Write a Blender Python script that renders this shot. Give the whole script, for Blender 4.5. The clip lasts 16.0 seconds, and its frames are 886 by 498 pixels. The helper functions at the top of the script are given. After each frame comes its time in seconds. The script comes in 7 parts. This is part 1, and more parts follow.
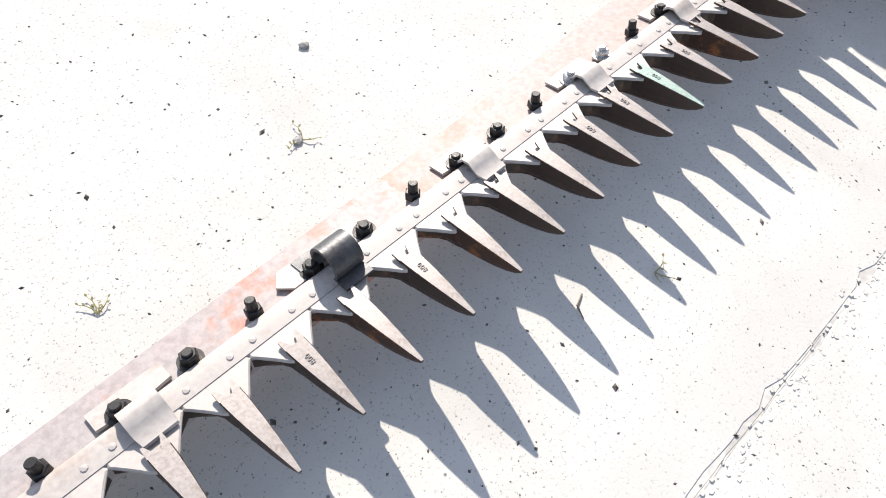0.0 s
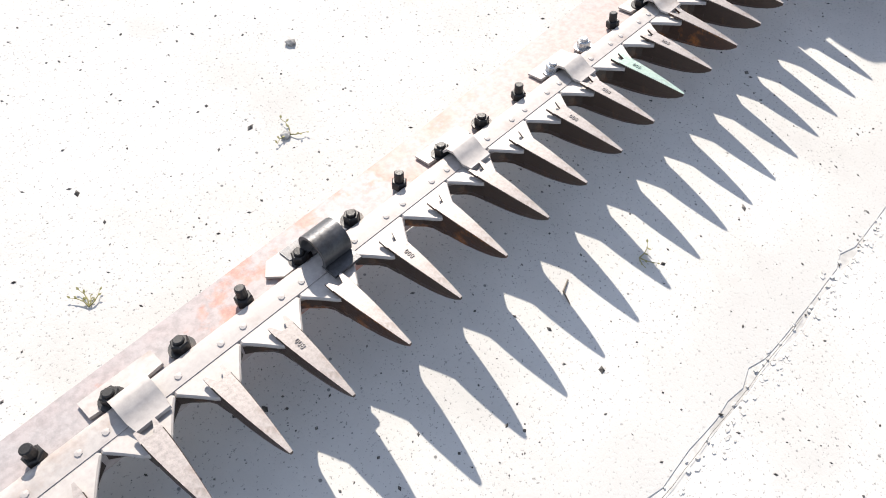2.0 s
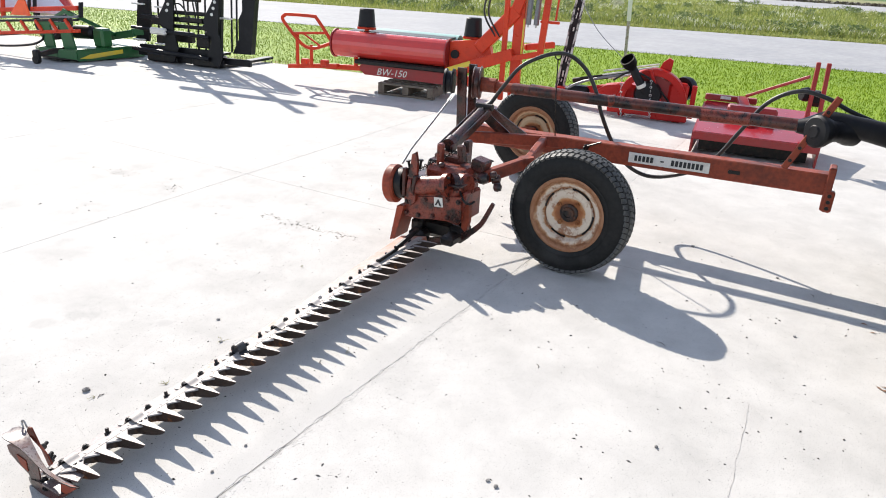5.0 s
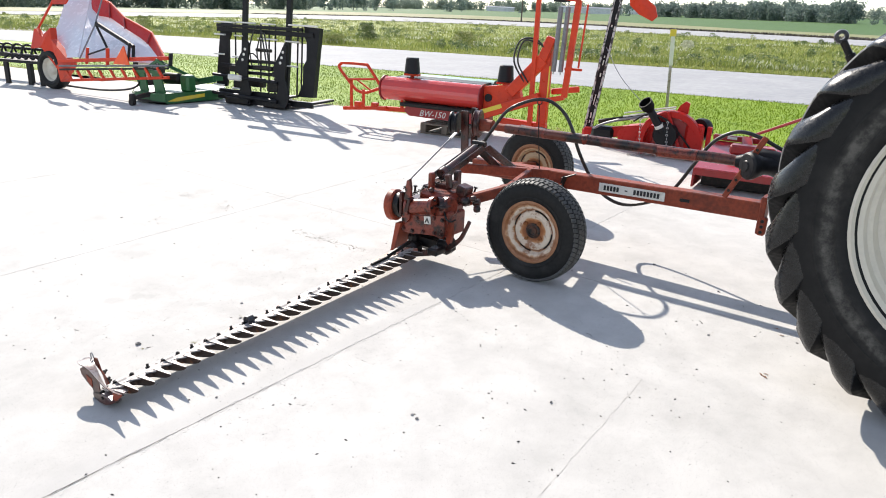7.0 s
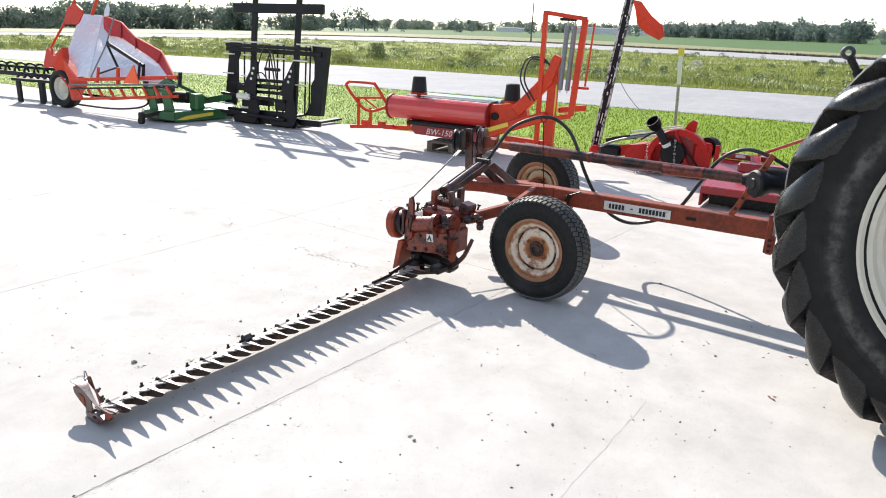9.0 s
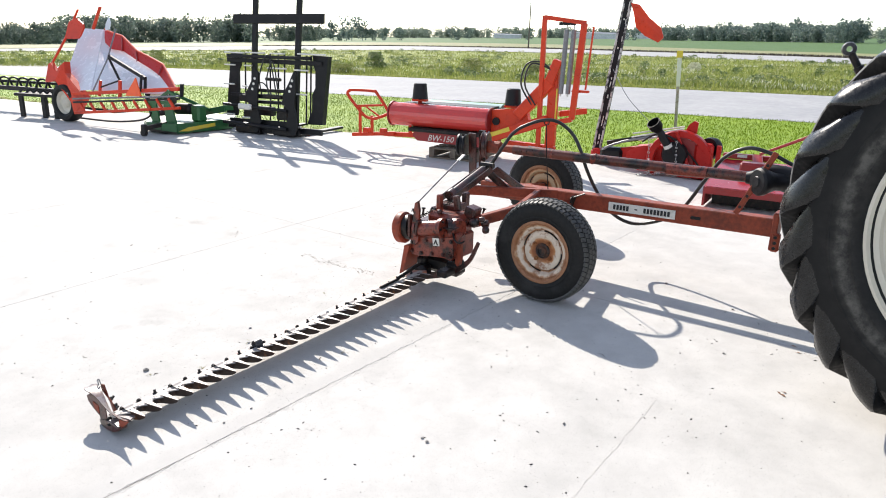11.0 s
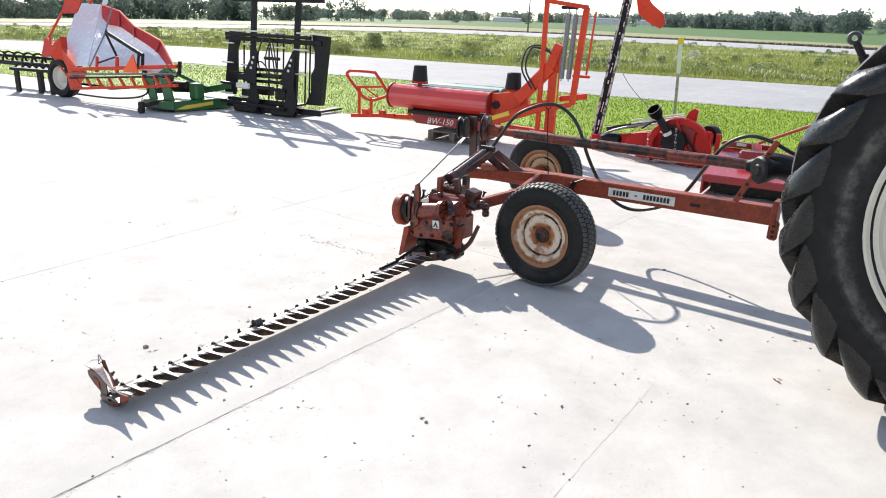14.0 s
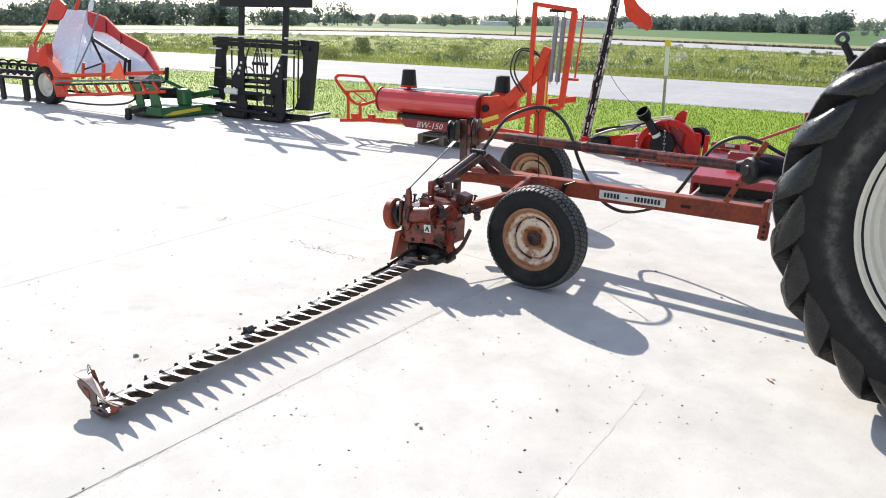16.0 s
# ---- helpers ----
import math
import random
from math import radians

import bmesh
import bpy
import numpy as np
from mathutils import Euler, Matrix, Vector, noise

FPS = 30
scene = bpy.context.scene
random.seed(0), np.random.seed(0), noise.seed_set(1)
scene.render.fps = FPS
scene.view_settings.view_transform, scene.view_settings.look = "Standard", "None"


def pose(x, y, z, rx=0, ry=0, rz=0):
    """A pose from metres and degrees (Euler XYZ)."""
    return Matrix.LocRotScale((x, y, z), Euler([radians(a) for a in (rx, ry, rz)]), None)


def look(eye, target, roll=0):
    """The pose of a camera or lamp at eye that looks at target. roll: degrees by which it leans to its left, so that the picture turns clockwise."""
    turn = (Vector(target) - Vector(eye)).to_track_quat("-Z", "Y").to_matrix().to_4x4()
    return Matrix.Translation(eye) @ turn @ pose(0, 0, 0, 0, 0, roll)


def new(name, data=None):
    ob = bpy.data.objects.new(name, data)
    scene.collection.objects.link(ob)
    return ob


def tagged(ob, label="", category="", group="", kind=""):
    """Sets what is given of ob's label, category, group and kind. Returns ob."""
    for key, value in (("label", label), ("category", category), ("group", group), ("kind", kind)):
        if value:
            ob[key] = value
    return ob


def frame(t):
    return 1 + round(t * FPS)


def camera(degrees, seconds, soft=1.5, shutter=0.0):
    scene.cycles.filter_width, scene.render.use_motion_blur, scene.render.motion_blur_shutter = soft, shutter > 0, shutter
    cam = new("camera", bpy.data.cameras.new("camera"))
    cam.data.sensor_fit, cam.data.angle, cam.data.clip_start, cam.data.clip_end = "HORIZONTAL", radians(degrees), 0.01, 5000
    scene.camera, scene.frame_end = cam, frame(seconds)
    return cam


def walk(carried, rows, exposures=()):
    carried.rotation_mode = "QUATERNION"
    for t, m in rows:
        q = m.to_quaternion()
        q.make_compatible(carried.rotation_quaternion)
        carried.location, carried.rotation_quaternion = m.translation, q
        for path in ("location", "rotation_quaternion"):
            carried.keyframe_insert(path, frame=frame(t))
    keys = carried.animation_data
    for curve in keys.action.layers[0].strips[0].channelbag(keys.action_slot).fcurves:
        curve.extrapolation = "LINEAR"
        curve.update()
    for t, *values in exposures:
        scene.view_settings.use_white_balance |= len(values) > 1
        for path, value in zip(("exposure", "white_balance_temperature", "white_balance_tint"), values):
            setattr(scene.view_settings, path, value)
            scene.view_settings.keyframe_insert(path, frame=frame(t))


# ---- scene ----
cam = camera(65.0, 16.0, soft=1.0)
PATH = [
    (0, (0.424, -0.164, 0.742), (0.905, 0.150, -0.076), 14.3),
    (0.5, (0.428, -0.170, 0.744), (0.910, 0.139, -0.076), 14.4),
    (1, (0.416, -0.172, 0.738), (0.907, 0.132, -0.078), 14.3),
    (1.5, (0.414, -0.184, 0.740), (0.904, 0.125, -0.075), 13.8),
    (2, (0.412, -0.187, 0.743), (0.903, 0.125, -0.070), 13.8),
    (2.1, (0.395, -0.190, 0.748), (0.888, 0.127, -0.062), 13.6),
    (2.3, (0.254, -0.228, 0.842), (0.773, 0.100, 0.052), 12.8),
    (2.5, (-0.015, -0.327, 1.072), (0.561, -0.035, 0.308), 14.3),
    (2.7, (-0.389, -0.400, 1.265), (0.275, -0.144, 0.562), 15.8),
    (2.8, (-0.520, -0.431, 1.322), (0.169, -0.183, 0.641), 14.5),
    (3, (-0.620, -0.462, 1.366), (0.087, -0.208, 0.706), 11.8),
    (3.5, (-0.693, -0.608, 1.406), (0.145, -0.350, 0.924), 9.7),
    (3.7, (-0.754, -0.733, 1.412), (0.111, -0.465, 0.987), 9.9),
    (5.8, (-1.179, -1.935, 1.538), (0.412, -0.995, 0.775), 1.3),
    (6, (-1.266, -1.997, 1.551), (0.327, -1.072, 0.772), 1.3),
    (6.5, (-1.368, -2.245, 1.600), (0.169, -1.190, 0.873), 2.0),
    (7, (-1.381, -2.454, 1.642), (0.176, -1.382, 0.987), 2.8),
    (7.5, (-1.374, -2.485, 1.648), (0.176, -1.395, 1.007), 1.5),
    (8, (-1.354, -2.477, 1.647), (0.197, -1.388, 1.011), 1.6),
    (8.5, (-1.306, -2.462, 1.638), (0.242, -1.377, 0.985), 1.9),
    (9, (-1.316, -2.465, 1.624), (0.237, -1.359, 1.019), 2.7),
    (9.2, (-1.318, -2.467, 1.622), (0.235, -1.355, 1.030), 2.1),
    (11.5, (-1.364, -2.454, 1.608), (0.189, -1.338, 1.020), 1.4),
    (12, (-1.367, -2.451, 1.618), (0.178, -1.338, 1.009), 1.4),
    (12.5, (-1.363, -2.436, 1.604), (0.184, -1.334, 0.980), 1.7),
    (13, (-1.358, -2.434, 1.598), (0.184, -1.325, 0.973), 2.0),
    (13.5, (-1.374, -2.429, 1.590), (0.158, -1.307, 0.962), 2.3),
    (14, (-1.379, -2.437, 1.601), (0.174, -1.344, 0.972), 2.7),
    (14.5, (-1.373, -2.447, 1.612), (0.188, -1.368, 0.980), 1.8),
    (15, (-1.369, -2.425, 1.590), (0.201, -1.351, 0.971), 3.0),
    (15.5, (-1.380, -2.420, 1.599), (0.192, -1.350, 0.978), 2.7),
    (16, (-1.373, -2.419, 1.599), (0.199, -1.347, 0.981), 2.3),
]
walk(cam, [(t, look(eye, target, roll)) for t, eye, target, roll in PATH],
     exposures=[(0, 0.92, 6800, 12), (2.0, 0.92, 6800, 12), (2.3, 1.2, 6800, 12), (2.7, 1.10, 6800, 12), (3.0, 0.76, 6740, 12), (3.6, 0.72, 6700, 12), (16.0, 0.74, 6700, 12)])

# ---- light ----
SUN_FROM = Vector((0.785, 1.205, 1.0)).normalized()
world = bpy.data.worlds.new("sky")
scene.world = world
world.use_nodes = True
wn = world.node_tree
sky = wn.nodes.new("ShaderNodeTexSky")
sky.sky_type = "NISHITA"
sky.sun_disc = False
sky.sun_elevation = math.asin(SUN_FROM.z)
sky.sun_rotation = math.atan2(SUN_FROM.x, SUN_FROM.y)
sky.air_density = 1.0
sky.dust_density = 0.05
sky.ozone_density = 3.0
wn.nodes["Background"].inputs["Strength"].default_value = 0.15
haze = wn.nodes.new("ShaderNodeHueSaturation")
haze.inputs["Saturation"].default_value = 0.62
wn.links.new(sky.outputs["Color"], haze.inputs["Color"])
wn.links.new(haze.outputs["Color"], wn.nodes["Background"].inputs["Color"])
sun_data = bpy.data.lights.new("sun", "SUN")
sun_data.energy = 4.4
sun_data.angle = radians(0.55)
sun_data.color = (1.0, 0.955, 0.88)
sun = new("sun", sun_data)
sun.rotation_euler = (-SUN_FROM).to_track_quat("-Z", "Y").to_euler()


# ---- materials ----
def mat_base(name):
    m = bpy.data.materials.new(name)
    m.use_nodes = True
    nt = m.node_tree
    return m, nt, nt.nodes["Principled BSDF"]


def noise_node(nt, scale, detail=4.0, rough=0.55, coord="Object", dist=0.0):
    tc = nt.nodes.new("ShaderNodeTexCoord") if coord != "World" else nt.nodes.new("ShaderNodeNewGeometry")
    n = nt.nodes.new("ShaderNodeTexNoise")
    n.inputs["Scale"].default_value = scale
    n.inputs["Detail"].default_value = detail
    n.inputs["Roughness"].default_value = rough
    n.inputs["Distortion"].default_value = dist
    nt.links.new(tc.outputs["Position" if coord == "World" else coord], n.inputs["Vector"])
    return n.outputs["Fac"]


def ramp(nt, fac, stops):
    r = nt.nodes.new("ShaderNodeValToRGB")
    els = r.color_ramp.elements
    while len(els) < len(stops):
        els.new(0.5)
    for e, (p, c) in zip(els, stops):
        e.position = p
        e.color = (*c, 1.0) if len(c) == 3 else c
    nt.links.new(fac, r.inputs["Fac"])
    return r.outputs["Color"]


def mix(nt, fac, a, b, mode="MIX"):
    m = nt.nodes.new("ShaderNodeMix")
    m.data_type = "RGBA"
    m.blend_type = mode
    for sock, v in ((m.inputs[0], fac), (m.inputs[6], a), (m.inputs[7], b)):
        if isinstance(v, (int, float)):
            sock.default_value = v
        elif isinstance(v, tuple):
            sock.default_value = (*v, 1.0)
        else:
            nt.links.new(v, sock)
    return m.outputs[2]


def bump(nt, bsdf, fac, strength, distance):
    b = nt.nodes.new("ShaderNodeBump")
    b.inputs["Strength"].default_value = strength
    b.inputs["Distance"].default_value = distance
    nt.links.new(fac, b.inputs["Height"])
    nt.links.new(b.outputs["Normal"], bsdf.inputs["Normal"])


G = lambda v: (v, v, v)


def surface(name, base, worn, patch=(0.5, 0.62), scale=9.0, rough=0.55, metal=0.0, fine=0.25, coord="Object", bumps=0.15, seed_var=0.0, spec=0.5):
    """A surface of base colour with patches of another one, fine grain and relief."""
    m, nt, b = mat_base(name)
    big = noise_node(nt, scale, 6.0, 0.62, coord)
    grain = noise_node(nt, scale * 9.0, 3.0, 0.6, coord)
    f = ramp(nt, big, [(patch[0], G(0.0)), (patch[1], G(1.0))])
    col = mix(nt, f, base, worn)
    g = ramp(nt, grain, [(0.3, G(1.0 - fine)), (0.7, G(1.0 + 0.0))])
    col = mix(nt, 1.0, col, g, "MULTIPLY")
    if seed_var:
        oi = nt.nodes.new("ShaderNodeObjectInfo")
        v = ramp(nt, oi.outputs["Random"], [(0.0, G(1.0 - seed_var)), (1.0, G(1.0))])
        col = mix(nt, 1.0, col, v, "MULTIPLY")
    nt.links.new(col, b.inputs["Base Color"])
    rr = ramp(nt, grain, [(0.3, G(max(0.05, rough - 0.12))), (0.7, G(min(1.0, rough + 0.12)))])
    nt.links.new(rr, b.inputs["Roughness"])
    b.inputs["Metallic"].default_value = metal
    b.inputs["Specular IOR Level"].default_value = spec
    if bumps:
        bump(nt, b, grain, bumps, 0.002)
    return m


def concrete():
    """Pale worn concrete: cloudy tone, fine sand, sparse dark grit and a few old drip stains."""
    m, nt, b = mat_base("concrete")
    n1 = noise_node(nt, 0.55, 5.0, 0.6, "World")
    n2 = noise_node(nt, 3.2, 7.0, 0.68, "World")
    n3 = noise_node(nt, 210.0, 3.0, 0.65, "World")
    col = ramp(nt, n1, [(0.3, (0.50, 0.485, 0.455)), (0.7, (0.59, 0.575, 0.545))])
    col = mix(nt, 1.0, col, ramp(nt, n2, [(0.3, G(0.80)), (0.62, G(1.0))]), "MULTIPLY")
    col = mix(nt, 1.0, col, ramp(nt, n3, [(0.31, G(0.45)), (0.40, G(1.0))]), "MULTIPLY")
    geo = nt.nodes.new("ShaderNodeNewGeometry")
    for scale, size, keep, dark in ((38.0, 0.095, 0.60, 0.10), (120.0, 0.16, 0.72, 0.17), (210.0, 0.20, 0.76, 0.24)):
        vo = nt.nodes.new("ShaderNodeTexVoronoi")
        vo.inputs["Scale"].default_value = scale
        nt.links.new(geo.outputs["Position"], vo.inputs["Vector"])
        sp = nt.nodes.new("ShaderNodeSeparateColor")
        nt.links.new(vo.outputs["Color"], sp.inputs[0])
        near = ramp(nt, vo.outputs["Distance"], [(size * 0.6, G(1.0)), (size, G(0.0))])
        few = ramp(nt, sp.outputs[0], [(keep, G(0.0)), (keep + 0.02, G(0.85))])
        col = mix(nt, mix(nt, 1.0, near, few, "MULTIPLY"), col, G(dark))
    for x, y, r, f in ((0.52, 1.09, 0.055, 0.24), (0.64, 1.05, 0.04, 0.22), (0.68, 0.99, 0.03, 0.2), (0.81, 0.69, 0.03, 0.22), (1.05, 1.75, 0.16, 0.14), (2.15, 1.62, 0.13, 0.16), (2.0, 1.45, 0.08, 0.12), (2.9, 0.18, 0.07, 0.35), (2.14, 2.72, 0.06, 0.28), (2.13, 2.18, 0.05, 0.22), (1.57, 2.19, 0.10, 0.10), (2.10, 1.0, 0.12, 0.10)):
        d = nt.nodes.new("ShaderNodeVectorMath")
        d.operation = "DISTANCE"
        nt.links.new(geo.outputs["Position"], d.inputs[0])
        d.inputs[1].default_value = (x, y, 0.0)
        ad = nt.nodes.new("ShaderNodeMath")
        ad.operation = "MULTIPLY_ADD"
        nt.links.new(n2, ad.inputs[0])
        ad.inputs[1].default_value = r * 1.6
        nt.links.new(d.outputs["Value"], ad.inputs[2])
        col = mix(nt, ramp(nt, ad.outputs[0], [(r * 1.55, G(f)), (r * 1.95, G(0.0))]), col, (0.30, 0.29, 0.275))
    # the smooth trowelled border along the worn joint
    dot = nt.nodes.new("ShaderNodeVectorMath")
    dot.operation = "DOT_PRODUCT"
    nt.links.new(geo.outputs["Position"], dot.inputs[0])
    dot.inputs[1].default_value = (0.0205, 1.0, 0.0)
    off = nt.nodes.new("ShaderNodeMath")
    off.operation = "MULTIPLY_ADD"
    nt.links.new(n2, off.inputs[0])
    off.inputs[1].default_value = 0.03
    nt.links.new(dot.outputs["Value"], off.inputs[2])
    sh = nt.nodes.new("ShaderNodeMath")
    sh.operation = "ADD"
    nt.links.new(off.outputs[0], sh.inputs[0])
    sh.inputs[1].default_value = 0.262
    col = mix(nt, ramp(nt, sh.outputs[0], [(0.0, G(0.0)), (0.006, G(0.55)), (0.080, G(0.45)), (0.115, G(0.0))]), col, (0.44, 0.43, 0.41))
    nt.links.new(col, b.inputs["Base Color"])
    b.inputs["Roughness"].default_value = 0.88
    bump(nt, b, n3, 0.30, 0.0015)
    return m


def rim_mat(name, paint, amount):
    """Wheel paint with rust that gathers round the hub, in the ring groove and along the flange."""
    m, nt, b = mat_base(name)
    tc = nt.nodes.new("ShaderNodeTexCoord")
    vm = nt.nodes.new("ShaderNodeVectorMath")
    vm.operation = "MULTIPLY"
    nt.links.new(tc.outputs["Object"], vm.inputs[0])
    vm.inputs[1].default_value = (0.0, 4.5, 4.5)
    ln = nt.nodes.new("ShaderNodeVectorMath")
    ln.operation = "LENGTH"
    nt.links.new(vm.outputs[0], ln.inputs[0])
    n = noise_node(nt, 11.0, 7.0, 0.66)
    ad = nt.nodes.new("ShaderNodeMath")
    ad.operation = "MULTIPLY_ADD"
    nt.links.new(n, ad.inputs[0])
    ad.inputs[1].default_value = 0.32
    nt.links.new(ln.outputs["Value"], ad.inputs[2])
    zone = ramp(nt, ad.outputs[0], [(0.25, (0.030, 0.018, 0.013)), (0.34, (0.13, 0.045, 0.018)), (0.46, (0.30, 0.095, 0.028)), (0.525, (0.46, 0.22, 0.09)), (0.555, paint), (0.715, paint), (0.742, (0.20, 0.08, 0.035)), (0.772, (0.40, 0.19, 0.08)), (0.80, paint), (0.885, paint), (0.93, (0.42, 0.22, 0.11)), (0.97, (0.22, 0.085, 0.035)), (1.0, (0.30, 0.14, 0.07))])
    spots = ramp(nt, noise_node(nt, 15.0, 8.0, 0.72), [(0.60 - amount, G(0.0)), (0.70 - amount, G(0.85))])
    col = mix(nt, spots, zone, (0.25, 0.095, 0.035))
    nt.links.new(col, b.inputs["Base Color"])
    b.inputs["Roughness"].default_value = 0.62
    bump(nt, b, n, 0.2, 0.002)
    return m


def grass_mat(name, a, c, tip):
    m, nt, b = mat_base(name)
    n1 = noise_node(nt, 0.35, 5.0, 0.6, "World")
    n2 = noise_node(nt, 7.0, 4.0, 0.6, "World")
    col = ramp(nt, n1, [(0.35, a), (0.65, c)])
    col = mix(nt, ramp(nt, n2, [(0.45, G(0.0)), (0.7, G(0.7))]), col, tip)
    nt.links.new(col, b.inputs["Base Color"])
    b.inputs["Roughness"].default_value = 0.7
    b.inputs["Specular IOR Level"].default_value = 0.12
    bump(nt, b, n2, 0.6, 0.03)
    return m


def leaf_mat(name, dark, light):
    m, nt, b = mat_base(name)
    g = nt.nodes.new("ShaderNodeNewGeometry")
    col = ramp(nt, g.outputs["Random Per Island"], [(0.0, dark), (1.0, light)])
    nt.links.new(col, b.inputs["Base Color"])
    b.inputs["Roughness"].default_value = 0.6
    tr = nt.nodes.new("ShaderNodeBsdfTranslucent")
    nt.links.new(col, tr.inputs["Color"])
    ms = nt.nodes.new("ShaderNodeMixShader")
    ms.inputs[0].default_value = 0.35
    out = nt.nodes["Material Output"]
    nt.links.new(b.outputs[0], ms.inputs[1])
    nt.links.new(tr.outputs[0], ms.inputs[2])
    nt.links.new(ms.outputs[0], out.inputs["Surface"])
    return m


M = {}
M["concrete"] = concrete()
M["joint"] = surface("joint_fill", (0.46, 0.445, 0.42), (0.58, 0.565, 0.535), (0.42, 0.56), 9, 0.95, coord="World")
M["asphalt"] = surface("road_concrete", (0.32, 0.325, 0.335), (0.37, 0.37, 0.375), (0.4, 0.65), 0.6, 0.85, coord="World", bumps=0.3)
M["highway"] = surface("highway_concrete", (0.33, 0.33, 0.33), (0.39, 0.385, 0.38), (0.4, 0.65), 0.3, 0.85, coord="World", bumps=0.1)
M["lawn"] = grass_mat("lawn", (0.158, 0.250, 0.015), (0.215, 0.315, 0.020), (0.255, 0.345, 0.032))
M["verge"] = grass_mat("verge", (0.172, 0.223, 0.044), (0.258, 0.283, 0.067), (0.309, 0.309, 0.096))
M["field"] = grass_mat("field", (0.054, 0.116, 0.027), (0.082, 0.150, 0.041), (0.095, 0.163, 0.048))
M["dry"] = grass_mat("dry_grass", (0.216, 0.216, 0.096), (0.288, 0.264, 0.136), (0.160, 0.208, 0.072))
M["weed"] = leaf_mat("weed_leaf", (0.166, 0.218, 0.037), (0.401, 0.401, 0.126))
M["weed_dark"] = leaf_mat("dark_weed_leaf", (0.124, 0.174, 0.036), (0.347, 0.373, 0.101))
M["broad"] = leaf_mat("broad_weed_leaf", (0.076, 0.128, 0.034), (0.204, 0.264, 0.076))
M["flower"] = leaf_mat("flower_head", (0.40, 0.42, 0.28), (0.70, 0.70, 0.52))
# far leaves: distance haze is mixed into these greens, paler and bluer
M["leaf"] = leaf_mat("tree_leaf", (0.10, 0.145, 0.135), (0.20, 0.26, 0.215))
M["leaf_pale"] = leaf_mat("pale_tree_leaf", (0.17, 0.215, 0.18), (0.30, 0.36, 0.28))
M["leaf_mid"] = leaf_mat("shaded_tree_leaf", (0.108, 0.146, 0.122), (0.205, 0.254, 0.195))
M["bark"] = surface("bark", (0.10, 0.08, 0.06), (0.16, 0.13, 0.1), scale=3)
M["red_old"] = surface("faded_red_paint", (0.32, 0.060, 0.028), (0.13, 0.036, 0.022), (0.51, 0.70), 5, 0.55, bumps=0.25, fine=0.4, spec=0.3)
M["divider"] = surface("bleached_divider_paint", (0.21, 0.165, 0.155), (0.17, 0.070, 0.05), (0.50, 0.66), 14, 0.32, fine=0.25, bumps=0.1)
M["red_head"] = surface("oily_red_paint", (0.27, 0.046, 0.024), (0.034, 0.013, 0.010), (0.48, 0.62), 15, 0.34, bumps=0.35, fine=0.55)
M["red_oily"] = surface("grease_soaked_red_paint", (0.085, 0.020, 0.014), (0.012, 0.008, 0.007), (0.46, 0.60), 12, 0.34, bumps=0.3, fine=0.45)
M["red"] = surface("bright_red_paint", (0.52, 0.020, 0.015), (0.38, 0.018, 0.016), (0.5, 0.7), 3, 0.36, fine=0.1, bumps=0.03, spec=0.22)
M["orange"] = surface("orange_red_paint", (0.68, 0.050, 0.014), (0.54, 0.04, 0.016), (0.5, 0.7), 3, 0.38, fine=0.12, bumps=0.03, spec=0.3)
M["roller_red"] = surface("glossy_roller_paint", (0.62, 0.045, 0.035), (0.52, 0.04, 0.03), (0.5, 0.7), 3, 0.13, fine=0.04, bumps=0.0, spec=0.9)
M["deck_red"] = surface("glossy_deck_paint", (0.36, 0.022, 0.030), (0.30, 0.022, 0.03), (0.5, 0.7), 3, 0.16, fine=0.06, bumps=0.02, spec=0.8)
M["dark_red"] = surface("dark_red_paint", (0.33, 0.02, 0.02), (0.26, 0.03, 0.03), (0.5, 0.7), 3, 0.4, fine=0.15)
M["black"] = surface("black_paint", (0.006, 0.006, 0.008), (0.014, 0.014, 0.016), (0.5, 0.7), 5, 0.5, fine=0.3, bumps=0.05, spec=0.3)
M["oil"] = surface("oily_black_steel", (0.006, 0.005, 0.005), (0.030, 0.018, 0.013), (0.5, 0.65), 18, 0.45, fine=0.3, spec=0.35)
M["rubber"] = surface("tyre_rubber", (0.003, 0.003, 0.0035), (0.008, 0.008, 0.008), (0.50, 0.70), 6, 0.6, fine=0.3, bumps=0.1, spec=0.14)
M["rubber_dust"] = surface("dusty_tyre_rubber", (0.006, 0.006, 0.006), (0.026, 0.025, 0.024), (0.50, 0.68), 5, 0.65, fine=0.35, bumps=0.12, spec=0.35)
M["lug"] = surface("worn_lug_rubber", (0.006, 0.006, 0.0065), (0.022, 0.022, 0.022), (0.50, 0.74), 7, 0.27, fine=0.35, bumps=0.05, spec=0.38)
M["lug_dust"] = surface("dusty_lug_face", (0.20, 0.195, 0.19), (0.08, 0.08, 0.08), (0.54, 0.68), 12, 0.6, fine=0.3, bumps=0.1, spec=0.4)
# tread blocks greyer than the tyre body
M["tread_dust"] = surface("dusty_tread", (0.085, 0.084, 0.080), (0.035, 0.035, 0.034), (0.52, 0.68), 14, 0.6, fine=0.3, bumps=0.1, spec=0.4)


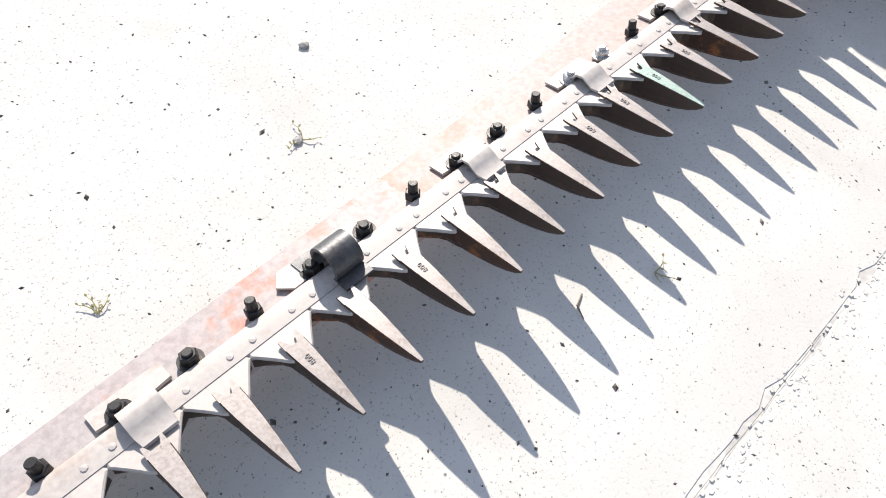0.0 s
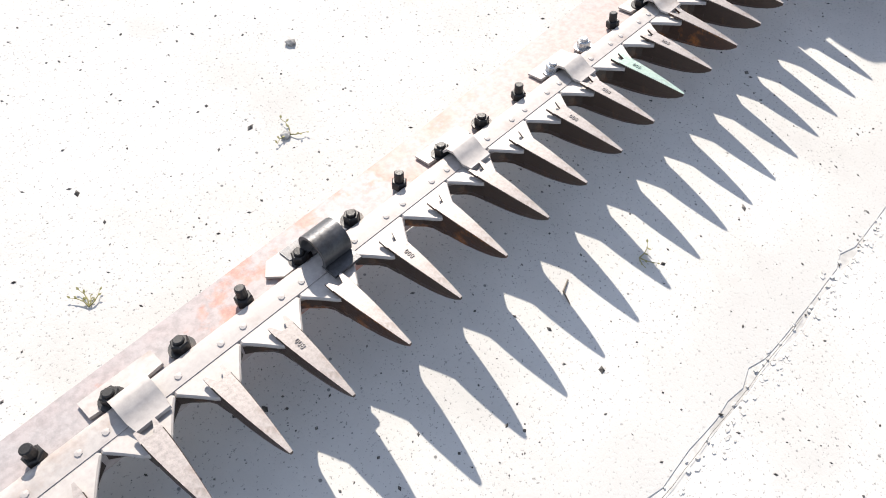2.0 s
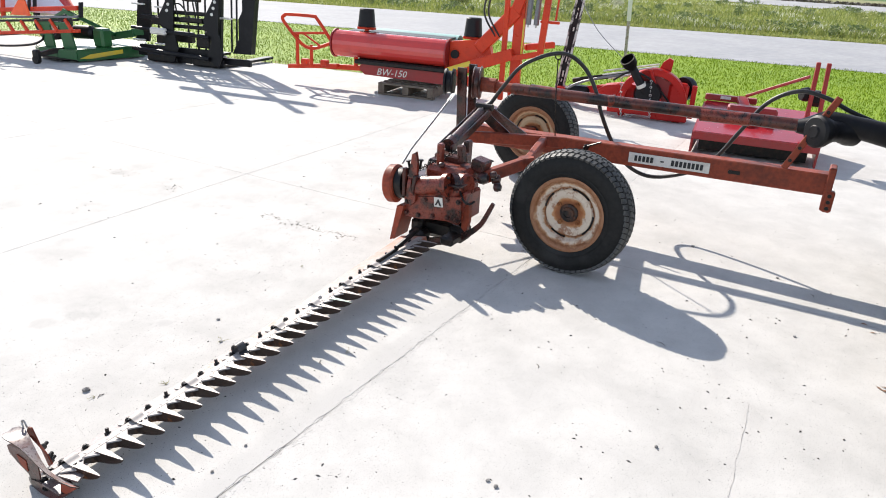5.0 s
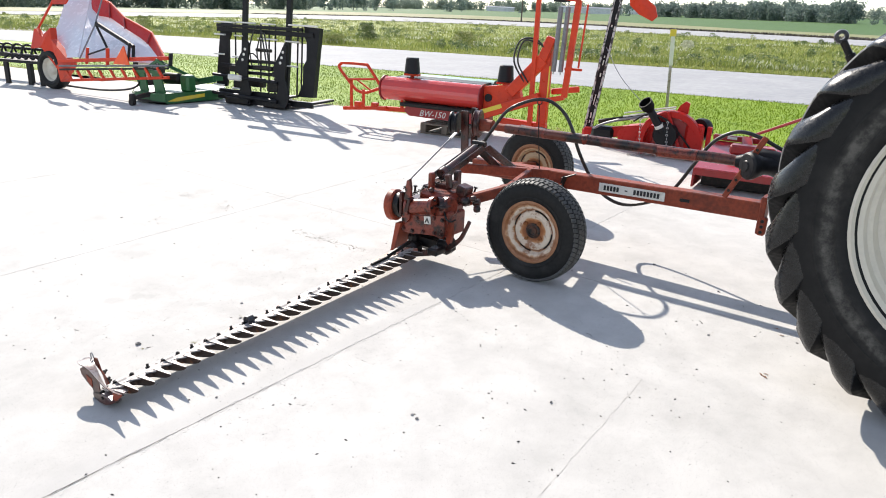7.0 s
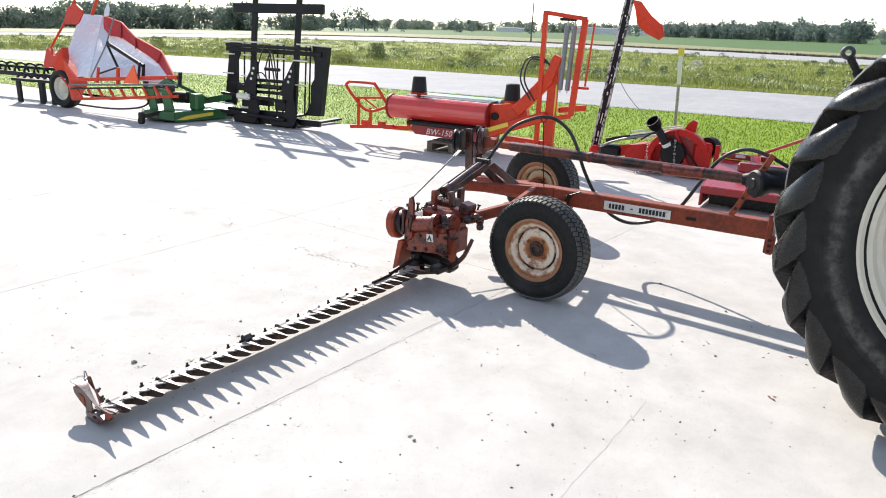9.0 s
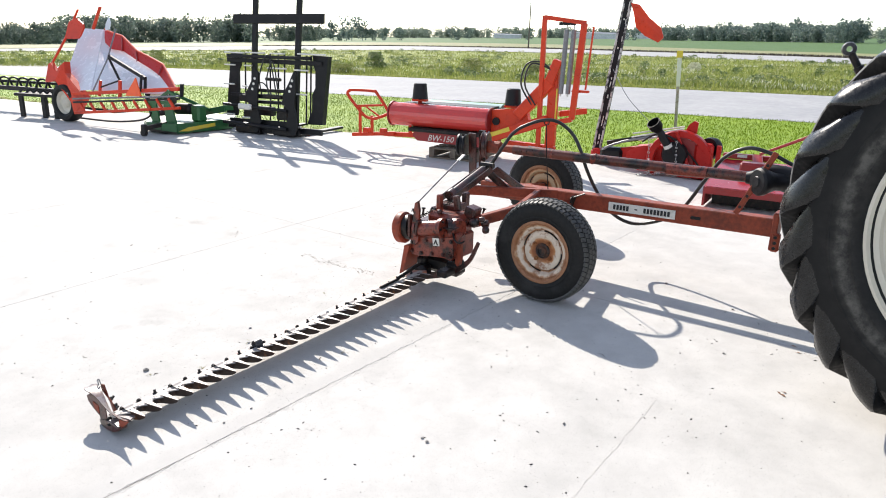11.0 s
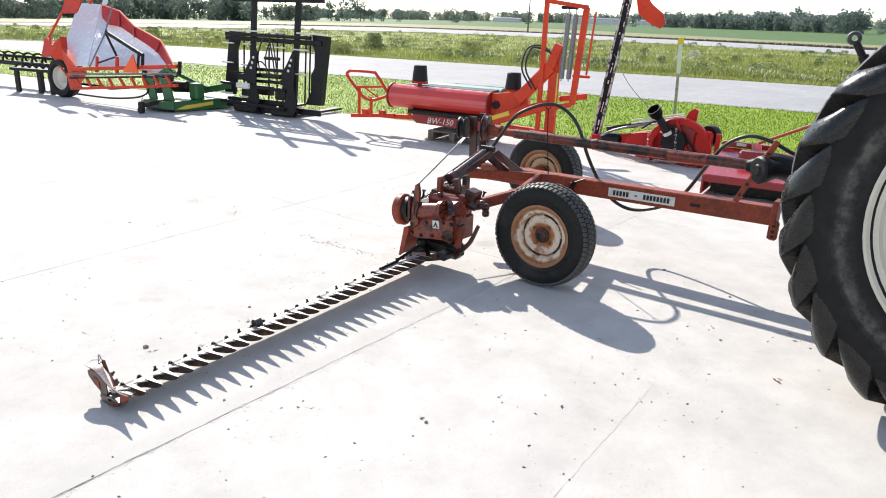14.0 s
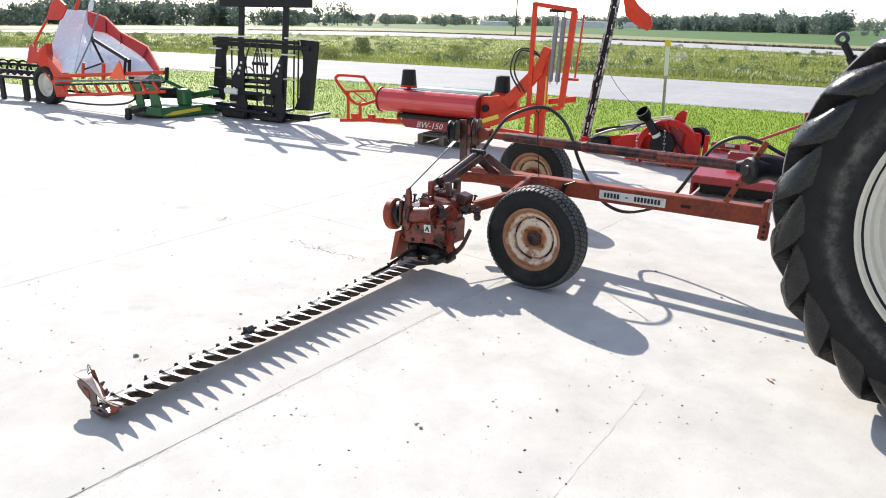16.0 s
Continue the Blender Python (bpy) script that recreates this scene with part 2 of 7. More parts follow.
def sidewall_mat():
    """Black tractor rubber with a ragged ring of dust on the sidewall."""
    m, nt, b = mat_base("tractor_tyre_rubber")
    tc = nt.nodes.new("ShaderNodeTexCoord")
    vm = nt.nodes.new("ShaderNodeVectorMath")
    vm.operation = "MULTIPLY"
    nt.links.new(tc.outputs["Object"], vm.inputs[0])
    vm.inputs[1].default_value = (0.0, 1.0, 1.0)
    ln = nt.nodes.new("ShaderNodeVectorMath")
    ln.operation = "LENGTH"
    nt.links.new(vm.outputs[0], ln.inputs[0])
    n = noise_node(nt, 5.0, 6.0, 0.62)
    ad = nt.nodes.new("ShaderNodeMath")
    ad.operation = "MULTIPLY_ADD"
    nt.links.new(n, ad.inputs[0])
    ad.inputs[1].default_value = 0.07
    nt.links.new(ln.outputs["Value"], ad.inputs[2])
    zone = ramp(nt, ad.outputs[0], [(0.655, G(0.0)), (0.70, G(0.25)), (0.725, G(0.9)), (0.752, G(1.0)), (0.766, G(0.3)), (0.79, G(0.12)), (0.86, G(0.0))])
    scuff = ramp(nt, noise_node(nt, 13.0, 7.0, 0.7), [(0.42, G(0.25)), (0.62, G(1.0))])
    dusty = mix(nt, 1.0, zone, scuff, "MULTIPLY")
    col = mix(nt, dusty, (0.006, 0.006, 0.0065), (0.095, 0.090, 0.081))
    nt.links.new(col, b.inputs["Base Color"])
    b.inputs["Roughness"].default_value = 0.62
    b.inputs["Specular IOR Level"].default_value = 0.22
    bump(nt, b, noise_node(nt, 60.0, 4.0, 0.6), 0.15, 0.002)
    return m


M["tractor_rubber"] = sidewall_mat()
M["rim_rust"] = rim_mat("rusty_white_rim", (0.60, 0.50, 0.40), 0.09)
M["rim_tan"] = rim_mat("tan_rusty_rim", (0.46, 0.33, 0.20), 0.05)
M["rust"] = surface("rust", (0.26, 0.085, 0.025), (0.40, 0.17, 0.06), (0.45, 0.62), 14, 0.85, fine=0.35, bumps=0.3)
M["hub_rust"] = surface("greasy_rust", (0.10, 0.036, 0.016), (0.012, 0.010, 0.009), (0.40, 0.56), 22, 0.6, fine=0.4, bumps=0.3)
M["cream"] = surface("cream_rim_paint", (0.60, 0.56, 0.47), (0.5, 0.46, 0.38), (0.5, 0.7), 3, 0.5, fine=0.1, bumps=0.02)
M["white"] = surface("white_steel", (0.72, 0.73, 0.76), (0.6, 0.61, 0.64), (0.5, 0.7), 2, 0.4, fine=0.08, bumps=0.02)
M["sheet"] = surface("glossy_white_sheet", (0.74, 0.75, 0.80), (0.66, 0.67, 0.73), (0.4, 0.7), 1.2, 0.22, fine=0.05, bumps=0.0, spec=0.6)
M["steel"] = surface("bare_steel", (0.42, 0.40, 0.385), (0.26, 0.20, 0.17), (0.5, 0.66), 30, 0.38, metal=0.6, fine=0.3, bumps=0.1)
M["knife"] = surface("knife_steel", (0.42, 0.385, 0.36), (0.33, 0.265, 0.23), (0.54, 0.70), 16, 0.6, metal=0.05, fine=0.2, bumps=0.06)
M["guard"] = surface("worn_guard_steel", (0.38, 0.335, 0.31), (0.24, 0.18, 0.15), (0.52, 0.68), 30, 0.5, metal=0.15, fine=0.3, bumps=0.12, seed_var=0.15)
# flanks darker than the worn tops: part of this is shade in the colour
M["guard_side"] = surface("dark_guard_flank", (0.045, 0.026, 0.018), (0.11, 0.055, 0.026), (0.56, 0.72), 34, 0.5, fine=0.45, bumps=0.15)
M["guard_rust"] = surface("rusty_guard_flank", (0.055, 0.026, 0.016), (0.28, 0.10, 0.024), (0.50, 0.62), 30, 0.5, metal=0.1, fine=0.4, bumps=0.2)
M["guard_green"] = surface("green_guard_paint", (0.33, 0.43, 0.37), (0.40, 0.38, 0.33), (0.55, 0.68), 26, 0.5, metal=0.1, fine=0.3)
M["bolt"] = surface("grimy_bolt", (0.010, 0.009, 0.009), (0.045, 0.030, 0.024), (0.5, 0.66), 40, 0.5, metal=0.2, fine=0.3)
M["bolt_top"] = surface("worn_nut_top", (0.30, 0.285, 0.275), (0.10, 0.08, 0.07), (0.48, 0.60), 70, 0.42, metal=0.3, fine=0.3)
M["shaft"] = surface("grimy_shaft_paint", (0.15, 0.036, 0.022), (0.016, 0.012, 0.011), (0.48, 0.60), 6, 0.35, fine=0.35, bumps=0.08)
M["steel_dark"] = surface("dark_spring_steel", (0.09, 0.09, 0.095), (0.05, 0.047, 0.045), (0.5, 0.66), 30, 0.42, metal=0.5, fine=0.3, bumps=0.1)
M["zinc"] = surface("zinc_nut", (0.55, 0.55, 0.55), (0.35, 0.33, 0.31), (0.5, 0.66), 50, 0.3, metal=0.8, fine=0.2)
M["green"] = surface("green_paint", (0.018, 0.12, 0.035), (0.03, 0.10, 0.04), (0.5, 0.7), 3, 0.4, fine=0.15)
M["yellow"] = surface("yellow_decal", (0.75, 0.55, 0.05), (0.65, 0.5, 0.08), (0.5, 0.7), 6, 0.45, fine=0.1)
M["scraped"] = surface("scraped_paint", (0.60, 0.59, 0.56), (0.04, 0.04, 0.04), (0.47, 0.56), 11, 0.5, fine=0.2)
M["label"] = surface("white_label", (0.74, 0.72, 0.66), (0.6, 0.57, 0.5), (0.55, 0.7), 12, 0.5, fine=0.12)
M["ink"] = surface("dark_print", (0.03, 0.03, 0.03), (0.05, 0.045, 0.04), (0.5, 0.7), 30, 0.6)
M["hose"] = surface("rubber_hose", (0.015, 0.015, 0.015), (0.03, 0.03, 0.03), (0.5, 0.7), 10, 0.45, fine=0.2)
M["wood"] = surface("pallet_wood", (0.16, 0.12, 0.09), (0.24, 0.19, 0.14), (0.45, 0.65), 6, 0.85)
M["chip"] = surface("stone_chip", (0.20, 0.19, 0.18), (0.42, 0.41, 0.39), (0.4, 0.65), 40, 0.9, coord="World")
M["grit"] = surface("dark_grit", (0.05, 0.045, 0.04), (0.16, 0.15, 0.14), (0.45, 0.6), 30, 0.9, coord="World")
M["mud"] = surface("dry_mud", (0.50, 0.46, 0.39), (0.36, 0.33, 0.28), (0.45, 0.6), 30, 0.95, coord="World")
M["mortar"] = surface("crumbled_mortar", (0.52, 0.505, 0.475), (0.64, 0.625, 0.595), (0.4, 0.6), 40, 0.9, coord="World", bumps=0.3)
M["slit"] = surface("slit_dirt", (0.07, 0.065, 0.06), (0.22, 0.21, 0.19), (0.5, 0.62), 25, 0.95, coord="World", bumps=0.0)
M["joint_dark"] = surface("crack_dirt", (0.36, 0.345, 0.32), (0.50, 0.485, 0.455), (0.45, 0.58), 14, 0.95, coord="World", bumps=0.0)
M["dry_leaf"] = surface("dry_leaf", (0.34, 0.16, 0.08), (0.20, 0.10, 0.05), (0.45, 0.6), 60, 0.8, fine=0.3)
M["smv"] = surface("fluorescent_orange", (1.0, 0.13, 0.025), (0.9, 0.11, 0.02), (0.5, 0.7), 5, 0.5, fine=0.05, bumps=0.0)
M["straw"] = leaf_mat("straw", (0.22, 0.24, 0.08), (0.48, 0.40, 0.2))
M["teal"] = surface("teal_sheet", (0.32, 0.52, 0.47), (0.28, 0.46, 0.42), (0.5, 0.7), 3, 0.4, fine=0.08)
M["grey"] = surface("grey_roller", (0.22, 0.22, 0.235), (0.17, 0.17, 0.18), (0.5, 0.7), 4, 0.4, metal=0.3)
M["far_wall"] = surface("far_wall", (0.72, 0.73, 0.74), (0.62, 0.63, 0.65), (0.5, 0.7), 0.1, 0.7, coord="World")

# bleached bar paint: nearly bare and pale at the outer end, orange red at the inner one
m, nt, b = mat_base("bleached_bar_paint")
sep = nt.nodes.new("ShaderNodeSeparateXYZ")
tc = nt.nodes.new("ShaderNodeTexCoord")
nt.links.new(tc.outputs["Object"], sep.inputs[0])
wear = nt.nodes.new("ShaderNodeMath")
wear.operation = "MULTIPLY_ADD"
nt.links.new(sep.outputs["X"], wear.inputs[0])
wear.inputs[1].default_value = 0.20
wear.inputs[2].default_value = 0.0
spots = noise_node(nt, 9.0, 6.0, 0.6)
add = nt.nodes.new("ShaderNodeMath")
add.operation = "MULTIPLY_ADD"
nt.links.new(spots, add.inputs[0])
add.inputs[1].default_value = 0.5
nt.links.new(wear.outputs[0], add.inputs[2])
col = ramp(nt, add.outputs[0], [(0.30, (0.33, 0.30, 0.295)), (0.385, (0.34, 0.285, 0.275)), (0.405, (0.40, 0.20, 0.155)), (0.43, (0.37, 0.24, 0.205)), (0.47, (0.33, 0.275, 0.26)), (0.575, (0.36, 0.27, 0.24)), (0.65, (0.42, 0.20, 0.15)), (0.72, (0.46, 0.17, 0.10))])
fine_n = noise_node(nt, 120.0, 3.0, 0.6)
col = mix(nt, 1.0, col, ramp(nt, fine_n, [(0.3, G(0.75)), (0.6, G(1.0))]), "MULTIPLY")
nt.links.new(col, b.inputs["Base Color"])
b.inputs["Roughness"].default_value = 0.6
bump(nt, b, fine_n, 0.2, 0.002)
M["bar"] = m


# ---- mesh helpers ----
def part(name, bm, material, parent=None, label="", smooth=False, auto=None):
    """Link a bmesh as one mesh object, under a thing or a part."""
    me = bpy.data.meshes.new(name)
    bmesh.ops.recalc_face_normals(bm, faces=bm.faces)
    bm.to_mesh(me)
    bm.free()
    me.materials.append(M[material])
    if smooth:
        for p in me.polygons:
            p.use_smooth = True
        if auto:
            me.set_sharp_from_angle(angle=radians(auto))
    ob = new(name, me)
    if parent:
        ob.parent = parent
    if label:
        tagged(ob, label)
    return ob


def thing(name, m, label, category, group=""):
    ob = new(name)
    ob.matrix_world = m
    return tagged(ob, label, category, group)


def frame_of(p0, p1, up=Vector((0, 0, 1))):
    z = (Vector(p1) - Vector(p0)).normalized()
    if abs(z.dot(up)) > 0.99:
        up = Vector((0, 1, 0))
    x = up.cross(z).normalized()
    y = z.cross(x)
    return x, y, z


def box(bm, c, s, rz=0.0, bev=0.0, rot=None):
    """A box with centre c and size s, bevelled."""
    tmp = bmesh.new()
    bmesh.ops.create_cube(tmp, size=1.0)
    bmesh.ops.scale(tmp, vec=Vector(s), verts=tmp.verts)
    if bev:
        bmesh.ops.bevel(tmp, geom=list(tmp.edges), offset=min(bev, min(s) * 0.45), segments=1, affect="EDGES")
    mat = Matrix.Translation(c) @ (rot if rot is not None else Matrix.Rotation(radians(rz), 4, "Z"))
    bmesh.ops.transform(tmp, matrix=mat, verts=tmp.verts)
    merge(bm, tmp)
    return bm


def merge(bm, tmp):
    vm = {v: bm.verts.new(v.co) for v in tmp.verts}
    for f in tmp.faces:
        bm.faces.new([vm[v] for v in f.verts])
    tmp.free()


def beam(bm, p0, p1, w, h, bev=0.004, up=(0, 0, 1)):
    """A bar of rectangular section, w across and h along up."""
    x, y, z = frame_of(p0, p1, Vector(up))
    rot = Matrix((x, y, z)).transposed().to_4x4()
    L = (Vector(p1) - Vector(p0)).length
    return box(bm, (Vector(p0) + Vector(p1)) / 2, (w, h, L), bev=bev, rot=rot)


def tube(bm, pts, r, seg=10, caps=True):
    """A round tube along points; r is one radius or one for each point."""
    pts = [Vector(p) for p in pts]
    rs = r if isinstance(r, (list, tuple)) else [r] * len(pts)
    rings, ref = [], None
    for i, p in enumerate(pts):
        a = pts[max(0, i - 1)]
        c = pts[min(len(pts) - 1, i + 1)]
        z = (c - a).normalized()
        if ref is None:
            ref = Vector((0, 0, 1)) if abs(z.z) < 0.95 else Vector((0, 1, 0))
        x = (ref - z * ref.dot(z)).normalized()
        ref = x
        y = z.cross(x)
        rings.append([bm.verts.new(p + (x * math.cos(2 * math.pi * k / seg) + y * math.sin(2 * math.pi * k / seg)) * rs[i]) for k in range(seg)])
    for a, c in zip(rings, rings[1:]):
        for k in range(seg):
            bm.faces.new((a[k], a[(k + 1) % seg], c[(k + 1) % seg], c[k]))
    if caps:
        bm.faces.new(rings[0][::-1])
        bm.faces.new(rings[-1])
    return bm


def spline(pts, n=8):
    """Points of a smooth curve through the given ones."""
    pts = [Vector(p) for p in pts]
    out = []
    for i in range(len(pts) - 1):
        p0, p1, p2, p3 = pts[max(0, i - 1)], pts[i], pts[i + 1], pts[min(len(pts) - 1, i + 2)]
        for k in range(n):
            t = k / n
            out.append(0.5 * (2 * p1 + (p2 - p0) * t + (2 * p0 - 5 * p1 + 4 * p2 - p3) * t * t + (3 * p1 - p0 - 3 * p2 + p3) * t ** 3))
    out.append(pts[-1])
    return out


def lathe(bm, profile, c, axis, seg=40, closed=False):
    """Turn a profile of (radius, along) round an axis through c."""
    x, y, z = frame_of((0, 0, 0), axis)
    rings = []
    for r, h in profile:
        if r < 1e-6:
            rings.append([bm.verts.new(Vector(c) + z * h)])
        else:
            rings.append([bm.verts.new(Vector(c) + z * h + (x * math.cos(2 * math.pi * k / seg) + y * math.sin(2 * math.pi * k / seg)) * r) for k in range(seg)])
    pairs = list(zip(rings, rings[1:]))
    if closed:
        pairs.append((rings[-1], rings[0]))
    for a, d in pairs:
        for k in range(seg):
            j = (k + 1) % seg
            q = [a[k % len(a)], a[j % len(a)], d[j % len(d)], d[k % len(d)]]
            q = list(dict.fromkeys(q))
            if len(q) > 2:
                bm.faces.new(q)
    return bm


def plate(bm, pts, thick):
    """A flat polygon given a thickness along the vector thick."""
    t = Vector(thick)
    a = [bm.verts.new(Vector(p)) for p in pts]
    c = [bm.verts.new(Vector(p) + t) for p in pts]
    bm.faces.new(a)
    bm.faces.new(c[::-1])
    n = len(pts)
    for k in range(n):
        bm.faces.new((a[k], c[k], c[(k + 1) % n], a[(k + 1) % n]))
    return bm


def B():
    return bmesh.new()


def letters(text, size, thick, name="text"):
    """A mesh of built-in letters, as a bmesh, in the xy plane from the origin."""
    cu = bpy.data.curves.new(name, "FONT")
    cu.body, cu.size, cu.extrude = text, size, thick
    cu.resolution_u = 2
    ob = bpy.data.objects.new(name, cu)
    scene.collection.objects.link(ob)
    me = bpy.data.meshes.new_from_object(ob.evaluated_get(bpy.context.evaluated_depsgraph_get()))
    bm = bmesh.new()
    bm.from_mesh(me)
    bpy.data.objects.remove(ob)
    bpy.data.curves.remove(cu)
    bpy.data.meshes.remove(me)
    return bm


# ---- ground, road, distance ----
EDGE = lambda y: 8.38 - 0.178 * y          # where the yard ends
ROAD_NEAR = lambda y: 15.0 - 0.06 * y
ROAD_FAR = lambda y: 23.3 - 0.0022 * max(0.0, y - 12.0) ** 2


def land(x, y):
    """Height of the land: level with the yard at its edge, then falling gently across the view, with a far rise."""
    v = -0.358 * x + 0.934 * y
    w = min(1.0, max(0.0, (x + 0.178 * y - 8.38) / 9.0))
    return -0.0215 * v * w * w * (3 - 2 * w) + 0.007 * max(0.0, x - 110.0)


def sheet(name, rows, z, material, label):
    """A sheet over the land through rows of plan points."""
    bm = B()
    grid = [[bm.verts.new((x, y, land(x, y) + z)) for x, y in r] for r in rows]
    for p, q in zip(grid, grid[1:]):
        for k in range(len(p) - 1):
            bm.faces.new((p[k], q[k], q[k + 1], p[k + 1]))
    return tagged(part(name, bm, material), label, "ground", kind="structure")


def across(near, far, n, spacing):
    return [(near[0] + (far[0] - near[0]) * (k / n) ** spacing, near[1] + (far[1] - near[1]) * (k / n) ** spacing) for k in range(n + 1)]


def strip(name, near, far, y0, y1, z, material, label, step=3.0, jitter=0.0):
    """A sheet between two lines along the yard edge."""
    rnd = random.Random(name)
    n = int((y1 - y0) / step)
    ys = [y0 + (y1 - y0) * i / n for i in range(n + 1)]
    return sheet(name, [across((near(y) + rnd.uniform(-jitter, jitter), y), (far(y), y), 8, 1.0) for y in ys], z, material, label)


def polar(deg, d):
    """A place seen from the yard under a bearing, degrees left of the x axis."""
    return -1.4 + d * math.cos(radians(deg)), -2.4 + d * math.sin(radians(deg))


def between(table, b):
    for (b0, d0), (b1, d1) in zip(table, table[1:]):
        if b <= b1:
            f = (b - b0) / (b1 - b0)
            return d0 + (d1 - d0) * f
    return table[-1][1]


HIGHWAY_NEAR = [(-30, 44), (0, 57), (5, 62), (12, 71), (20, 82), (30, 105), (40, 120), (50, 118), (60, 107), (68, 103), (90, 96)]
HIGHWAY_FAR = [(-30, 58), (0, 77), (5, 83), (12, 97), (20, 116), (30, 147), (40, 177), (50, 178), (60, 152), (68, 126), (90, 116)]
DRY_FAR = [(-30, 80), (0, 108), (6, 117), (13, 132), (20, 165), (35, 260), (40, 272), (46, 277), (60, 230), (68, 195), (90, 180)]
ROAD_EDGE = [(-30, 22.0)] + [(b, (23.3 + 1.4) / max(0.2, math.cos(radians(b))) * 0.995) for b in range(-25, 56, 5)] + [(62, 45.0), (68, 50.0), (90, 58.0)]


def ring(name, near, far, z, material, label, wobble=0.0):
    """A sheet between two far lines given by bearing and distance."""
    rnd = random.Random(name)
    rows = []
    for i in range(121):
        b = -30 + i
        rows.append(across(polar(b, between(near, b) * (1 + rnd.uniform(-wobble, wobble))), polar(b, between(far, b)), 8, 1.0))
    return sheet(name, rows, z, material, label)


axis = [-2600, -1400, -700, -350, -180, -90, -50, -30, -20, -12, -6, -2, 2, 5, 8, 11, 14, 17, 20, 24, 29, 35, 43, 52, 62, 74, 88, 100, 110, 122, 140, 165, 200, 250, 320, 420, 600, 900, 1500, 2600]
sheet("ground", [[(x, y) for x in axis] for y in axis], -0.22, "field", "green farm land falling gently to the horizon")
strip("lawn", lambda y: EDGE(y) + 0.03, lambda y: ROAD_NEAR(y) + 0.1, -40, 80, -0.02, "lawn", "mown green lawn strip between yard and road", 1.0, 0.03)
strip("road", ROAD_NEAR, ROAD_FAR, -60, 90, -0.012, "asphalt", "pale grey frontage road")
ring("verge", ROAD_EDGE, HIGHWAY_NEAR, -0.05, "verge", "rough green ditch with weeds beside the road", 0.004)
ring("highway", HIGHWAY_NEAR, HIGHWAY_FAR, 0.0, "highway", "pale concrete highway lane")
ring("median", HIGHWAY_FAR, DRY_FAR, 0.05, "dry", "dry yellowish grass bank beyond the highway", 0.01)
# yard bed under the slabs, seen in the joints
bm = B()
vs = [bm.verts.new(p) for p in ((-14, -16, -0.0012), (EDGE(-16), -16, -0.0012), (EDGE(36), 36, -0.0012), (-14, 36, -0.0012))]
bm.faces.new(vs)
yard = tagged(part("pavement", bm, "joint"), "pale concrete yard of large slabs with worn joints", "pavement", kind="structure")


def blades(name, n, area, h, w, material, label, seed, lean=0.5, cluster=None, z=0.0):
    """Many thin blades as one mesh. area gives a random (x, y)."""
    rnd = random.Random(seed)
    verts, faces = [], []
    for i in range(n):
        x, y = area(rnd)
        a = rnd.uniform(0, 6.283)
        hh = h * rnd.uniform(0.5, 1.2)
        dx, dy = math.cos(a), math.sin(a)
        ww = w * rnd.uniform(0.6, 1.3)
        lx, ly = -dy * hh * lean * rnd.uniform(0, 1), dx * hh * lean * rnd.uniform(0, 1)
        k = len(verts)
        g = z + land(x, y)
        verts += [(x - dx * ww, y - dy * ww, g), (x + dx * ww, y + dy * ww, g), (x + lx * 0.4 + dx * ww * 0.7, y + ly * 0.4 + dy * ww * 0.7, g + hh * 0.6), (x + lx, y + ly, g + hh)]
        faces += [(k, k + 1, k + 2), (k, k + 2, k + 3)]
    me = bpy.data.meshes.new(name)
    me.from_pydata(verts, [], faces)
    me.materials.append(M[material])
    ob = new(name, me)
    return tagged(ob, label, "grass", kind="stuff")


def lawn_area(rnd):
    y = -6 + 34 * rnd.random() ** 1.3
    t = rnd.random()
    return EDGE(y) + 0.02 + t * (ROAD_NEAR(y) - EDGE(y) + 0.1), y


def edge_area(rnd):
    y = rnd.uniform(-4, 20)
    return EDGE(y) + rnd.gauss(0.03, 0.06), y


def clump_centres(n, seed, area):
    rnd = random.Random(seed)
    return [area(rnd) for _ in range(n)]


blades("lawn_grass", 110000, lawn_area, 0.034, 0.0055, "lawn", "short mown bright green grass", 1, z=-0.02)
blades("edge_grass", 2600, edge_area, 0.07, 0.004, "straw", "dry grass growing along the yard edge", 2, z=-0.015)


def verge_area(rnd):
    b = rnd.uniform(-4, 72)
    a, c = between(ROAD_EDGE, b) + 0.2, between(HIGHWAY_NEAR, b)
    return polar(b, a + (c - a) * rnd.random() ** 1.9)


def deep_area(rnd):
    b = rnd.uniform(-4, 72)
    a, c = between(ROAD_EDGE, b) + 2.2, between(HIGHWAY_NEAR, b)
    return polar(b, a + (c - a) * rnd.random() ** 1.8)


_cl = clump_centres(420, 5, deep_area)


def weed_area(rnd):
    if rnd.random() < 0.45:
        return deep_area(rnd)
    x, y = _cl[rnd.randrange(len(_cl))]
    return x + rnd.gauss(0, 0.4), y + rnd.gauss(0, 0.6)


def flower_area(rnd):
    x, y = _cl[rnd.randrange(140)]
    return x + rnd.gauss(0, 0.35), y + rnd.gauss(0, 0.5)


blades("verge_grass", 80000, verge_area, 0.10, 0.018, "weed", "mixed grass growing over the ditch", 3, lean=0.9, z=-0.05)
blades("tall_weeds", 42000, weed_area, 0.24, 0.024, "weed_dark", "tall clumps of green weeds in the ditch", 4, lean=0.9, z=-0.05)
blades("weed_flowers", 5000, flower_area, 0.15, 0.030, "flower", "pale flower heads among the ditch weeds", 6, lean=0.8, z=0.05)


def rim_area(rnd):
    b = rnd.uniform(-4, 50)
    return polar(b, between(HIGHWAY_FAR, b) * (1.0 + 0.02 * rnd.random()) + rnd.gauss(0, 0.3))


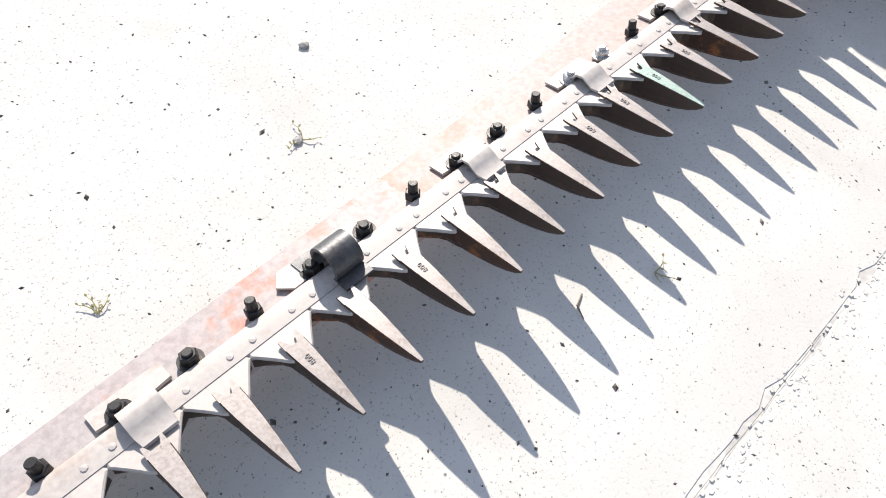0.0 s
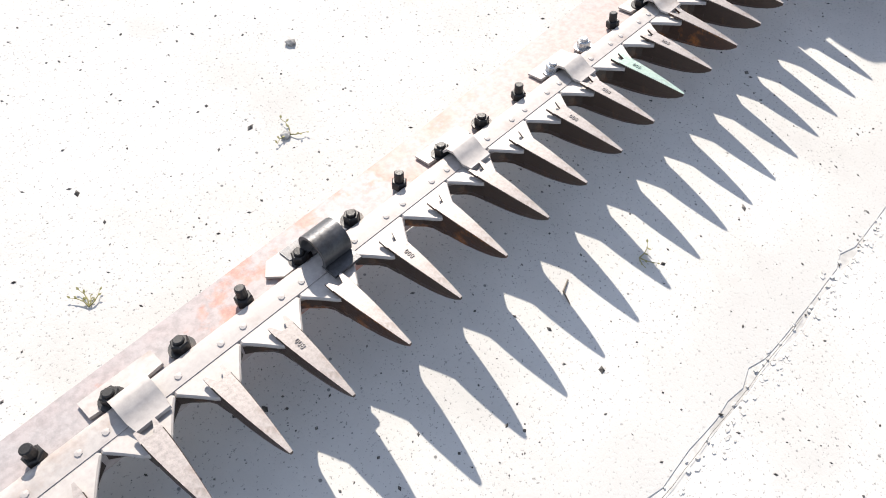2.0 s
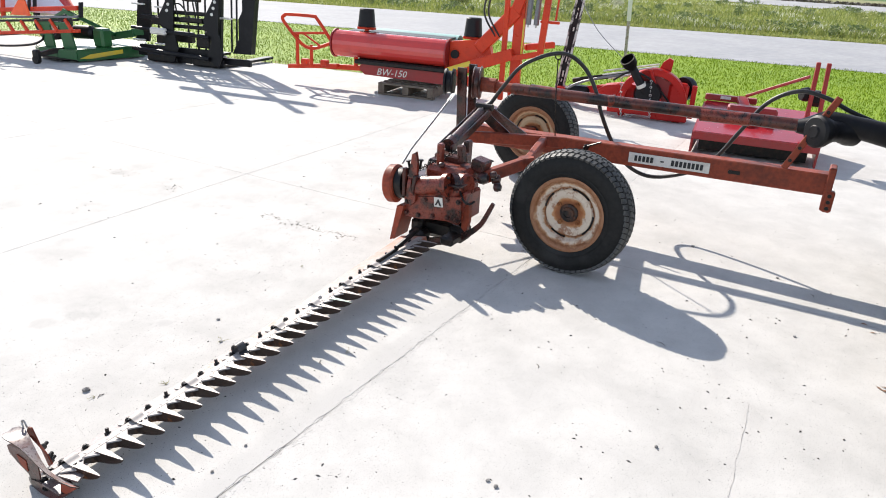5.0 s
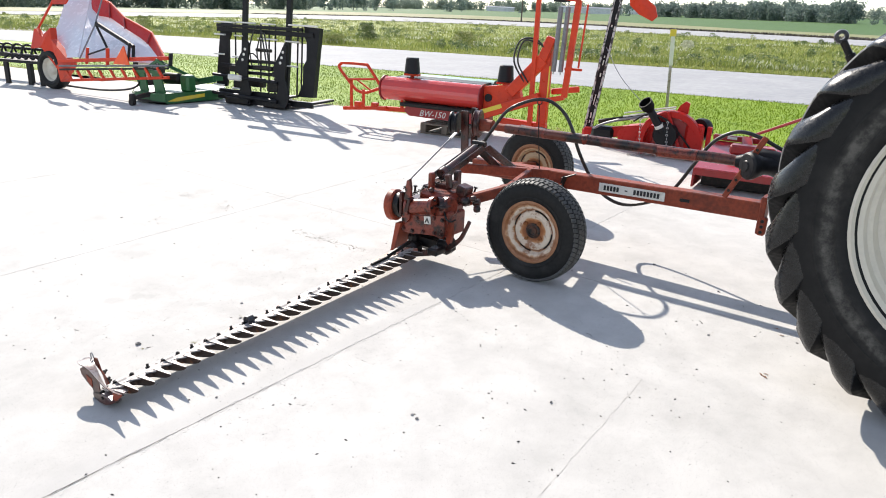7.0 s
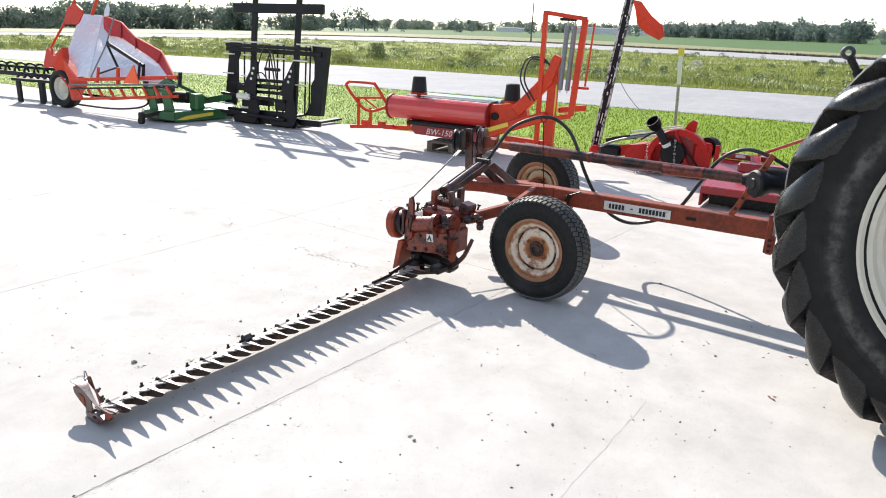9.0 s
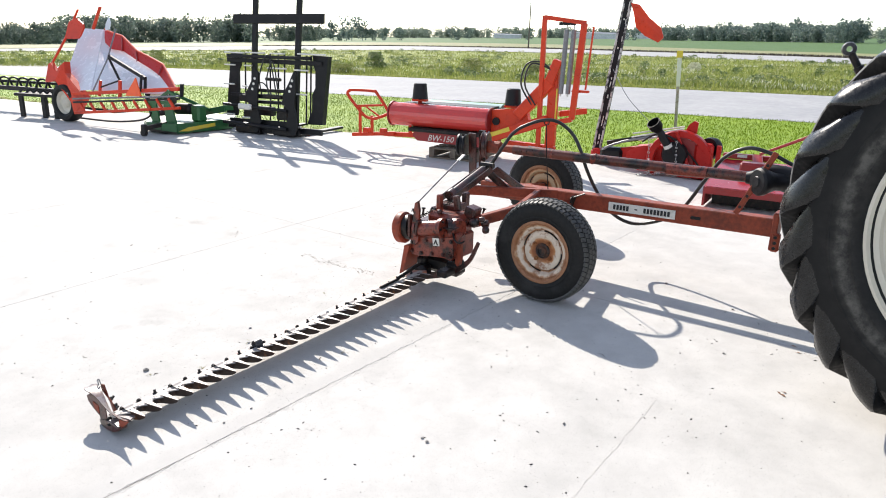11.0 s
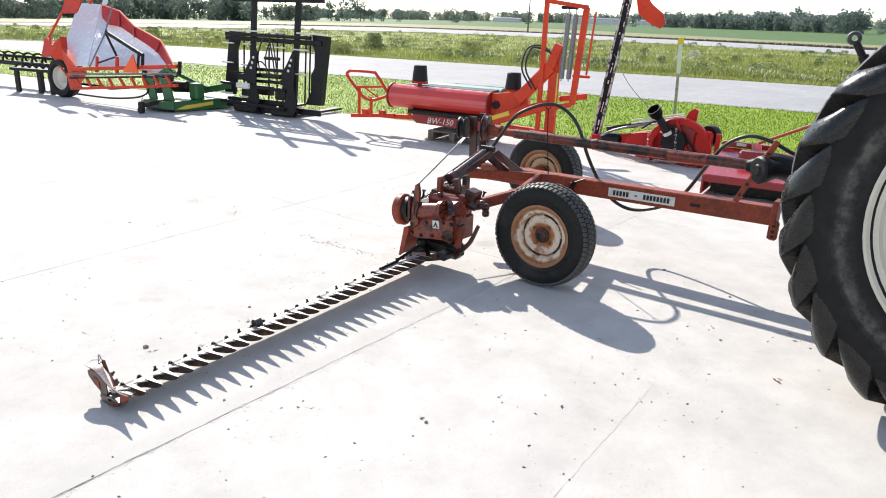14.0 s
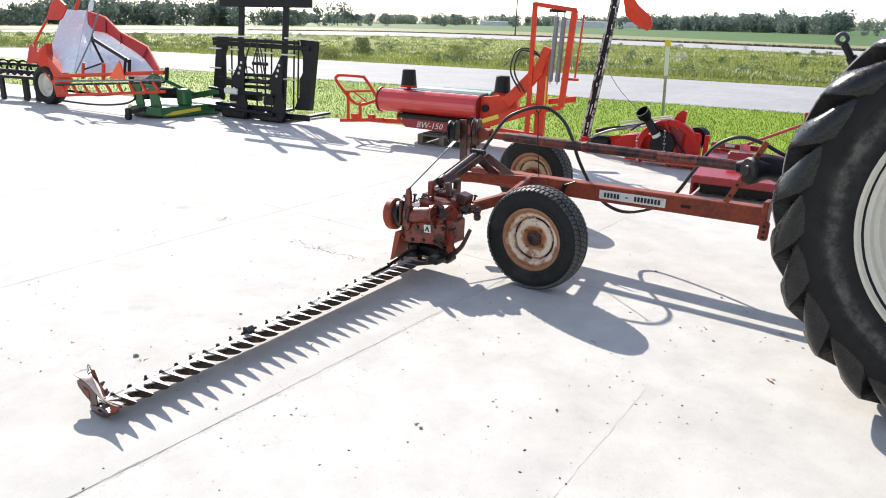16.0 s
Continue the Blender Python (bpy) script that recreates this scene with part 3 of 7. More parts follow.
# bark-dark blades added to draw the shadow line at the highway's far edge
blades("roadside_stubble", 6000, rim_area, 0.26, 0.10, "bark", "dark ragged stubble along the highway edge", 26, lean=0.8)


def leafy(name, n, centres, seed, material, label):
    """Broad-leaved growth: low mounds of small leaves round many centres, one mesh."""
    rnd = random.Random(seed)
    verts, faces = [], []
    for x, y in centres:
        r, h = rnd.uniform(0.25, 0.8), rnd.uniform(0.12, 0.42)
        for i in range(n):
            a, u = rnd.uniform(0, 6.283), rnd.random()
            rr = r * math.sqrt(rnd.random()) * (1 - 0.5 * u)
            px, py = x + rr * math.cos(a), y + rr * math.sin(a)
            p = Vector((px, py, land(px, py) - 0.04 + h * u))
            d = Vector((rnd.gauss(0, 1), rnd.gauss(0, 1), rnd.gauss(0, 0.6))).normalized()
            e = d.orthogonal().normalized()
            s = rnd.uniform(0.03, 0.075)
            k = len(verts)
            verts += [p - e * s * 0.5, p + d * s, p + e * s * 0.5, p - d * s]
            faces.append((k, k + 1, k + 2, k + 3))
    me = bpy.data.meshes.new(name)
    me.from_pydata(verts, [], faces)
    me.materials.append(M[material])
    return tagged(new(name, me), label, "weeds", kind="stuff")


leafy("broad_weeds", 150, clump_centres(230, 15, deep_area), 16, "broad", "low broad-leaved dark green weeds in the ditch")
leafy("pale_weeds", 110, clump_centres(150, 17, deep_area), 18, "weed", "yellowed low weeds in the ditch")


def bush(name, c, r, h, n, seed, material, label):
    rnd = random.Random(seed)
    verts, faces = [], []
    for i in range(n):
        a, u = rnd.uniform(0, 6.283), rnd.random()
        rr = r * math.sqrt(rnd.random()) * (1 - 0.5 * u)
        p = Vector((c[0] + rr * math.cos(a), c[1] + rr * math.sin(a), land(*c) - 0.05 + h * u))
        d = Vector((rnd.gauss(0, 1), rnd.gauss(0, 1), rnd.gauss(0, 1))).normalized()
        e = d.orthogonal().normalized()
        s = 0.05 * rnd.uniform(0.6, 1.5)
        k = len(verts)
        verts += [p - e * s * 0.5, p + d * s, p + e * s * 0.5, p - d * s]
        faces.append((k, k + 1, k + 2, k + 3))
    me = bpy.data.meshes.new(name)
    me.from_pydata(verts, [], faces)
    me.materials.append(M[material])
    return tagged(new(name, me), label, "bush", "roadside bushes")


bush("bush", (29.8, 25.0), 0.75, 0.95, 1900, 7, "broad", "dark green leafy bush in the ditch weeds")
bush("bush", (29.6, 18.2), 0.85, 0.75, 1500, 8, "weed", "pale leafy bush in the ditch weeds")
bush("bush", (24.9, 22.8), 0.9, 0.5, 1300, 9, "weed", "pale leafy bush in the ditch weeds")
bush("bush", (30.9, 15.2), 0.6, 0.5, 1100, 10, "weed_dark", "low leafy bush in the ditch weeds")
bush("bush", (39.1, 9.7), 0.5, 0.5, 700, 11, "flower", "small pale flowering bush in the ditch")
bush("bush", (30.0, 47.1), 0.8, 0.8, 1200, 12, "weed_dark", "dark low bush at the far ditch")


def tree_belt(name, spots, seed, label, leaf=0.5, material="leaf"):
    """A far belt of trees as one mesh: tapered trunks and crowns of many small leaf clumps."""
    rnd = random.Random(seed)
    verts, faces = [], []
    for x, y, h in spots:
        gz = land(x, y) - 0.2
        first = len(verts)
        cr = h * rnd.uniform(0.26, 0.40)
        for k in range(5):
            a = 6.283 * k / 5
            verts.append((x + 0.022 * h * math.cos(a), y + 0.022 * h * math.sin(a), -0.2))
        for k in range(5):
            a = 6.283 * k / 5
            verts.append((x + 0.010 * h * math.cos(a), y + 0.010 * h * math.sin(a), h * 0.7))
        b0 = len(verts) - 10
        faces += [(b0 + k, b0 + (k + 1) % 5, b0 + 5 + (k + 1) % 5, b0 + 5 + k) for k in range(5)]
        lobes = [(Vector((x, y, h * 0.60)), cr), (Vector((x, y, h * 0.30)), cr * 1.05)]
        for _ in range(9):
            a = rnd.uniform(0, 6.283)
            lobes.append((Vector((x + cr * 0.75 * math.cos(a), y + cr * 0.75 * math.sin(a), h * rnd.uniform(0.10, 0.90))), cr * rnd.uniform(0.4, 0.7)))
        for _ in range(340):
            c, r = rnd.choice(lobes)
            d = Vector((rnd.gauss(0, 1), rnd.gauss(0, 1), rnd.gauss(0, 1))).normalized()
            p = c + d * r * rnd.uniform(0.6, 1.05)
            n = Vector((rnd.gauss(0, 1), rnd.gauss(0, 1), rnd.gauss(0, 1))).normalized()
            e = n.orthogonal().normalized()
            f = n.cross(e)
            s = leaf * rnd.uniform(0.5, 1.3) * h / 9.0
            k = len(verts)
            verts += [p - e * s, p + f * s * 0.8, p + e * s, p - f * s * 0.8]
            faces.append((k, k + 1, k + 2, k + 3))
        for k in range(first, len(verts)):
            v = verts[k]
            verts[k] = (v[0], v[1], v[2] + gz)
    me = bpy.data.meshes.new(name)
    me.from_pydata([tuple(v) for v in verts], [], faces)
    me.materials.append(M[material])
    return tagged(new(name, me), label, "trees", kind="stuff")


rnd = random.Random(11)
left = []
for _ in range(250):
    b = rnd.uniform(45.5, 76)
    lo, hi, d = (4.0, 6.5, 250) if b > 64 else (6.5, 11.0, 320) if b > 50.5 else (5.5, 8.5, 380)
    left.append((*polar(b, d + rnd.uniform(-15, 35)), rnd.uniform(lo, hi)))
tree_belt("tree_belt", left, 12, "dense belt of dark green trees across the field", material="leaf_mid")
right = []
for _ in range(170):
    b = rnd.uniform(6.0, 20.0)
    right.append((*polar(b, 320 + (b - 6) * 12 + rnd.uniform(-10, 25)), rnd.choice((5.0, 6.5, 8.0, 9.5)) * rnd.uniform(0.85, 1.1)))
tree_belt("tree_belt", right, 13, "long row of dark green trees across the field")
mid = [(*polar(b, d), h) for b, d, h in ((44.6, 400, 11), (44.0, 410, 8), (43.2, 415, 13), (42.4, 420, 12), (41.6, 420, 9), (40.8, 430, 8), (39.5, 430, 7), (21.2, 480, 9), (22.0, 500, 7), (34.0, 500, 9), (35.2, 510, 11), (5.0, 310, 5), (4.2, 300, 3.5), (29.3, 530, 8))]
tree_belt("tree_belt", mid, 14, "scattered far trees at the field edge")
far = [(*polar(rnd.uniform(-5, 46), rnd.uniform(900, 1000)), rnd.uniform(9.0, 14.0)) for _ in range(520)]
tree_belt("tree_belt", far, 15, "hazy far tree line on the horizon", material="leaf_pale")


def far_building(deg, d, w, h, label):
    x, y = polar(deg, d)
    t = thing("far_building", pose(x, y, land(x, y) - 0.2, 0, 0, deg + 90), label, "building", "far white buildings")
    bm = B()
    box(bm, (0, 0, h * 0.4), (w, 12, h * 0.8))
    part("wall", bm, "far_wall", t)
    bm = B()
    plate(bm, [(-w / 2 - 0.3, -6.4, h * 0.8), (-w / 2 - 0.3, 6.4, h * 0.8), (-w / 2 - 0.3, 0, h)], (w + 0.6, 0, 0))
    part("roof", bm, "grey", t)


far_building(24.0, 700, 55, 6.0, "long low white farm building on the horizon")
far_building(20.2, 760, 30, 5.0, "low white shed on the horizon")
far_building(31.0, 800, 30, 5.0, "low pale shed on the horizon")

# power pole beyond the highway
px, py = polar(29.3, 150)
pole = thing("utility_pole", pose(px, py, land(px, py) - 0.1), "thin grey wooden utility pole beside the highway", "pole")
bm = B()
tube(bm, [(0, 0, 0), (0, 0, 9.0)], [0.16, 0.11], 8)
part("pole", bm, "bark", pole)


# ---- sickle mower ----
mower = thing("sickle_mower", pose(0, 0, 0), "old faded red trailed sickle bar mower, bar lowered", "mower")

def loft(bm, rings, caps=True):
    vr = [[bm.verts.new(p) for p in r] for r in rings]
    for a, c in zip(vr, vr[1:]):
        for k in range(len(a)):
            j = (k + 1) % len(a)
            bm.faces.new((a[k], a[j], c[j], c[k]))
    if caps:
        bm.faces.new(vr[0][::-1])
        bm.faces.new(vr[-1])


# wheels: axle along x
def wheel(c, R, rim_r, width, parent, label, treads, paint):
    w = new("wheel")
    w.parent = parent
    w.matrix_local = pose(*c, 0, 0, 0)
    hw = width / 2
    bm = B()
    prof = [(rim_r, hw * 0.72), (rim_r + 0.025, hw * 0.95), (rim_r + (R - rim_r) * 0.55, hw * 1.02), (R - 0.03, hw * 0.92), (R - 0.006, hw * 0.72),
            (R, 0.0), (R - 0.006, -hw * 0.72), (R - 0.03, -hw * 0.92), (rim_r + (R - rim_r) * 0.55, -hw * 1.02), (rim_r + 0.025, -hw * 0.95), (rim_r, -hw * 0.72)]
    lathe(bm, prof, (0, 0, 0), (1, 0, 0), 64, closed=True)
    tyre = part("tyre", bm, "rubber_dust", w, "worn black road tyre with block tread", smooth=True, auto=35)
    # tread blocks stand proud of the tyre
    bm = B()
    for k in range(treads):
        a = 2 * math.pi * k / treads
        for row, off in ((-0.80, 0.5), (-0.42, 0.0), (0.0, 0.5), (0.42, 0.0), (0.80, 0.5)):
            aa = a + off * 2 * math.pi / treads
            tmp = bmesh.new()
            bmesh.ops.create_cube(tmp, size=1.0)
            bmesh.ops.scale(tmp, vec=Vector((width * 0.165, 2 * math.pi * R / treads * 0.74, 0.012)), verts=tmp.verts)
            mt = Matrix.Rotation(aa, 4, "X") @ Matrix.Translation((row * hw, 0, R - 0.004 - (0.011 if abs(row) > 0.6 else 0.0))) @ Matrix.Rotation(0.35 * (1 if row > 0 else -1 if row < 0 else 0.4), 4, "Z") @ Matrix.Rotation(row * 0.5, 4, "Y")
            bmesh.ops.transform(tmp, matrix=mt, verts=tmp.verts)
            merge(bm, tmp)
    tagged(part("tread", bm, "tread_dust", tyre), kind="stuff")
    bm = B()
    for s in (-1, 1):
        lathe(bm, [(rim_r + 0.030, s * hw * 0.985), (rim_r + 0.036, s * hw * 1.03), (rim_r + 0.042, s * hw * 0.99)], (0, 0, 0), (1, 0, 0), 56)
    part("sidewall_ring", bm, "rubber_dust", tyre, smooth=True)
    bm = B()
    lathe(bm, [(rim_r + 0.006, -hw * 0.78), (rim_r + 0.014, -hw * 0.90), (rim_r + 0.004, -hw * 0.93), (rim_r - 0.010, -hw * 0.84), (rim_r - 0.018, -hw * 0.66), (rim_r - 0.036, -hw * 0.60), (rim_r - 0.048, -hw * 0.40), (rim_r - 0.056, -hw * 0.22), (rim_r * 0.74, -hw * 0.20),
               (rim_r * 0.70, -hw * 0.30), (rim_r * 0.66, -hw * 0.40), (rim_r * 0.52, -hw * 0.44), (rim_r * 0.46, -hw * 0.36), (rim_r * 0.30, -hw * 0.34), (rim_r * 0.18, -hw * 0.30), (0.0, -hw * 0.30)], (0, 0, 0), (1, 0, 0), 56)
    part("rim", bm, paint, w, "steel rim eaten by rust round hub and flange", smooth=True, auto=30)
    bm = B()
    lathe(bm, [(rim_r + 0.004, hw * 0.80), (rim_r - 0.03, hw * 0.7), (rim_r - 0.05, -hw * 0.18)], (0, 0, 0), (1, 0, 0), 40)
    part("rim_barrel", bm, paint, w, smooth=True, auto=30)
    bm = B()
    lathe(bm, [(rim_r * 0.27, -hw * 0.342), (rim_r * 0.25, -hw * 0.42), (rim_r * 0.19, -hw * 0.47), (rim_r * 0.17, -hw * 0.60), (rim_r * 0.12, -hw * 0.61), (rim_r * 0.11, -hw * 0.50), (0, -hw * 0.49)], (0, 0, 0), (1, 0, 0), 32)
    part("hub", bm, "hub_rust", w, "rusty greasy hub", smooth=True, auto=30)
    for k in range(4):
        a = 2 * math.pi * (k + 0.4) / 4
        bm = B()
        lathe(bm, [(0.013, 0), (0.013, -0.014), (0.007, -0.016), (0.007, -0.024), (0, -0.024)], (-hw * 0.36, rim_r * 0.36 * math.cos(a), rim_r * 0.36 * math.sin(a)), (1, 0, 0), 6)
        part("wheel_nut", bm, "rust", w)
    # dark arcs laid on the rim for its slots and the shadow in the groove
    for a0, a1 in ((0.1, 0.75), (1.6, 2.4), (3.1, 4.0), (4.75, 5.4)):
        bm = B()
        n = 8
        tube(bm, [(-hw * 0.30, (rim_r * 0.70) * math.cos(a0 + (a1 - a0) * i / n), (rim_r * 0.70) * math.sin(a0 + (a1 - a0) * i / n)) for i in range(n + 1)], 0.008, 5)
        part("rim_slot", bm, "oil", w)
    return tagged(w, label)


wheel((2.45, -0.524, 0.330), 0.330, 0.188, 0.17, mower, "trailing wheel with rusty white rim and worn tyre", 64, "rim_rust")
wheel((4.10, 0.36, 0.345), 0.345, 0.195, 0.17, mower, "far trailing wheel with tan rusty rim", 64, "rim_tan")

# frame
bm = B()
beam(bm, (3.31, 0.50, 0.455), (3.31, -1.70, 0.515), 0.10, 0.118, 0.006)
part("main_beam", bm, "red_old", mower, "long faded red box beam with scratched paint")
bm = B()
box(bm, (3.256, -0.83, 0.489), (0.004, 0.475, 0.062), rot=Matrix.Rotation(radians(-1.55), 4, "X"))
sticker = part("sticker", bm, "label", mower, "off-white maker's label with dark print")
for k, (y0, y1) in enumerate(((-0.625, -0.745), (-0.78, -0.81), (-0.845, -1.035))):
    bm = B()
    n = max(1, int((y0 - y1) / 0.0235))
    for i in range(n):
        yy = y0 - (i + 0.5) * (y0 - y1) / n
        zz = 0.489 + (-0.83 - yy) * 0.027
        box(bm, (3.2526, yy, zz), (0.003, 0.0165 if k != 1 else 0.02, 0.034 if k != 1 else 0.008))
    part("print", bm, "ink", sticker)
bm = B()
lathe(bm, [(0.012, 0), (0.012, 0.004), (0, 0.004)], (3.259, -1.18, 0.497), (-1, 0, 0), 12)
beam(bm, (3.2585, -1.18, 0.497), (3.2585, -1.235, 0.499), 0.004, 0.022)
part("slot", bm, "oil", mower)
bm = B()
box(bm, (3.30, -1.69, 0.495), (0.13, 0.036, 0.24), bev=0.006)
box(bm, (3.255, -1.705, 0.43), (0.05, 0.05, 0.12), bev=0.01)
part("hitch_plate", bm, "red_old", mower, "drilled red hitch plate")
for z in (0.395, 0.43, 0.465):
    bm = B()
    lathe(bm, [(0.011, 0), (0.011, 0.006), (0, 0.006)], (3.231, -1.705, z), (-1, 0, 0), 10)
    part("bolt_hole", bm, "oil", mower)

# axle parts under the beam
bm = B()
beam(bm, (2.50, -0.524, 0.33), (3.31, -0.25, 0.44), 0.07, 0.07)
part("axle_arm", bm, "red_old", mower)
bm = B()
beam(bm, (3.31, 0.40, 0.44), (4.04, 0.36, 0.36), 0.07, 0.07)
part("axle_arm", bm, "red_old", mower)
bm = B()
beam(bm, (3.27, -0.04, 0.50), (2.72, -0.14, 0.465), 0.045, 0.075, 0.008)
beam(bm, (2.74, -0.135, 0.47), (2.38, -0.03, 0.44), 0.05, 0.07, 0.008)
lathe(bm, [(0, -0.035), (0.045, -0.035), (0.05, -0.02), (0.05, 0.02), (0.045, 0.035), (0, 0.035)], (2.73, -0.135, 0.468), (0, 0.1, 1), 18)
part("swing_arm", bm, "red_old", mower, "cranked red swing arm of the cutting head")
bm = B()
beam(bm, (2.93, 0.47, 0.50), (3.28, -0.18, 0.50), 0.05, 0.07, 0.006)
part("cross_member", bm, "red_old", mower)
bm = B()
beam(bm, (3.25, -0.30, 0.42), (3.24, -0.33, 0.52), 0.05, 0.012)
tube(bm, [(3.22, -0.42, 0.55), (3.23, -0.31, 0.50)], 0.006, 6)
part("bracket", bm, "oil", mower)

# driveline over the beam
bm = B()
tube(bm, [(3.30, 0.46, 0.785), (3.31, 0.36, 0.785)], 0.048, 16)
tube(bm, [(3.31, 0.36, 0.785), (3.315, 0.22, 0.785)], 0.030, 14)
part("universal_joint", bm, "red_old", mower)
bm = B()
tube(bm, [(3.315, 0.24, 0.783), (3.33, -0.55, 0.79), (3.34, -1.50, 0.80)], [0.036, 0.036, 0.036], 18)
part("drive_shaft", bm, "shaft", mower, "long grimy black and red driveline tube", smooth=True, auto=40)
for y0, y1 in ((-0.10, 0.12), (-0.40, -0.44), (-0.95, -1.22)):
    bm = B()
    tube(bm, [(3.322, y0, 0.786), (3.328, y1, 0.789 if y1 > -0.2 else 0.795)], 0.0375, 18)
    part("shaft_band", bm, "red_head", mower, smooth=True, auto=40)

# mast with pulleys
bm = B()
beam(bm, (3.28, 0.585, 0.46), (3.27, 0.60, 0.88), 0.014, 0.07, 0.003, up=(0, 1, 0))
part("mast_plate", bm, "red_oily", mower)
bm = B()
beam(bm, (3.36, 0.55, 0.46), (3.35, 0.56, 0.90), 0.014, 0.06, 0.003, up=(0, 1, 0))
part("mast_plate", bm, "red_oily", mower)
bm = B()
lathe(bm, [(0.03, 0.03), (0.10, 0.028), (0.112, 0.02), (0.10, 0.012), (0.10, -0.012), (0.112, -0.02), (0.10, -0.028), (0.03, -0.03), (0, -0.03)], (3.31, 0.50, 0.79), (0.35, -1, 0), 32)
part("drive_pulley", bm, "red_oily", mower, smooth=True, auto=30)
bm = B()
lathe(bm, [(0, 0.035), (0.085, 0.033), (0.088, 0.02), (0.07, 0.012), (0.07, -0.012), (0.088, -0.02), (0.085, -0.033), (0, -0.035)], (3.25, 0.68, 0.78), (0.35, -1, 0), 32)
part("idler_pulley", bm, "black", mower, smooth=True, auto=30)
bm = B()
tube(bm, [(3.05, 0.55, 0.718), (2.45, 0.478, 0.499), (2.33, 0.46, 0.44)], 0.006, 6)
part("lift_cable", bm, "steel", mower)
bm = B()
beam(bm, (3.09, 0.555, 0.735), (3.00, 0.545, 0.70), 0.03, 0.006)
part("belt_end", bm, "label", mower)

# lift cylinder
bm = B()
tube(bm, [(2.50, 0.25, 0.56), (2.98, 0.30, 0.665)], 0.030, 16)
tube(bm, [(2.48, 0.25, 0.556), (2.54, 0.256, 0.57)], 0.036, 16)
part("lift_cylinder", bm, "red_oily", mower, smooth=True, auto=40)
bm = B()
beam(bm, (2.45, 0.215, 0.535), (3.05, 0.265, 0.665), 0.012, 0.05)
beam(bm, (2.45, 0.30, 0.535), (3.05, 0.355, 0.665), 0.012, 0.05)
part("lift_arm", bm, "red_oily", mower)
bm = B()
tube(bm, [(2.98, 0.30, 0.668), (3.06, 0.31, 0.69), (3.09, 0.29, 0.71)], 0.012, 8)
tube(bm, [(3.04, 0.25, 0.69), (3.04, 0.36, 0.69)], 0.022, 10)
part("cylinder_fitting", bm, "oil", mower)
bm = B()
plate(bm, [(3.06, 0.33, 0.68), (3.12, 0.10, 0.50), (3.12, 0.21, 0.50), (3.06, 0.38, 0.64)], (0.012, 0.0, 0.0))
plate(bm, [(3.18, 0.30, 0.66), (3.24, 0.05, 0.50), (3.24, 0.17, 0.50), (3.18, 0.36, 0.62)], (0.012, 0.0, 0.0))
part("brace", bm, "red_oily", mower, "triangular braces of the lift")
bm = B()
tube(bm, spline([(3.08, 0.29, 0.70), (3.07, 0.20, 0.83), (3.06, 0.10, 0.955), (3.11, 0.008, 1.018), (3.18, -0.085, 1.050), (3.26, -0.155, 1.032), (3.32, -0.235, 0.955), (3.33, -0.305, 0.845), (3.36, -0.355, 0.700), (3.42, -0.42, 0.540), (3.47, -0.49, 0.42), (3.50, -0.572, 0.349), (3.52, -0.679, 0.318), (3.51, -0.808, 0.346), (3.48, -0.96, 0.42),
                      (3.455, -1.068, 0.526), (3.44, -1.178, 0.718), (3.43, -1.283, 0.887), (3.41, -1.426, 0.972), (3.40, -1.573, 0.954), (3.42, -1.712, 0.893), (3.44, -1.95, 0.82)], 6), 0.0125, 10)
part("hydraulic_hose", bm, "hose", mower, "black rubber hydraulic hose in two high arcs", smooth=True)
bm = B()
lathe(bm, [(0.018, 0.004), (0.022, 0.0), (0.018, -0.004), (0.014, 0.0)], (3.19, -0.09, 1.032), (1, 0.3, 0), 14, closed=True)
tube(bm, [(3.19, -0.09, 1.012), (3.21, -0.095, 0.80), (3.25, -0.11, 0.515)], 0.004, 6)
part("hose_hanger", bm, "oil", mower)

# hitch lever
bm = B()
beam(bm, (3.235, -1.45, 0.575), (3.24, -1.632, 0.985), 0.014, 0.036, 0.004, up=(0, 1, 0.5))
part("hitch_lever", bm, "red_old", mower, "drilled red hitch lever")
for f in (0.12, 0.3, 0.62, 0.8):
    bm = B()
    lathe(bm, [(0.010, 0), (0.010, 0.003), (0, 0.003)], (3.2285 + 0.005 * f, -1.45 - 0.182 * f, 0.575 + 0.41 * f), (-1, 0, 0), 8)
    part("pin_hole", bm, "oil", mower)
bm = B()
tube(bm, [(3.33, -1.46, 0.795), (3.34, -1.52, 0.80), (3.34, -1.60, 0.84), (3.35, -1.66, 0.84), (3.36, -1.95, 0.80)], [0.036, 0.055, 0.062, 0.055, 0.065], 16)
part("shaft_guard", bm, "black", mower, "black plastic driveline guard", smooth=True, auto=40)
bm = B()
lathe(bm, [(0, 0.055), (0.030, 0.056), (0.036, 0.048), (0.074, 0.046), (0.086, 0.034), (0.086, 0.010), (0.074, -0.02), (0.056, -0.07), (0.058, -0.12), (0.076, -0.17), (0.080, -0.21), (0.066, -0.215), (0, -0.20)], (3.235, -1.585, 0.80), (-0.72, 0.69, 0.0), 30)
part("guard_cone", bm, "black", mower, "waisted black plastic shaft bell", smooth=True, auto=40)

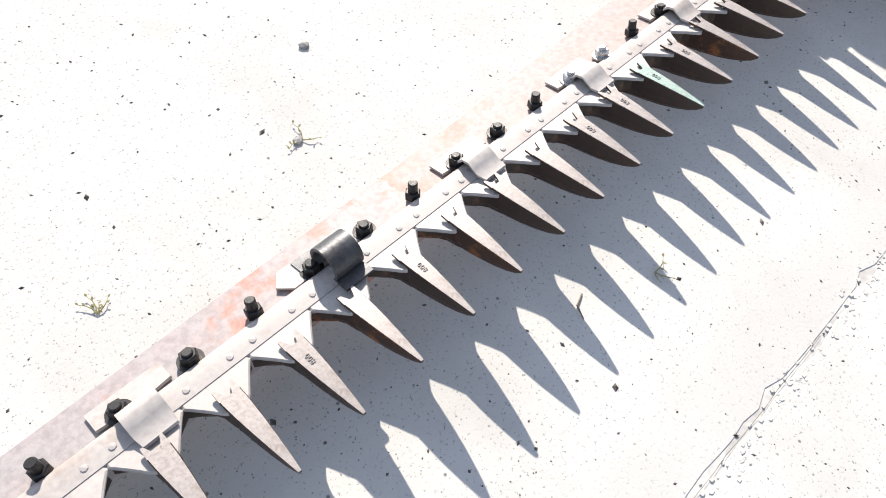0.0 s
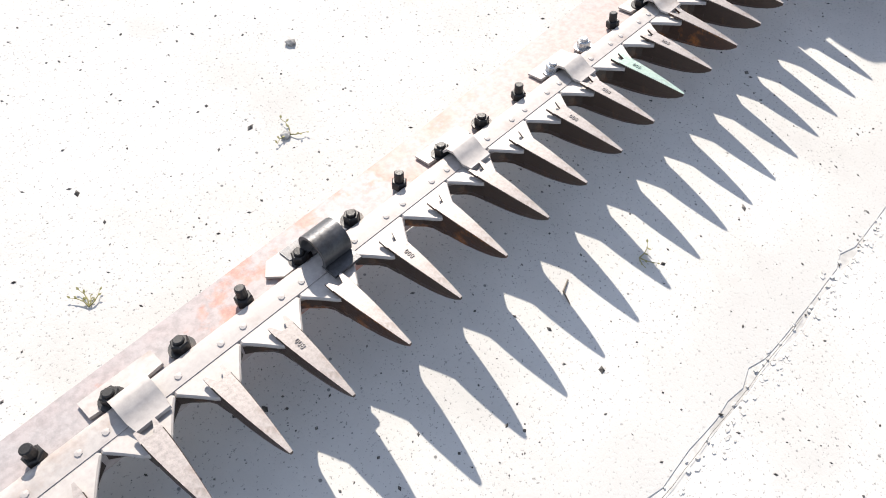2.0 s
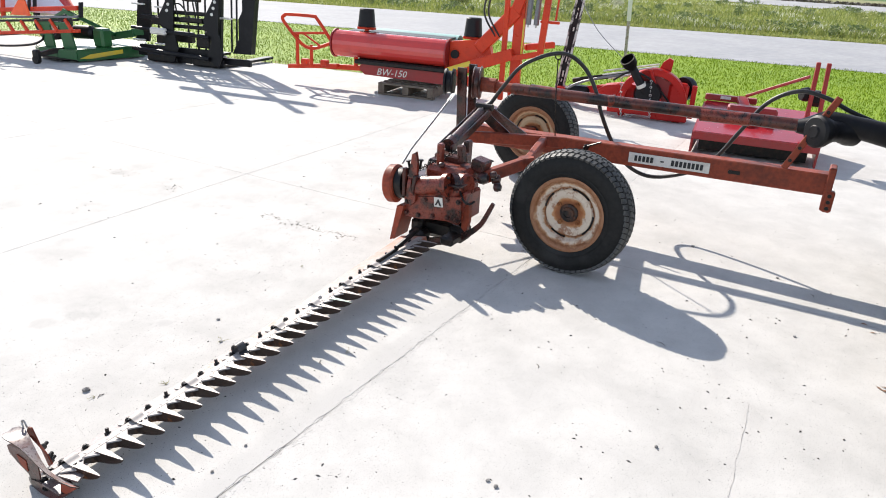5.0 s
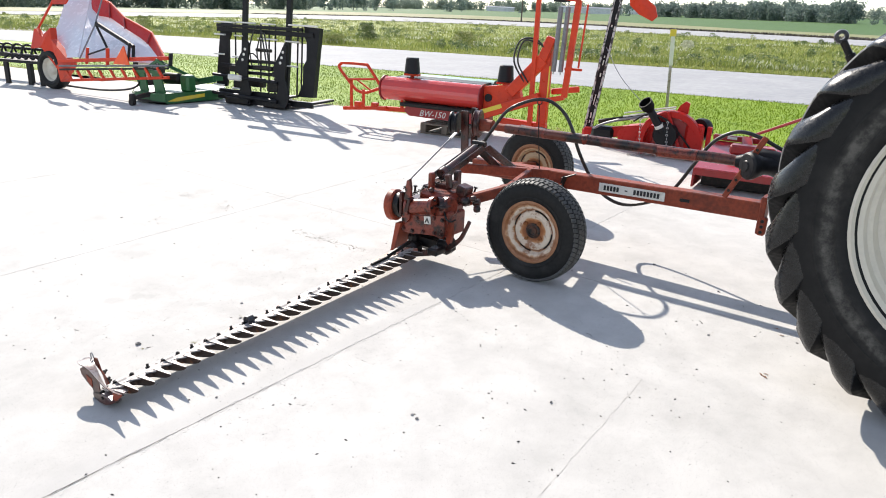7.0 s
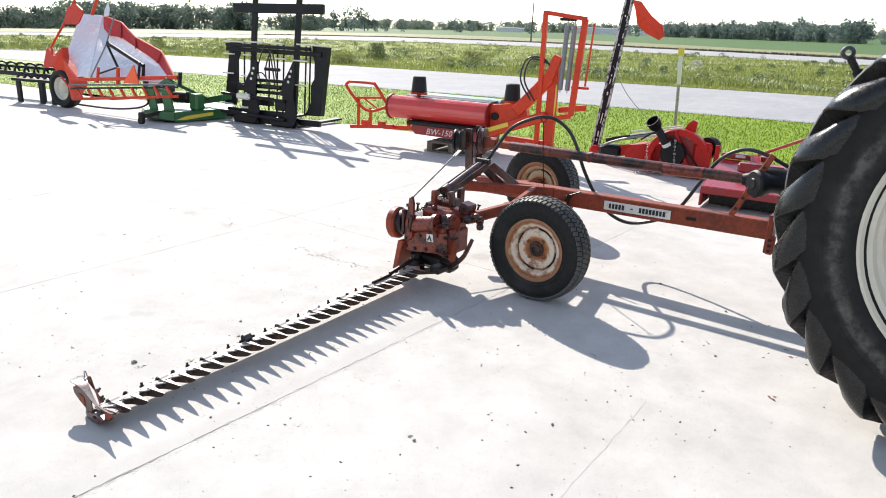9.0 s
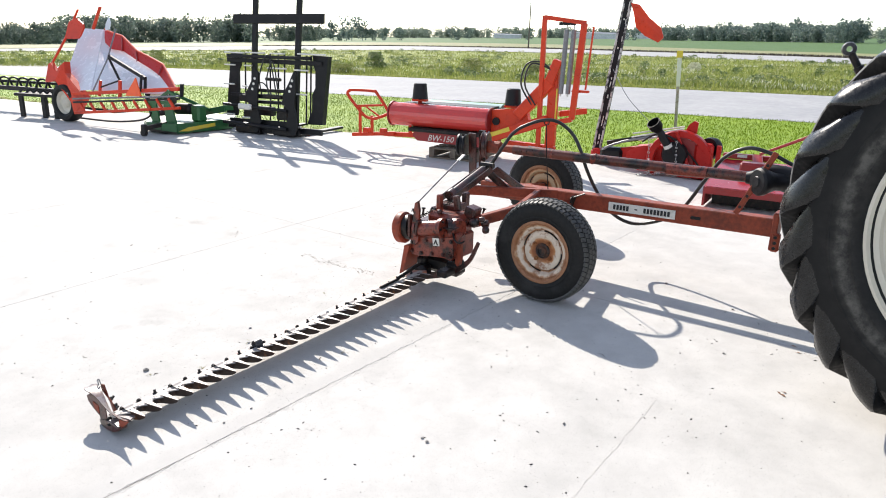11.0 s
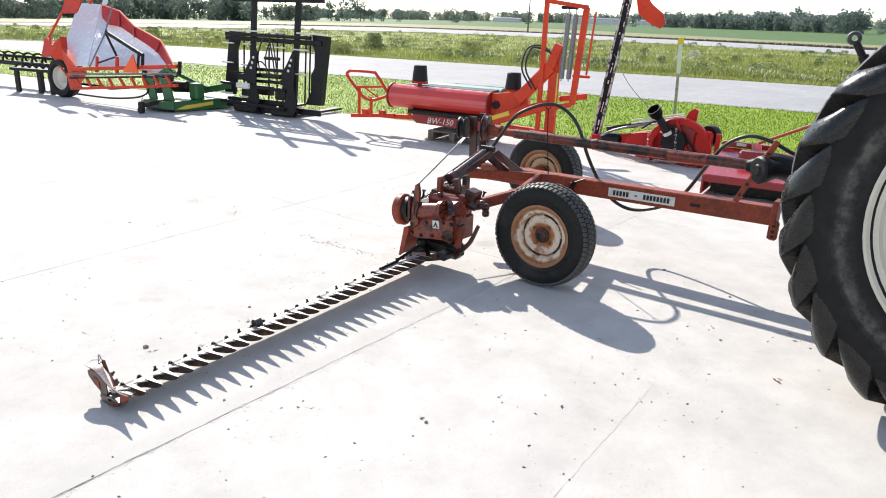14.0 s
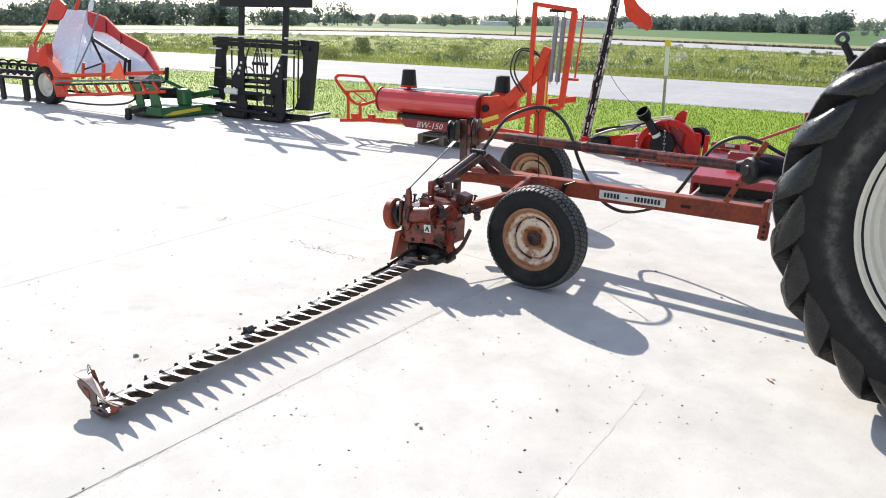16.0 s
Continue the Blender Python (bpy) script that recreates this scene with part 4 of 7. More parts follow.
# cutting head: the near face looks along the bar
bm = B()
plate(bm, [(2.16, y, z) for y, z in ((0.335, 0.31), (-0.015, 0.375), (-0.020, 0.250), (0.00, 0.215), (0.06, 0.225), (0.16, 0.215), (0.25, 0.200), (0.325, 0.200))], (0.03, 0, 0))
part("face_plate", bm, "red_head", mower, "oil-stained red face plate")
bm = B()
box(bm, (2.30, 0.165, 0.36), (0.26, 0.31, 0.12), bev=0.02)
box(bm, (2.34, 0.14, 0.44), (0.20, 0.26, 0.10), bev=0.025)
box(bm, (2.30, 0.27, 0.25), (0.20, 0.03, 0.16), bev=0.01)
box(bm, (2.32, 0.01, 0.29), (0.20, 0.035, 0.16), bev=0.01)
part("gearbox", bm, "red_head", mower, "grimy red gearbox housing", smooth=True, auto=35)
bm = B()
tube(bm, [(2.18, 0.30, 0.375), (2.18, 0.15, 0.405), (2.18, 0.075, 0.42)], 0.052, 20)
tube(bm, [(2.18, 0.095, 0.416), (2.18, 0.068, 0.421)], 0.066, 20)
tube(bm, [(2.18, 0.29, 0.377), (2.18, 0.27, 0.381)], 0.064, 20)
part("gear_tube", bm, "red_head", mower, "red tubular gear case", smooth=True, auto=40)
bm = B()
tube(bm, [(2.20, 0.075, 0.420), (2.245, 0.04, 0.416)], [0.058, 0.056], 20)
part("bearing_housing", bm, "red_oily", mower, smooth=True, auto=40)
bm = B()
lathe(bm, [(0, -0.03), (0.055, -0.03), (0.068, -0.02), (0.068, 0.02), (0.055, 0.03), (0, 0.03)], (2.255, 0.022, 0.412), (-0.25, -1, 0.10), 24)
part("end_cap", bm, "red_head", mower, smooth=True, auto=35)
bm = B()
lathe(bm, [(0, 0.035), (0.095, 0.03), (0.106, 0.02), (0.106, -0.02), (0.095, -0.03), (0.03, -0.035), (0, -0.035)], (2.19, 0.420, 0.362), (0.1, -1, 0.1), 36)
part("flywheel", bm, "red_old", mower, "round red flywheel with smooth rim", smooth=True, auto=30)
bm = B()
lathe(bm, [(0.05, 0.02), (0.085, 0.012), (0.085, -0.03), (0.04, -0.05), (0, -0.05)], (2.20, 0.362, 0.372), (0.1, -1, 0.1), 24)
part("flywheel_hub", bm, "oil", mower, smooth=True, auto=30)
bm = B()
plate(bm, [(2.14, 0.285, 0.27), (2.14, 0.255, 0.30), (2.14, 0.25, 0.52), (2.14, 0.262, 0.575), (2.14, 0.285, 0.56), (2.14, 0.30, 0.45), (2.14, 0.315, 0.33)], (0.02, 0, 0))
part("lift_horn", bm, "red_head", mower, "pointed red lifting horn")
for nm, c, sz, mt, tilt in (("top_rail", (2.42, 0.21, 0.468), (0.03, 0.20, 0.07), "red_head", -8), ("lift_lug", (2.30, 0.20, 0.54), (0.05, 0.03, 0.13), "red_head", 0), ("lift_lug", (2.55, 0.16, 0.51), (0.06, 0.035, 0.15), "red_oily", 0),
                            ("pivot_block", (2.40, 0.0, 0.50), (0.10, 0.08, 0.07), "red_oily", 12), ("lift_bracket", (2.44, 0.20, 0.50), (0.14, 0.16, 0.05), "red_oily", 0), ("side_lug", (2.22, -0.010, 0.33), (0.07, 0.025, 0.13), "red_head", 6),
                            ("spring_seat", (2.33, 0.26, 0.47), (0.06, 0.05, 0.07), "red_oily", 15), ("guide_lug", (2.36, 0.10, 0.55), (0.03, 0.05, 0.10), "red_oily", -10)):
    bm = B()
    box(bm, c, sz, bev=0.008, rot=Matrix.Rotation(radians(tilt), 4, "X"))
    part(nm, bm, mt, mower)
# ribs, seams and bolts of the housing
for y in (0.045, 0.135, 0.225):
    bm = B()
    beam(bm, (2.168, y, 0.335), (2.24, y, 0.425), 0.012, 0.02, 0.003)
    part("housing_rib", bm, "red_head", mower)
bm = B()
box(bm, (2.26, 0.16, 0.425), (0.20, 0.33, 0.012), bev=0.003)
part("housing_seam", bm, "red_oily", mower)
for y, z in ((0.315, 0.285), (0.315, 0.225), (0.24, 0.222), (0.15, 0.236), (0.06, 0.246), (0.005, 0.245), (0.0, 0.345), (0.20, 0.318), (0.065, 0.345)):
    bm = B()
    lathe(bm, [(0, -0.012), (0.009, -0.012), (0.011, -0.009), (0.011, -0.002), (0.016, -0.002), (0.016, 0.002), (0, 0.002)], (2.158, y, z), (1, 0, 0), 6)
    part("plate_bolt", bm, "red_oily", mower)
for k in range(6):
    a = k * math.pi / 3
    bm = B()
    lathe(bm, [(0, -0.008), (0.008, -0.008), (0.008, 0.004), (0, 0.004)], (2.18 + 0.052 * math.cos(a), 0.066, 0.421 + 0.052 * math.sin(a)), (0, 1, -0.18), 6)
    part("flange_bolt", bm, "oil", mower)
bm = B()
tube(bm, spline([(2.20, 0.02, 0.40), (2.16, -0.03, 0.36), (2.17, -0.06, 0.345), (2.20, -0.075, 0.355)], 6), 0.006, 8)
part("wire_clip", bm, "oil", mower, smooth=True)
bm = B()
box(bm, (2.135, 0.26, 0.40), (0.03, 0.022, 0.10), bev=0.004, rot=Matrix.Rotation(radians(10), 4, "X"))
box(bm, (2.14, 0.325, 0.40), (0.03, 0.02, 0.16), bev=0.005)
part("flywheel_guard", bm, "red_oily", mower)
bm = B()
box(bm, (2.157, 0.118, 0.322), (0.004, 0.052, 0.052), rot=Matrix.Rotation(radians(-6), 4, "X"))
tag = part("sticker", bm, "label", mower, "small white emblem sticker")
bm = B()
plate(bm, [(2.1535, 0.118, 0.342), (2.1535, 0.098, 0.303), (2.1535, 0.108, 0.303), (2.1535, 0.118, 0.322), (2.1535, 0.128, 0.303), (2.1535, 0.138, 0.303)], (-0.0015, 0, 0))
part("emblem", bm, "ink", tag)
for c, r in (((2.36, -0.04, 0.44), 0.035), ((2.42, -0.09, 0.43), 0.03), ((2.36, -0.10, 0.47), 0.022), ((2.40, 0.02, 0.46), 0.02), ((2.25, 0.16, 0.50), 0.018), ((2.20, 0.31, 0.47), 0.02), ((2.38, -0.12, 0.40), 0.026)):
    bm = B()
    lathe(bm, [(0, r), (r * 0.8, r * 0.7), (r, 0), (r * 0.8, -r * 0.7), (0, -r)], c, (0.3, -1, 0.2), 10)
    part("knuckle", bm, "red_oily", mower, smooth=True, auto=40)
for p, q in (((2.48, 0.08, 0.45), (2.50, 0.06, 0.507)), ((2.54, 0.018, 0.43), (2.554, 0.008, 0.491)), ((2.44, 0.155, 0.48), (2.434, 0.153, 0.523)), ((2.21, 0.335, 0.45), (2.205, 0.345, 0.50)), ((2.23, 0.285, 0.46), (2.23, 0.28, 0.51))):
    bm = B()
    tube(bm, [p, q], 0.008, 6)
    lathe(bm, [(0, -0.004), (0.014, -0.004), (0.014, 0.004), (0, 0.004)], q, Vector(q) - Vector(p), 6)
    part("head_bolt", bm, "oil", mower)
bm = B()
pts = spline([(2.22, 0.32, 0.44), (2.24, 0.27, 0.47), (2.30, 0.20, 0.52), (2.40, 0.12, 0.56)], 8)
for i, p in enumerate(pts[:-1]):
    q = pts[i + 1]
    lathe(bm, [(0.010, 0.003), (0.013, 0.0), (0.010, -0.003), (0.007, 0.0)], (p + q) / 2, (1, 0, 0.2) if i % 2 else (0.1, 0.6, 1), 8, closed=True)
part("chain", bm, "oil", mower, "short lifting chain", smooth=True)

# inner shoe
bm = B()
plate(bm, [(2.13, 0.402, 0.050), (2.13, 0.372, 0.060), (2.13, 0.318, 0.265), (2.13, 0.362, 0.258)], (0.14, 0, 0))
part("shoe_side", bm, "red_old", mower)
bm = B()
# knife head enlarged with black blocks, which give the cavity its darkness
box(bm, (2.29, 0.16, 0.135), (0.12, 0.34, 0.12), bev=0.03)
box(bm, (2.22, 0.27, 0.13), (0.08, 0.07, 0.12), bev=0.02)
box(bm, (2.21, 0.02, 0.16), (0.05, 0.10, 0.07), bev=0.02)
box(bm, (2.18, 0.24, 0.10), (0.10, 0.10, 0.08), bev=0.02)
box(bm, (2.14, 0.02, 0.14), (0.12, 0.08, 0.05), bev=0.012)
part("knife_head", bm, "oil", mower, "black greasy knife head under the plate", smooth=True, auto=35)
bm = B()
path = spline([(2.20, 0.30, 0.035), (2.20, 0.19, 0.065), (2.20, 0.076, 0.100), (2.20, -0.045, 0.165), (2.20, -0.10, 0.212), (2.20, -0.135, 0.258), (2.20, -0.184, 0.366)], 5)
rings = []
for i, p in enumerate(path):
    f = i / (len(path) - 1)
    d = (path[min(i + 1, len(path) - 1)] - path[max(i - 1, 0)]).normalized()
    side = d.cross(Vector((1, 0, 0))).normalized() * (0.024 - 0.014 * f)
    e = Vector((0.012 - 0.005 * f, 0, 0))
    rings.append([p - side - e, p - side + e, p + side + e, p + side - e])
loft(bm, rings)
part("shoe_runner", bm, "red_oily", mower, "upturned red runner of the inner shoe")
bm = B()
plate(bm, [(2.20, -0.012, 0.30), (2.20, -0.045, 0.345), (2.20, -0.050, 0.235), (2.20, -0.035, 0.165), (2.20, -0.005, 0.160)], (0.03, 0, 0))
part("shoe_bracket", bm, "red_old", mower)

# ---- cutter bar, in its own frame: x along the bar, guards point to -y ----
PITCH = 0.0775
bar = new("cutter_bar")
bar.parent = mower
bar.matrix_local = pose(-0.014, -0.0195, 0.0896, 0, -1.81, 1.25) @ Matrix.Rotation(radians(-12.0), 4, "X")
tagged(bar, "long tapered cutter bar with pointed guards")
back = lambda x: 0.202 + 0.022 * max(0.0, x) + 0.030 * max(0.0, x - 0.9)
bm = B()
n = 24
top, low = [], []
for i in range(n + 1):
    x = -0.045 + 2.165 * i / n
    top.append((bm.verts.new((x, 0.126, 0.004)), bm.verts.new((x, back(x), 0.006))))
    low.append((bm.verts.new((x, 0.126, -0.018)), bm.verts.new((x, back(x) + 0.002, -0.016))))
for i in range(n):
    a, c, d, e = top[i], top[i + 1], low[i], low[i + 1]
    bm.faces.new((a[0], a[1], c[1], c[0]))
    bm.faces.new((d[0], e[0], e[1], d[1]))
    bm.faces.new((a[1], d[1], e[1], c[1]))
    bm.faces.new((a[0], c[0], e[0], d[0]))
bm.faces.new((top[0][0], low[0][0], low[0][1], top[0][1]))
bm.faces.new((top[-1][0], top[-1][1], low[-1][1], low[-1][0]))
part("bar_plate", bm, "bar", bar, "tapered bar with bleached red paint, orange near the head")
# knife back: a low rounded rib that the sections are riveted to
bm = B()
rings = []
for i in range(31):
    x = -0.06 + 2.14 * i / 30
    rings.append([(x, y, z) for y, z in ((0.1575, 0.0045), (0.1575, 0.0115), (0.1545, 0.0145), (0.148, 0.0152), (0.138, 0.0140), (0.128, 0.0122), (0.128, 0.0045))])
loft(bm, rings)
part("knife_back", bm, "knife", bar, "worn pale steel knife back", smooth=True, auto=40)


def knife_section(x):
    """A knife blade: broad at its back, running to a blunt point under the guard's lip."""
    bm = B()
    pts = [(0.0386, 0.136), (0.0386, 0.1240), (0.0330, 0.1170), (0.0270, 0.1090), (0.0210, 0.1005), (0.0150, 0.0915), (0.0115, 0.0880), (0.0, 0.0865)]
    pts = pts + [(-px, py) for px, py in pts[-2::-1]]
    a = [bm.verts.new((x + px, py, 0.0092)) for px, py in pts]
    c = [bm.verts.new((x + px * 0.94, 0.110 + (py - 0.110) * 0.95, 0.0112)) for px, py in pts]
    d = [bm.verts.new((x + px, py, 0.0072)) for px, py in pts]
    bm.faces.new(c)
    bm.faces.new(d[::-1])
    for k in range(len(pts)):
        j = (k + 1) % len(pts)
        bm.faces.new((a[k], a[j], c[j], c[k]))
        bm.faces.new((d[k], d[j], a[j], a[k]))
    return bm


sec = part("knife_section", knife_section(0.0), "knife", bar, "pale worn pointed knife blade")
sec.location.x = 0.0
for i in range(1, 27):
    o = new("knife_section", sec.data)
    o.parent = bar
    o.location.x = PITCH * i
bm = B()
lathe(bm, [(0, 0.0020), (0.0035, 0.0014), (0.0042, 0.0), (0, 0.0)], (0, 0.1375, 0.0135), (0, -0.15, 1), 8)
rivet = part("rivet", bm, "knife", bar)
rivet.location.x = -0.025
for i in range(1, 54):
    o = new("rivet", rivet.data)
    o.parent = bar
    o.location.x = PITCH * (i // 2) + (-0.025 if i % 2 == 0 else 0.025)


def guard_mesh(name, top, flank, digits):
    """A pointed guard: a long flat-topped spike with a notched lip over the knife, and a foot on the bar."""
    bm = B()

    def ring(y, w, zt, zb):
        d = zt - zb
        return [(-w * 0.42, y, zb), (w * 0.42, y, zb), (w * 0.80, y, zb + d * 0.16), (w * 1.02, y, zb + d * 0.45), (w, y, zt - 0.0012), (w * 0.93, y, zt), (-w * 0.93, y, zt), (-w, y, zt - 0.0012), (-w * 1.02, y, zb + d * 0.45), (-w * 0.80, y, zb + d * 0.16)]
    # the spike with its deep rounded belly
    loft(bm, [ring(0.0, 0.0018, 0.0022, -0.0020), ring(0.008, 0.0030, 0.0040, -0.0080), ring(0.020, 0.0046, 0.0062, -0.0135), ring(0.038, 0.0068, 0.0092, -0.0185), ring(0.058, 0.0090, 0.0122, -0.0220), ring(0.076, 0.0106, 0.0145, -0.0240), ring(0.088, 0.0114, 0.0158, -0.0250)])
    # lip over the knife, split by a notch into two small horns
    loft(bm, [ring(0.0875, 0.0114, 0.0158, 0.0122), ring(0.1000, 0.0118, 0.0170, 0.0130)])
    for sd in (-1, 1):
        loft(bm, [[(sd * 0.0026, 0.0995, 0.0130), (sd * 0.0118, 0.0995, 0.0130), (sd * 0.0118, 0.0995, 0.0170), (sd * 0.0026, 0.0995, 0.0170)], [(sd * 0.0085, 0.1130, 0.0150), (sd * 0.0112, 0.1130, 0.0150), (sd * 0.0112, 0.1130, 0.0180), (sd * 0.0085, 0.1130, 0.0180)]])
    # body below the knife, flaring to its neighbours
    loft(bm, [ring(0.0875, 0.0114, 0.0062, -0.0250), ring(0.104, 0.0135, 0.0062, -0.0255), ring(0.113, 0.0190, 0.006, -0.025), ring(0.120, 0.0290, 0.005, -0.023), ring(0.126, 0.0382, 0.004, -0.020), ring(0.150, 0.0382, 0.0035, -0.018)])
    if digits:
        t = letters("800", 0.0088, 0.0006)
        bmesh.ops.transform(t, matrix=Matrix.Translation((0.0032, 0.0700, 0.0140)) @ Matrix.Rotation(radians(8.6), 4, "X") @ Matrix.Rotation(radians(90), 4, "Z"), verts=t.verts)
        merge(bm, t)
    me = bpy.data.meshes.new(name)
    bmesh.ops.recalc_face_normals(bm, faces=bm.faces)
    bm.normal_update()
    # faces looking up stay pale, the others get the flank colour with painted shade
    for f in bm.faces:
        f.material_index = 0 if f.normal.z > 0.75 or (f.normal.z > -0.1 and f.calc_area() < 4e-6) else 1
    bm.to_mesh(me)
    bm.free()
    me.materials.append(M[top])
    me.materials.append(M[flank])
    return me


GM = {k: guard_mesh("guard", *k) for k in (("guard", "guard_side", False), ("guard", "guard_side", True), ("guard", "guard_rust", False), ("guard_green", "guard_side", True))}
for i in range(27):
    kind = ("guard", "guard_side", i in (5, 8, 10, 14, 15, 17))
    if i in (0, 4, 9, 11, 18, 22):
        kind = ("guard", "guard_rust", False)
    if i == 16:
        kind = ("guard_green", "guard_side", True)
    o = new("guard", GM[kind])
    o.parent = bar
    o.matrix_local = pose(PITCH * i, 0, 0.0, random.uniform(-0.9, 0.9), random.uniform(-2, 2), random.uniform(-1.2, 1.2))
    if i == 16:
        tagged(o, "guard with worn pale green paint")
    elif kind[1] == "guard_rust":
        tagged(o, "guard with orange rust spots")


def bolt_mesh(name, material, tall, washer):
    bm = B()
    if washer:
        lathe(bm, [(0, 0.0025), (0.0140, 0.0025), (0.0140, 0.0), (0, 0.0)], (0, 0, 0), (0, 0, 1), 20)
    lathe(bm, [(0, 0.0125), (0.0085, 0.0125), (0.0100, 0.011), (0.0100, 0.0022), (0, 0.0022)], (0, 0, 0), (0, 0, 1), 6)
    lathe(bm, [(0, 0.0125 + tall), (0.0048, 0.0125 + tall), (0.0060, 0.0115 + tall), (0.0060, 0.012)], (0, 0, 0), (0, 0, 1), 12)
    me = bpy.data.meshes.new(name)
    bm.to_mesh(me)
    bm.free()
    me.materials.append(M[material])
    me.materials.append(M["bolt_top"])
    # zinc-pale nut and washer tops, their bright highlights put into the colour too
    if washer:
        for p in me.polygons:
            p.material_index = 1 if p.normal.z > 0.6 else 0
    return me


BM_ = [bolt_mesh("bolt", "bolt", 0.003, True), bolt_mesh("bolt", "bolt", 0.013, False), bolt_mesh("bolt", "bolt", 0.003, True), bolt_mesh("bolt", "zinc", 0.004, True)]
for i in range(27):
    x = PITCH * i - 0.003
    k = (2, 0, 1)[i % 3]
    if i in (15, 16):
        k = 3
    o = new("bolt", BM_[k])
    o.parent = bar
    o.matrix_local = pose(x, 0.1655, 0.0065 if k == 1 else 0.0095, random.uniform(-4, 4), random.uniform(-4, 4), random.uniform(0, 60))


def knife_clip(x):
    """A pressed hold-down clip: base plate at the bolts, an arch over the knife back, a tongue to the blades."""
    bm = B()
    prof = [(0.188, 0.0065, 0.040), (0.165, 0.0065, 0.040), (0.1615, 0.0085, 0.020), (0.1585, 0.0180, 0.020), (0.151, 0.0250, 0.020), (0.141, 0.0255, 0.020), (0.132, 0.0195, 0.020), (0.126, 0.0150, 0.020), (0.113, 0.0135, 0.018)]
    loft(bm, [[(x - ww, y, z), (x + ww, y, z), (x + ww, y + 0.0010, z + 0.0032), (x - ww, y + 0.0010, z + 0.0032)] for y, z, ww in prof])
    return part("knife_clip", bm, "knife", bar, "pressed steel knife clip", smooth=True, auto=45)


for x in (PITCH * k for k in (0.15, 3.15, 6.15, 12.15, 15.15, 18.15, 21.15)):
    knife_clip(x)
# one clip is bent up into a dark round loop
prof = [(0.190, 0.0085), (0.171, 0.0085), (0.165, 0.0120)]
for k in range(14):
    a = math.radians(-40 + 262 * k / 13)
    prof.append((0.147 + 0.0178 * math.cos(a), 0.0295 + 0.0178 * math.sin(a)))
prof += [(0.126, 0.0155), (0.112, 0.0140)]
out = []
for k, (y, z) in enumerate(prof):
    p0, p1 = prof[max(0, k - 1)], prof[min(len(prof) - 1, k + 1)]
    ty, tz = p1[0] - p0[0], p1[1] - p0[1]
    L = math.hypot(ty, tz) or 1.0
    ny, nz = tz / L * 0.0042, -ty / L * 0.0042
    ww = 0.034 if k < 2 else 0.019
    out.append([(0.718 - ww, y, z), (0.718 + ww, y, z), (0.718 + ww, y + ny, z + nz), (0.718 - ww, y + ny, z + nz)])
bm = B()
loft(bm, out)
part("knife_clip", bm, "steel_dark", bar, "dark round high knife clip", smooth=True, auto=45)
bm = B()
plate(bm, [(0.666, 0.160, 0.0078), (0.652, 0.175, 0.0078), (0.666, 0.192, 0.0078), (0.768, 0.192, 0.0078), (0.776, 0.160, 0.0078)], (0, 0, 0.003))
part("clip_base", bm, "knife", bar, "small pale pointed clip plate")
bm = B()
beam(bm, (1.68, 0.146, 0.024), (1.86, 0.146, 0.026), 0.016, 0.016, 0.003)
beam(bm, (1.84, 0.143, 0.034), (2.07, 0.140, 0.060), 0.024, 0.022, 0.004)
part("knife_drive_bar", bm, "oil", bar, "black knife drive strap")

# outer shoe with its divider board
shoe = new("outer_shoe")
shoe.parent = mower
tagged(shoe, "small red outer shoe with a curled divider board")
bm = B()
rows = []
for y, xo, zo, xi, zi in ((-0.030, -0.087, 0.103, -0.083, 0.105), (0.0, -0.089, 0.094, -0.080, 0.095), (0.045, -0.090, 0.088, -0.076, 0.083), (0.10, -0.091, 0.092, -0.072, 0.078), (0.14, -0.091, 0.101, -0.069, 0.080), (0.175, -0.091, 0.116, -0.062, 0.092),
                          (0.20, -0.091, 0.126, -0.056, 0.106), (0.225, -0.092, 0.133, -0.050, 0.119), (0.255, -0.094, 0.137, -0.041, 0.131), (0.285, -0.094, 0.137, -0.034, 0.137), (0.305, -0.090, 0.135, -0.036, 0.138), (0.320, -0.080, 0.132, -0.050, 0.135)):
    xm, zm = (xi + xo) / 2 + 0.003, (zi + zo) / 2 - 0.004
    rows.append([(xo, y, zo), (xm, y, zm), (xi, y, zi), (xi, y, zi + 0.003), (xm, y, zm + 0.004), (xo, y, zo + 0.004)])
loft(bm, rows)
board = part("divider_board", bm, "divider", shoe, "twisted divider board, bleached above and rusty below", smooth=True, auto=50).data
# faces turned down take a dark rust colour that stands for their shade
board.materials.append(M["hub_rust"])
for p in board.polygons:
    p.material_index = 1 if p.normal.z < 0.25 else 0
bm = B()
plate(bm, [(-0.086, 0.270, 0.126), (-0.088, 0.292, 0.112), (-0.088, 0.286, 0.088), (-0.088, 0.250, 0.066), (-0.087, 0.206, 0.046), (-0.086, 0.200, 0.020), (-0.086, 0.150, 0.022), (-0.088, 0.150, 0.100), (-0.089, 0.22, 0.128)], (0.004, 0, 0))
part("shoe_web", bm, "red_oily", shoe, "dark brown web plate under the board")
bm = B()
plate(bm, [(-0.0875, 0.245, 0.100), (-0.0875, 0.232, 0.070), (-0.0865, 0.203, 0.056), (-0.0865, 0.203, 0.095)], (-0.003, 0, 0))
part("wear_patch", bm, "red_old", shoe, "bare scuffed patch of the web")
bm = B()
plate(bm, [(-0.0885, -0.026, 0.102), (-0.0885, 0.045, 0.088), (-0.0865, 0.060, 0.048), (-0.0865, 0.030, 0.056)], (0.006, 0, 0))
part("shoe_nose", bm, "red_old", shoe, "red nose under the divider point")
bm = B()
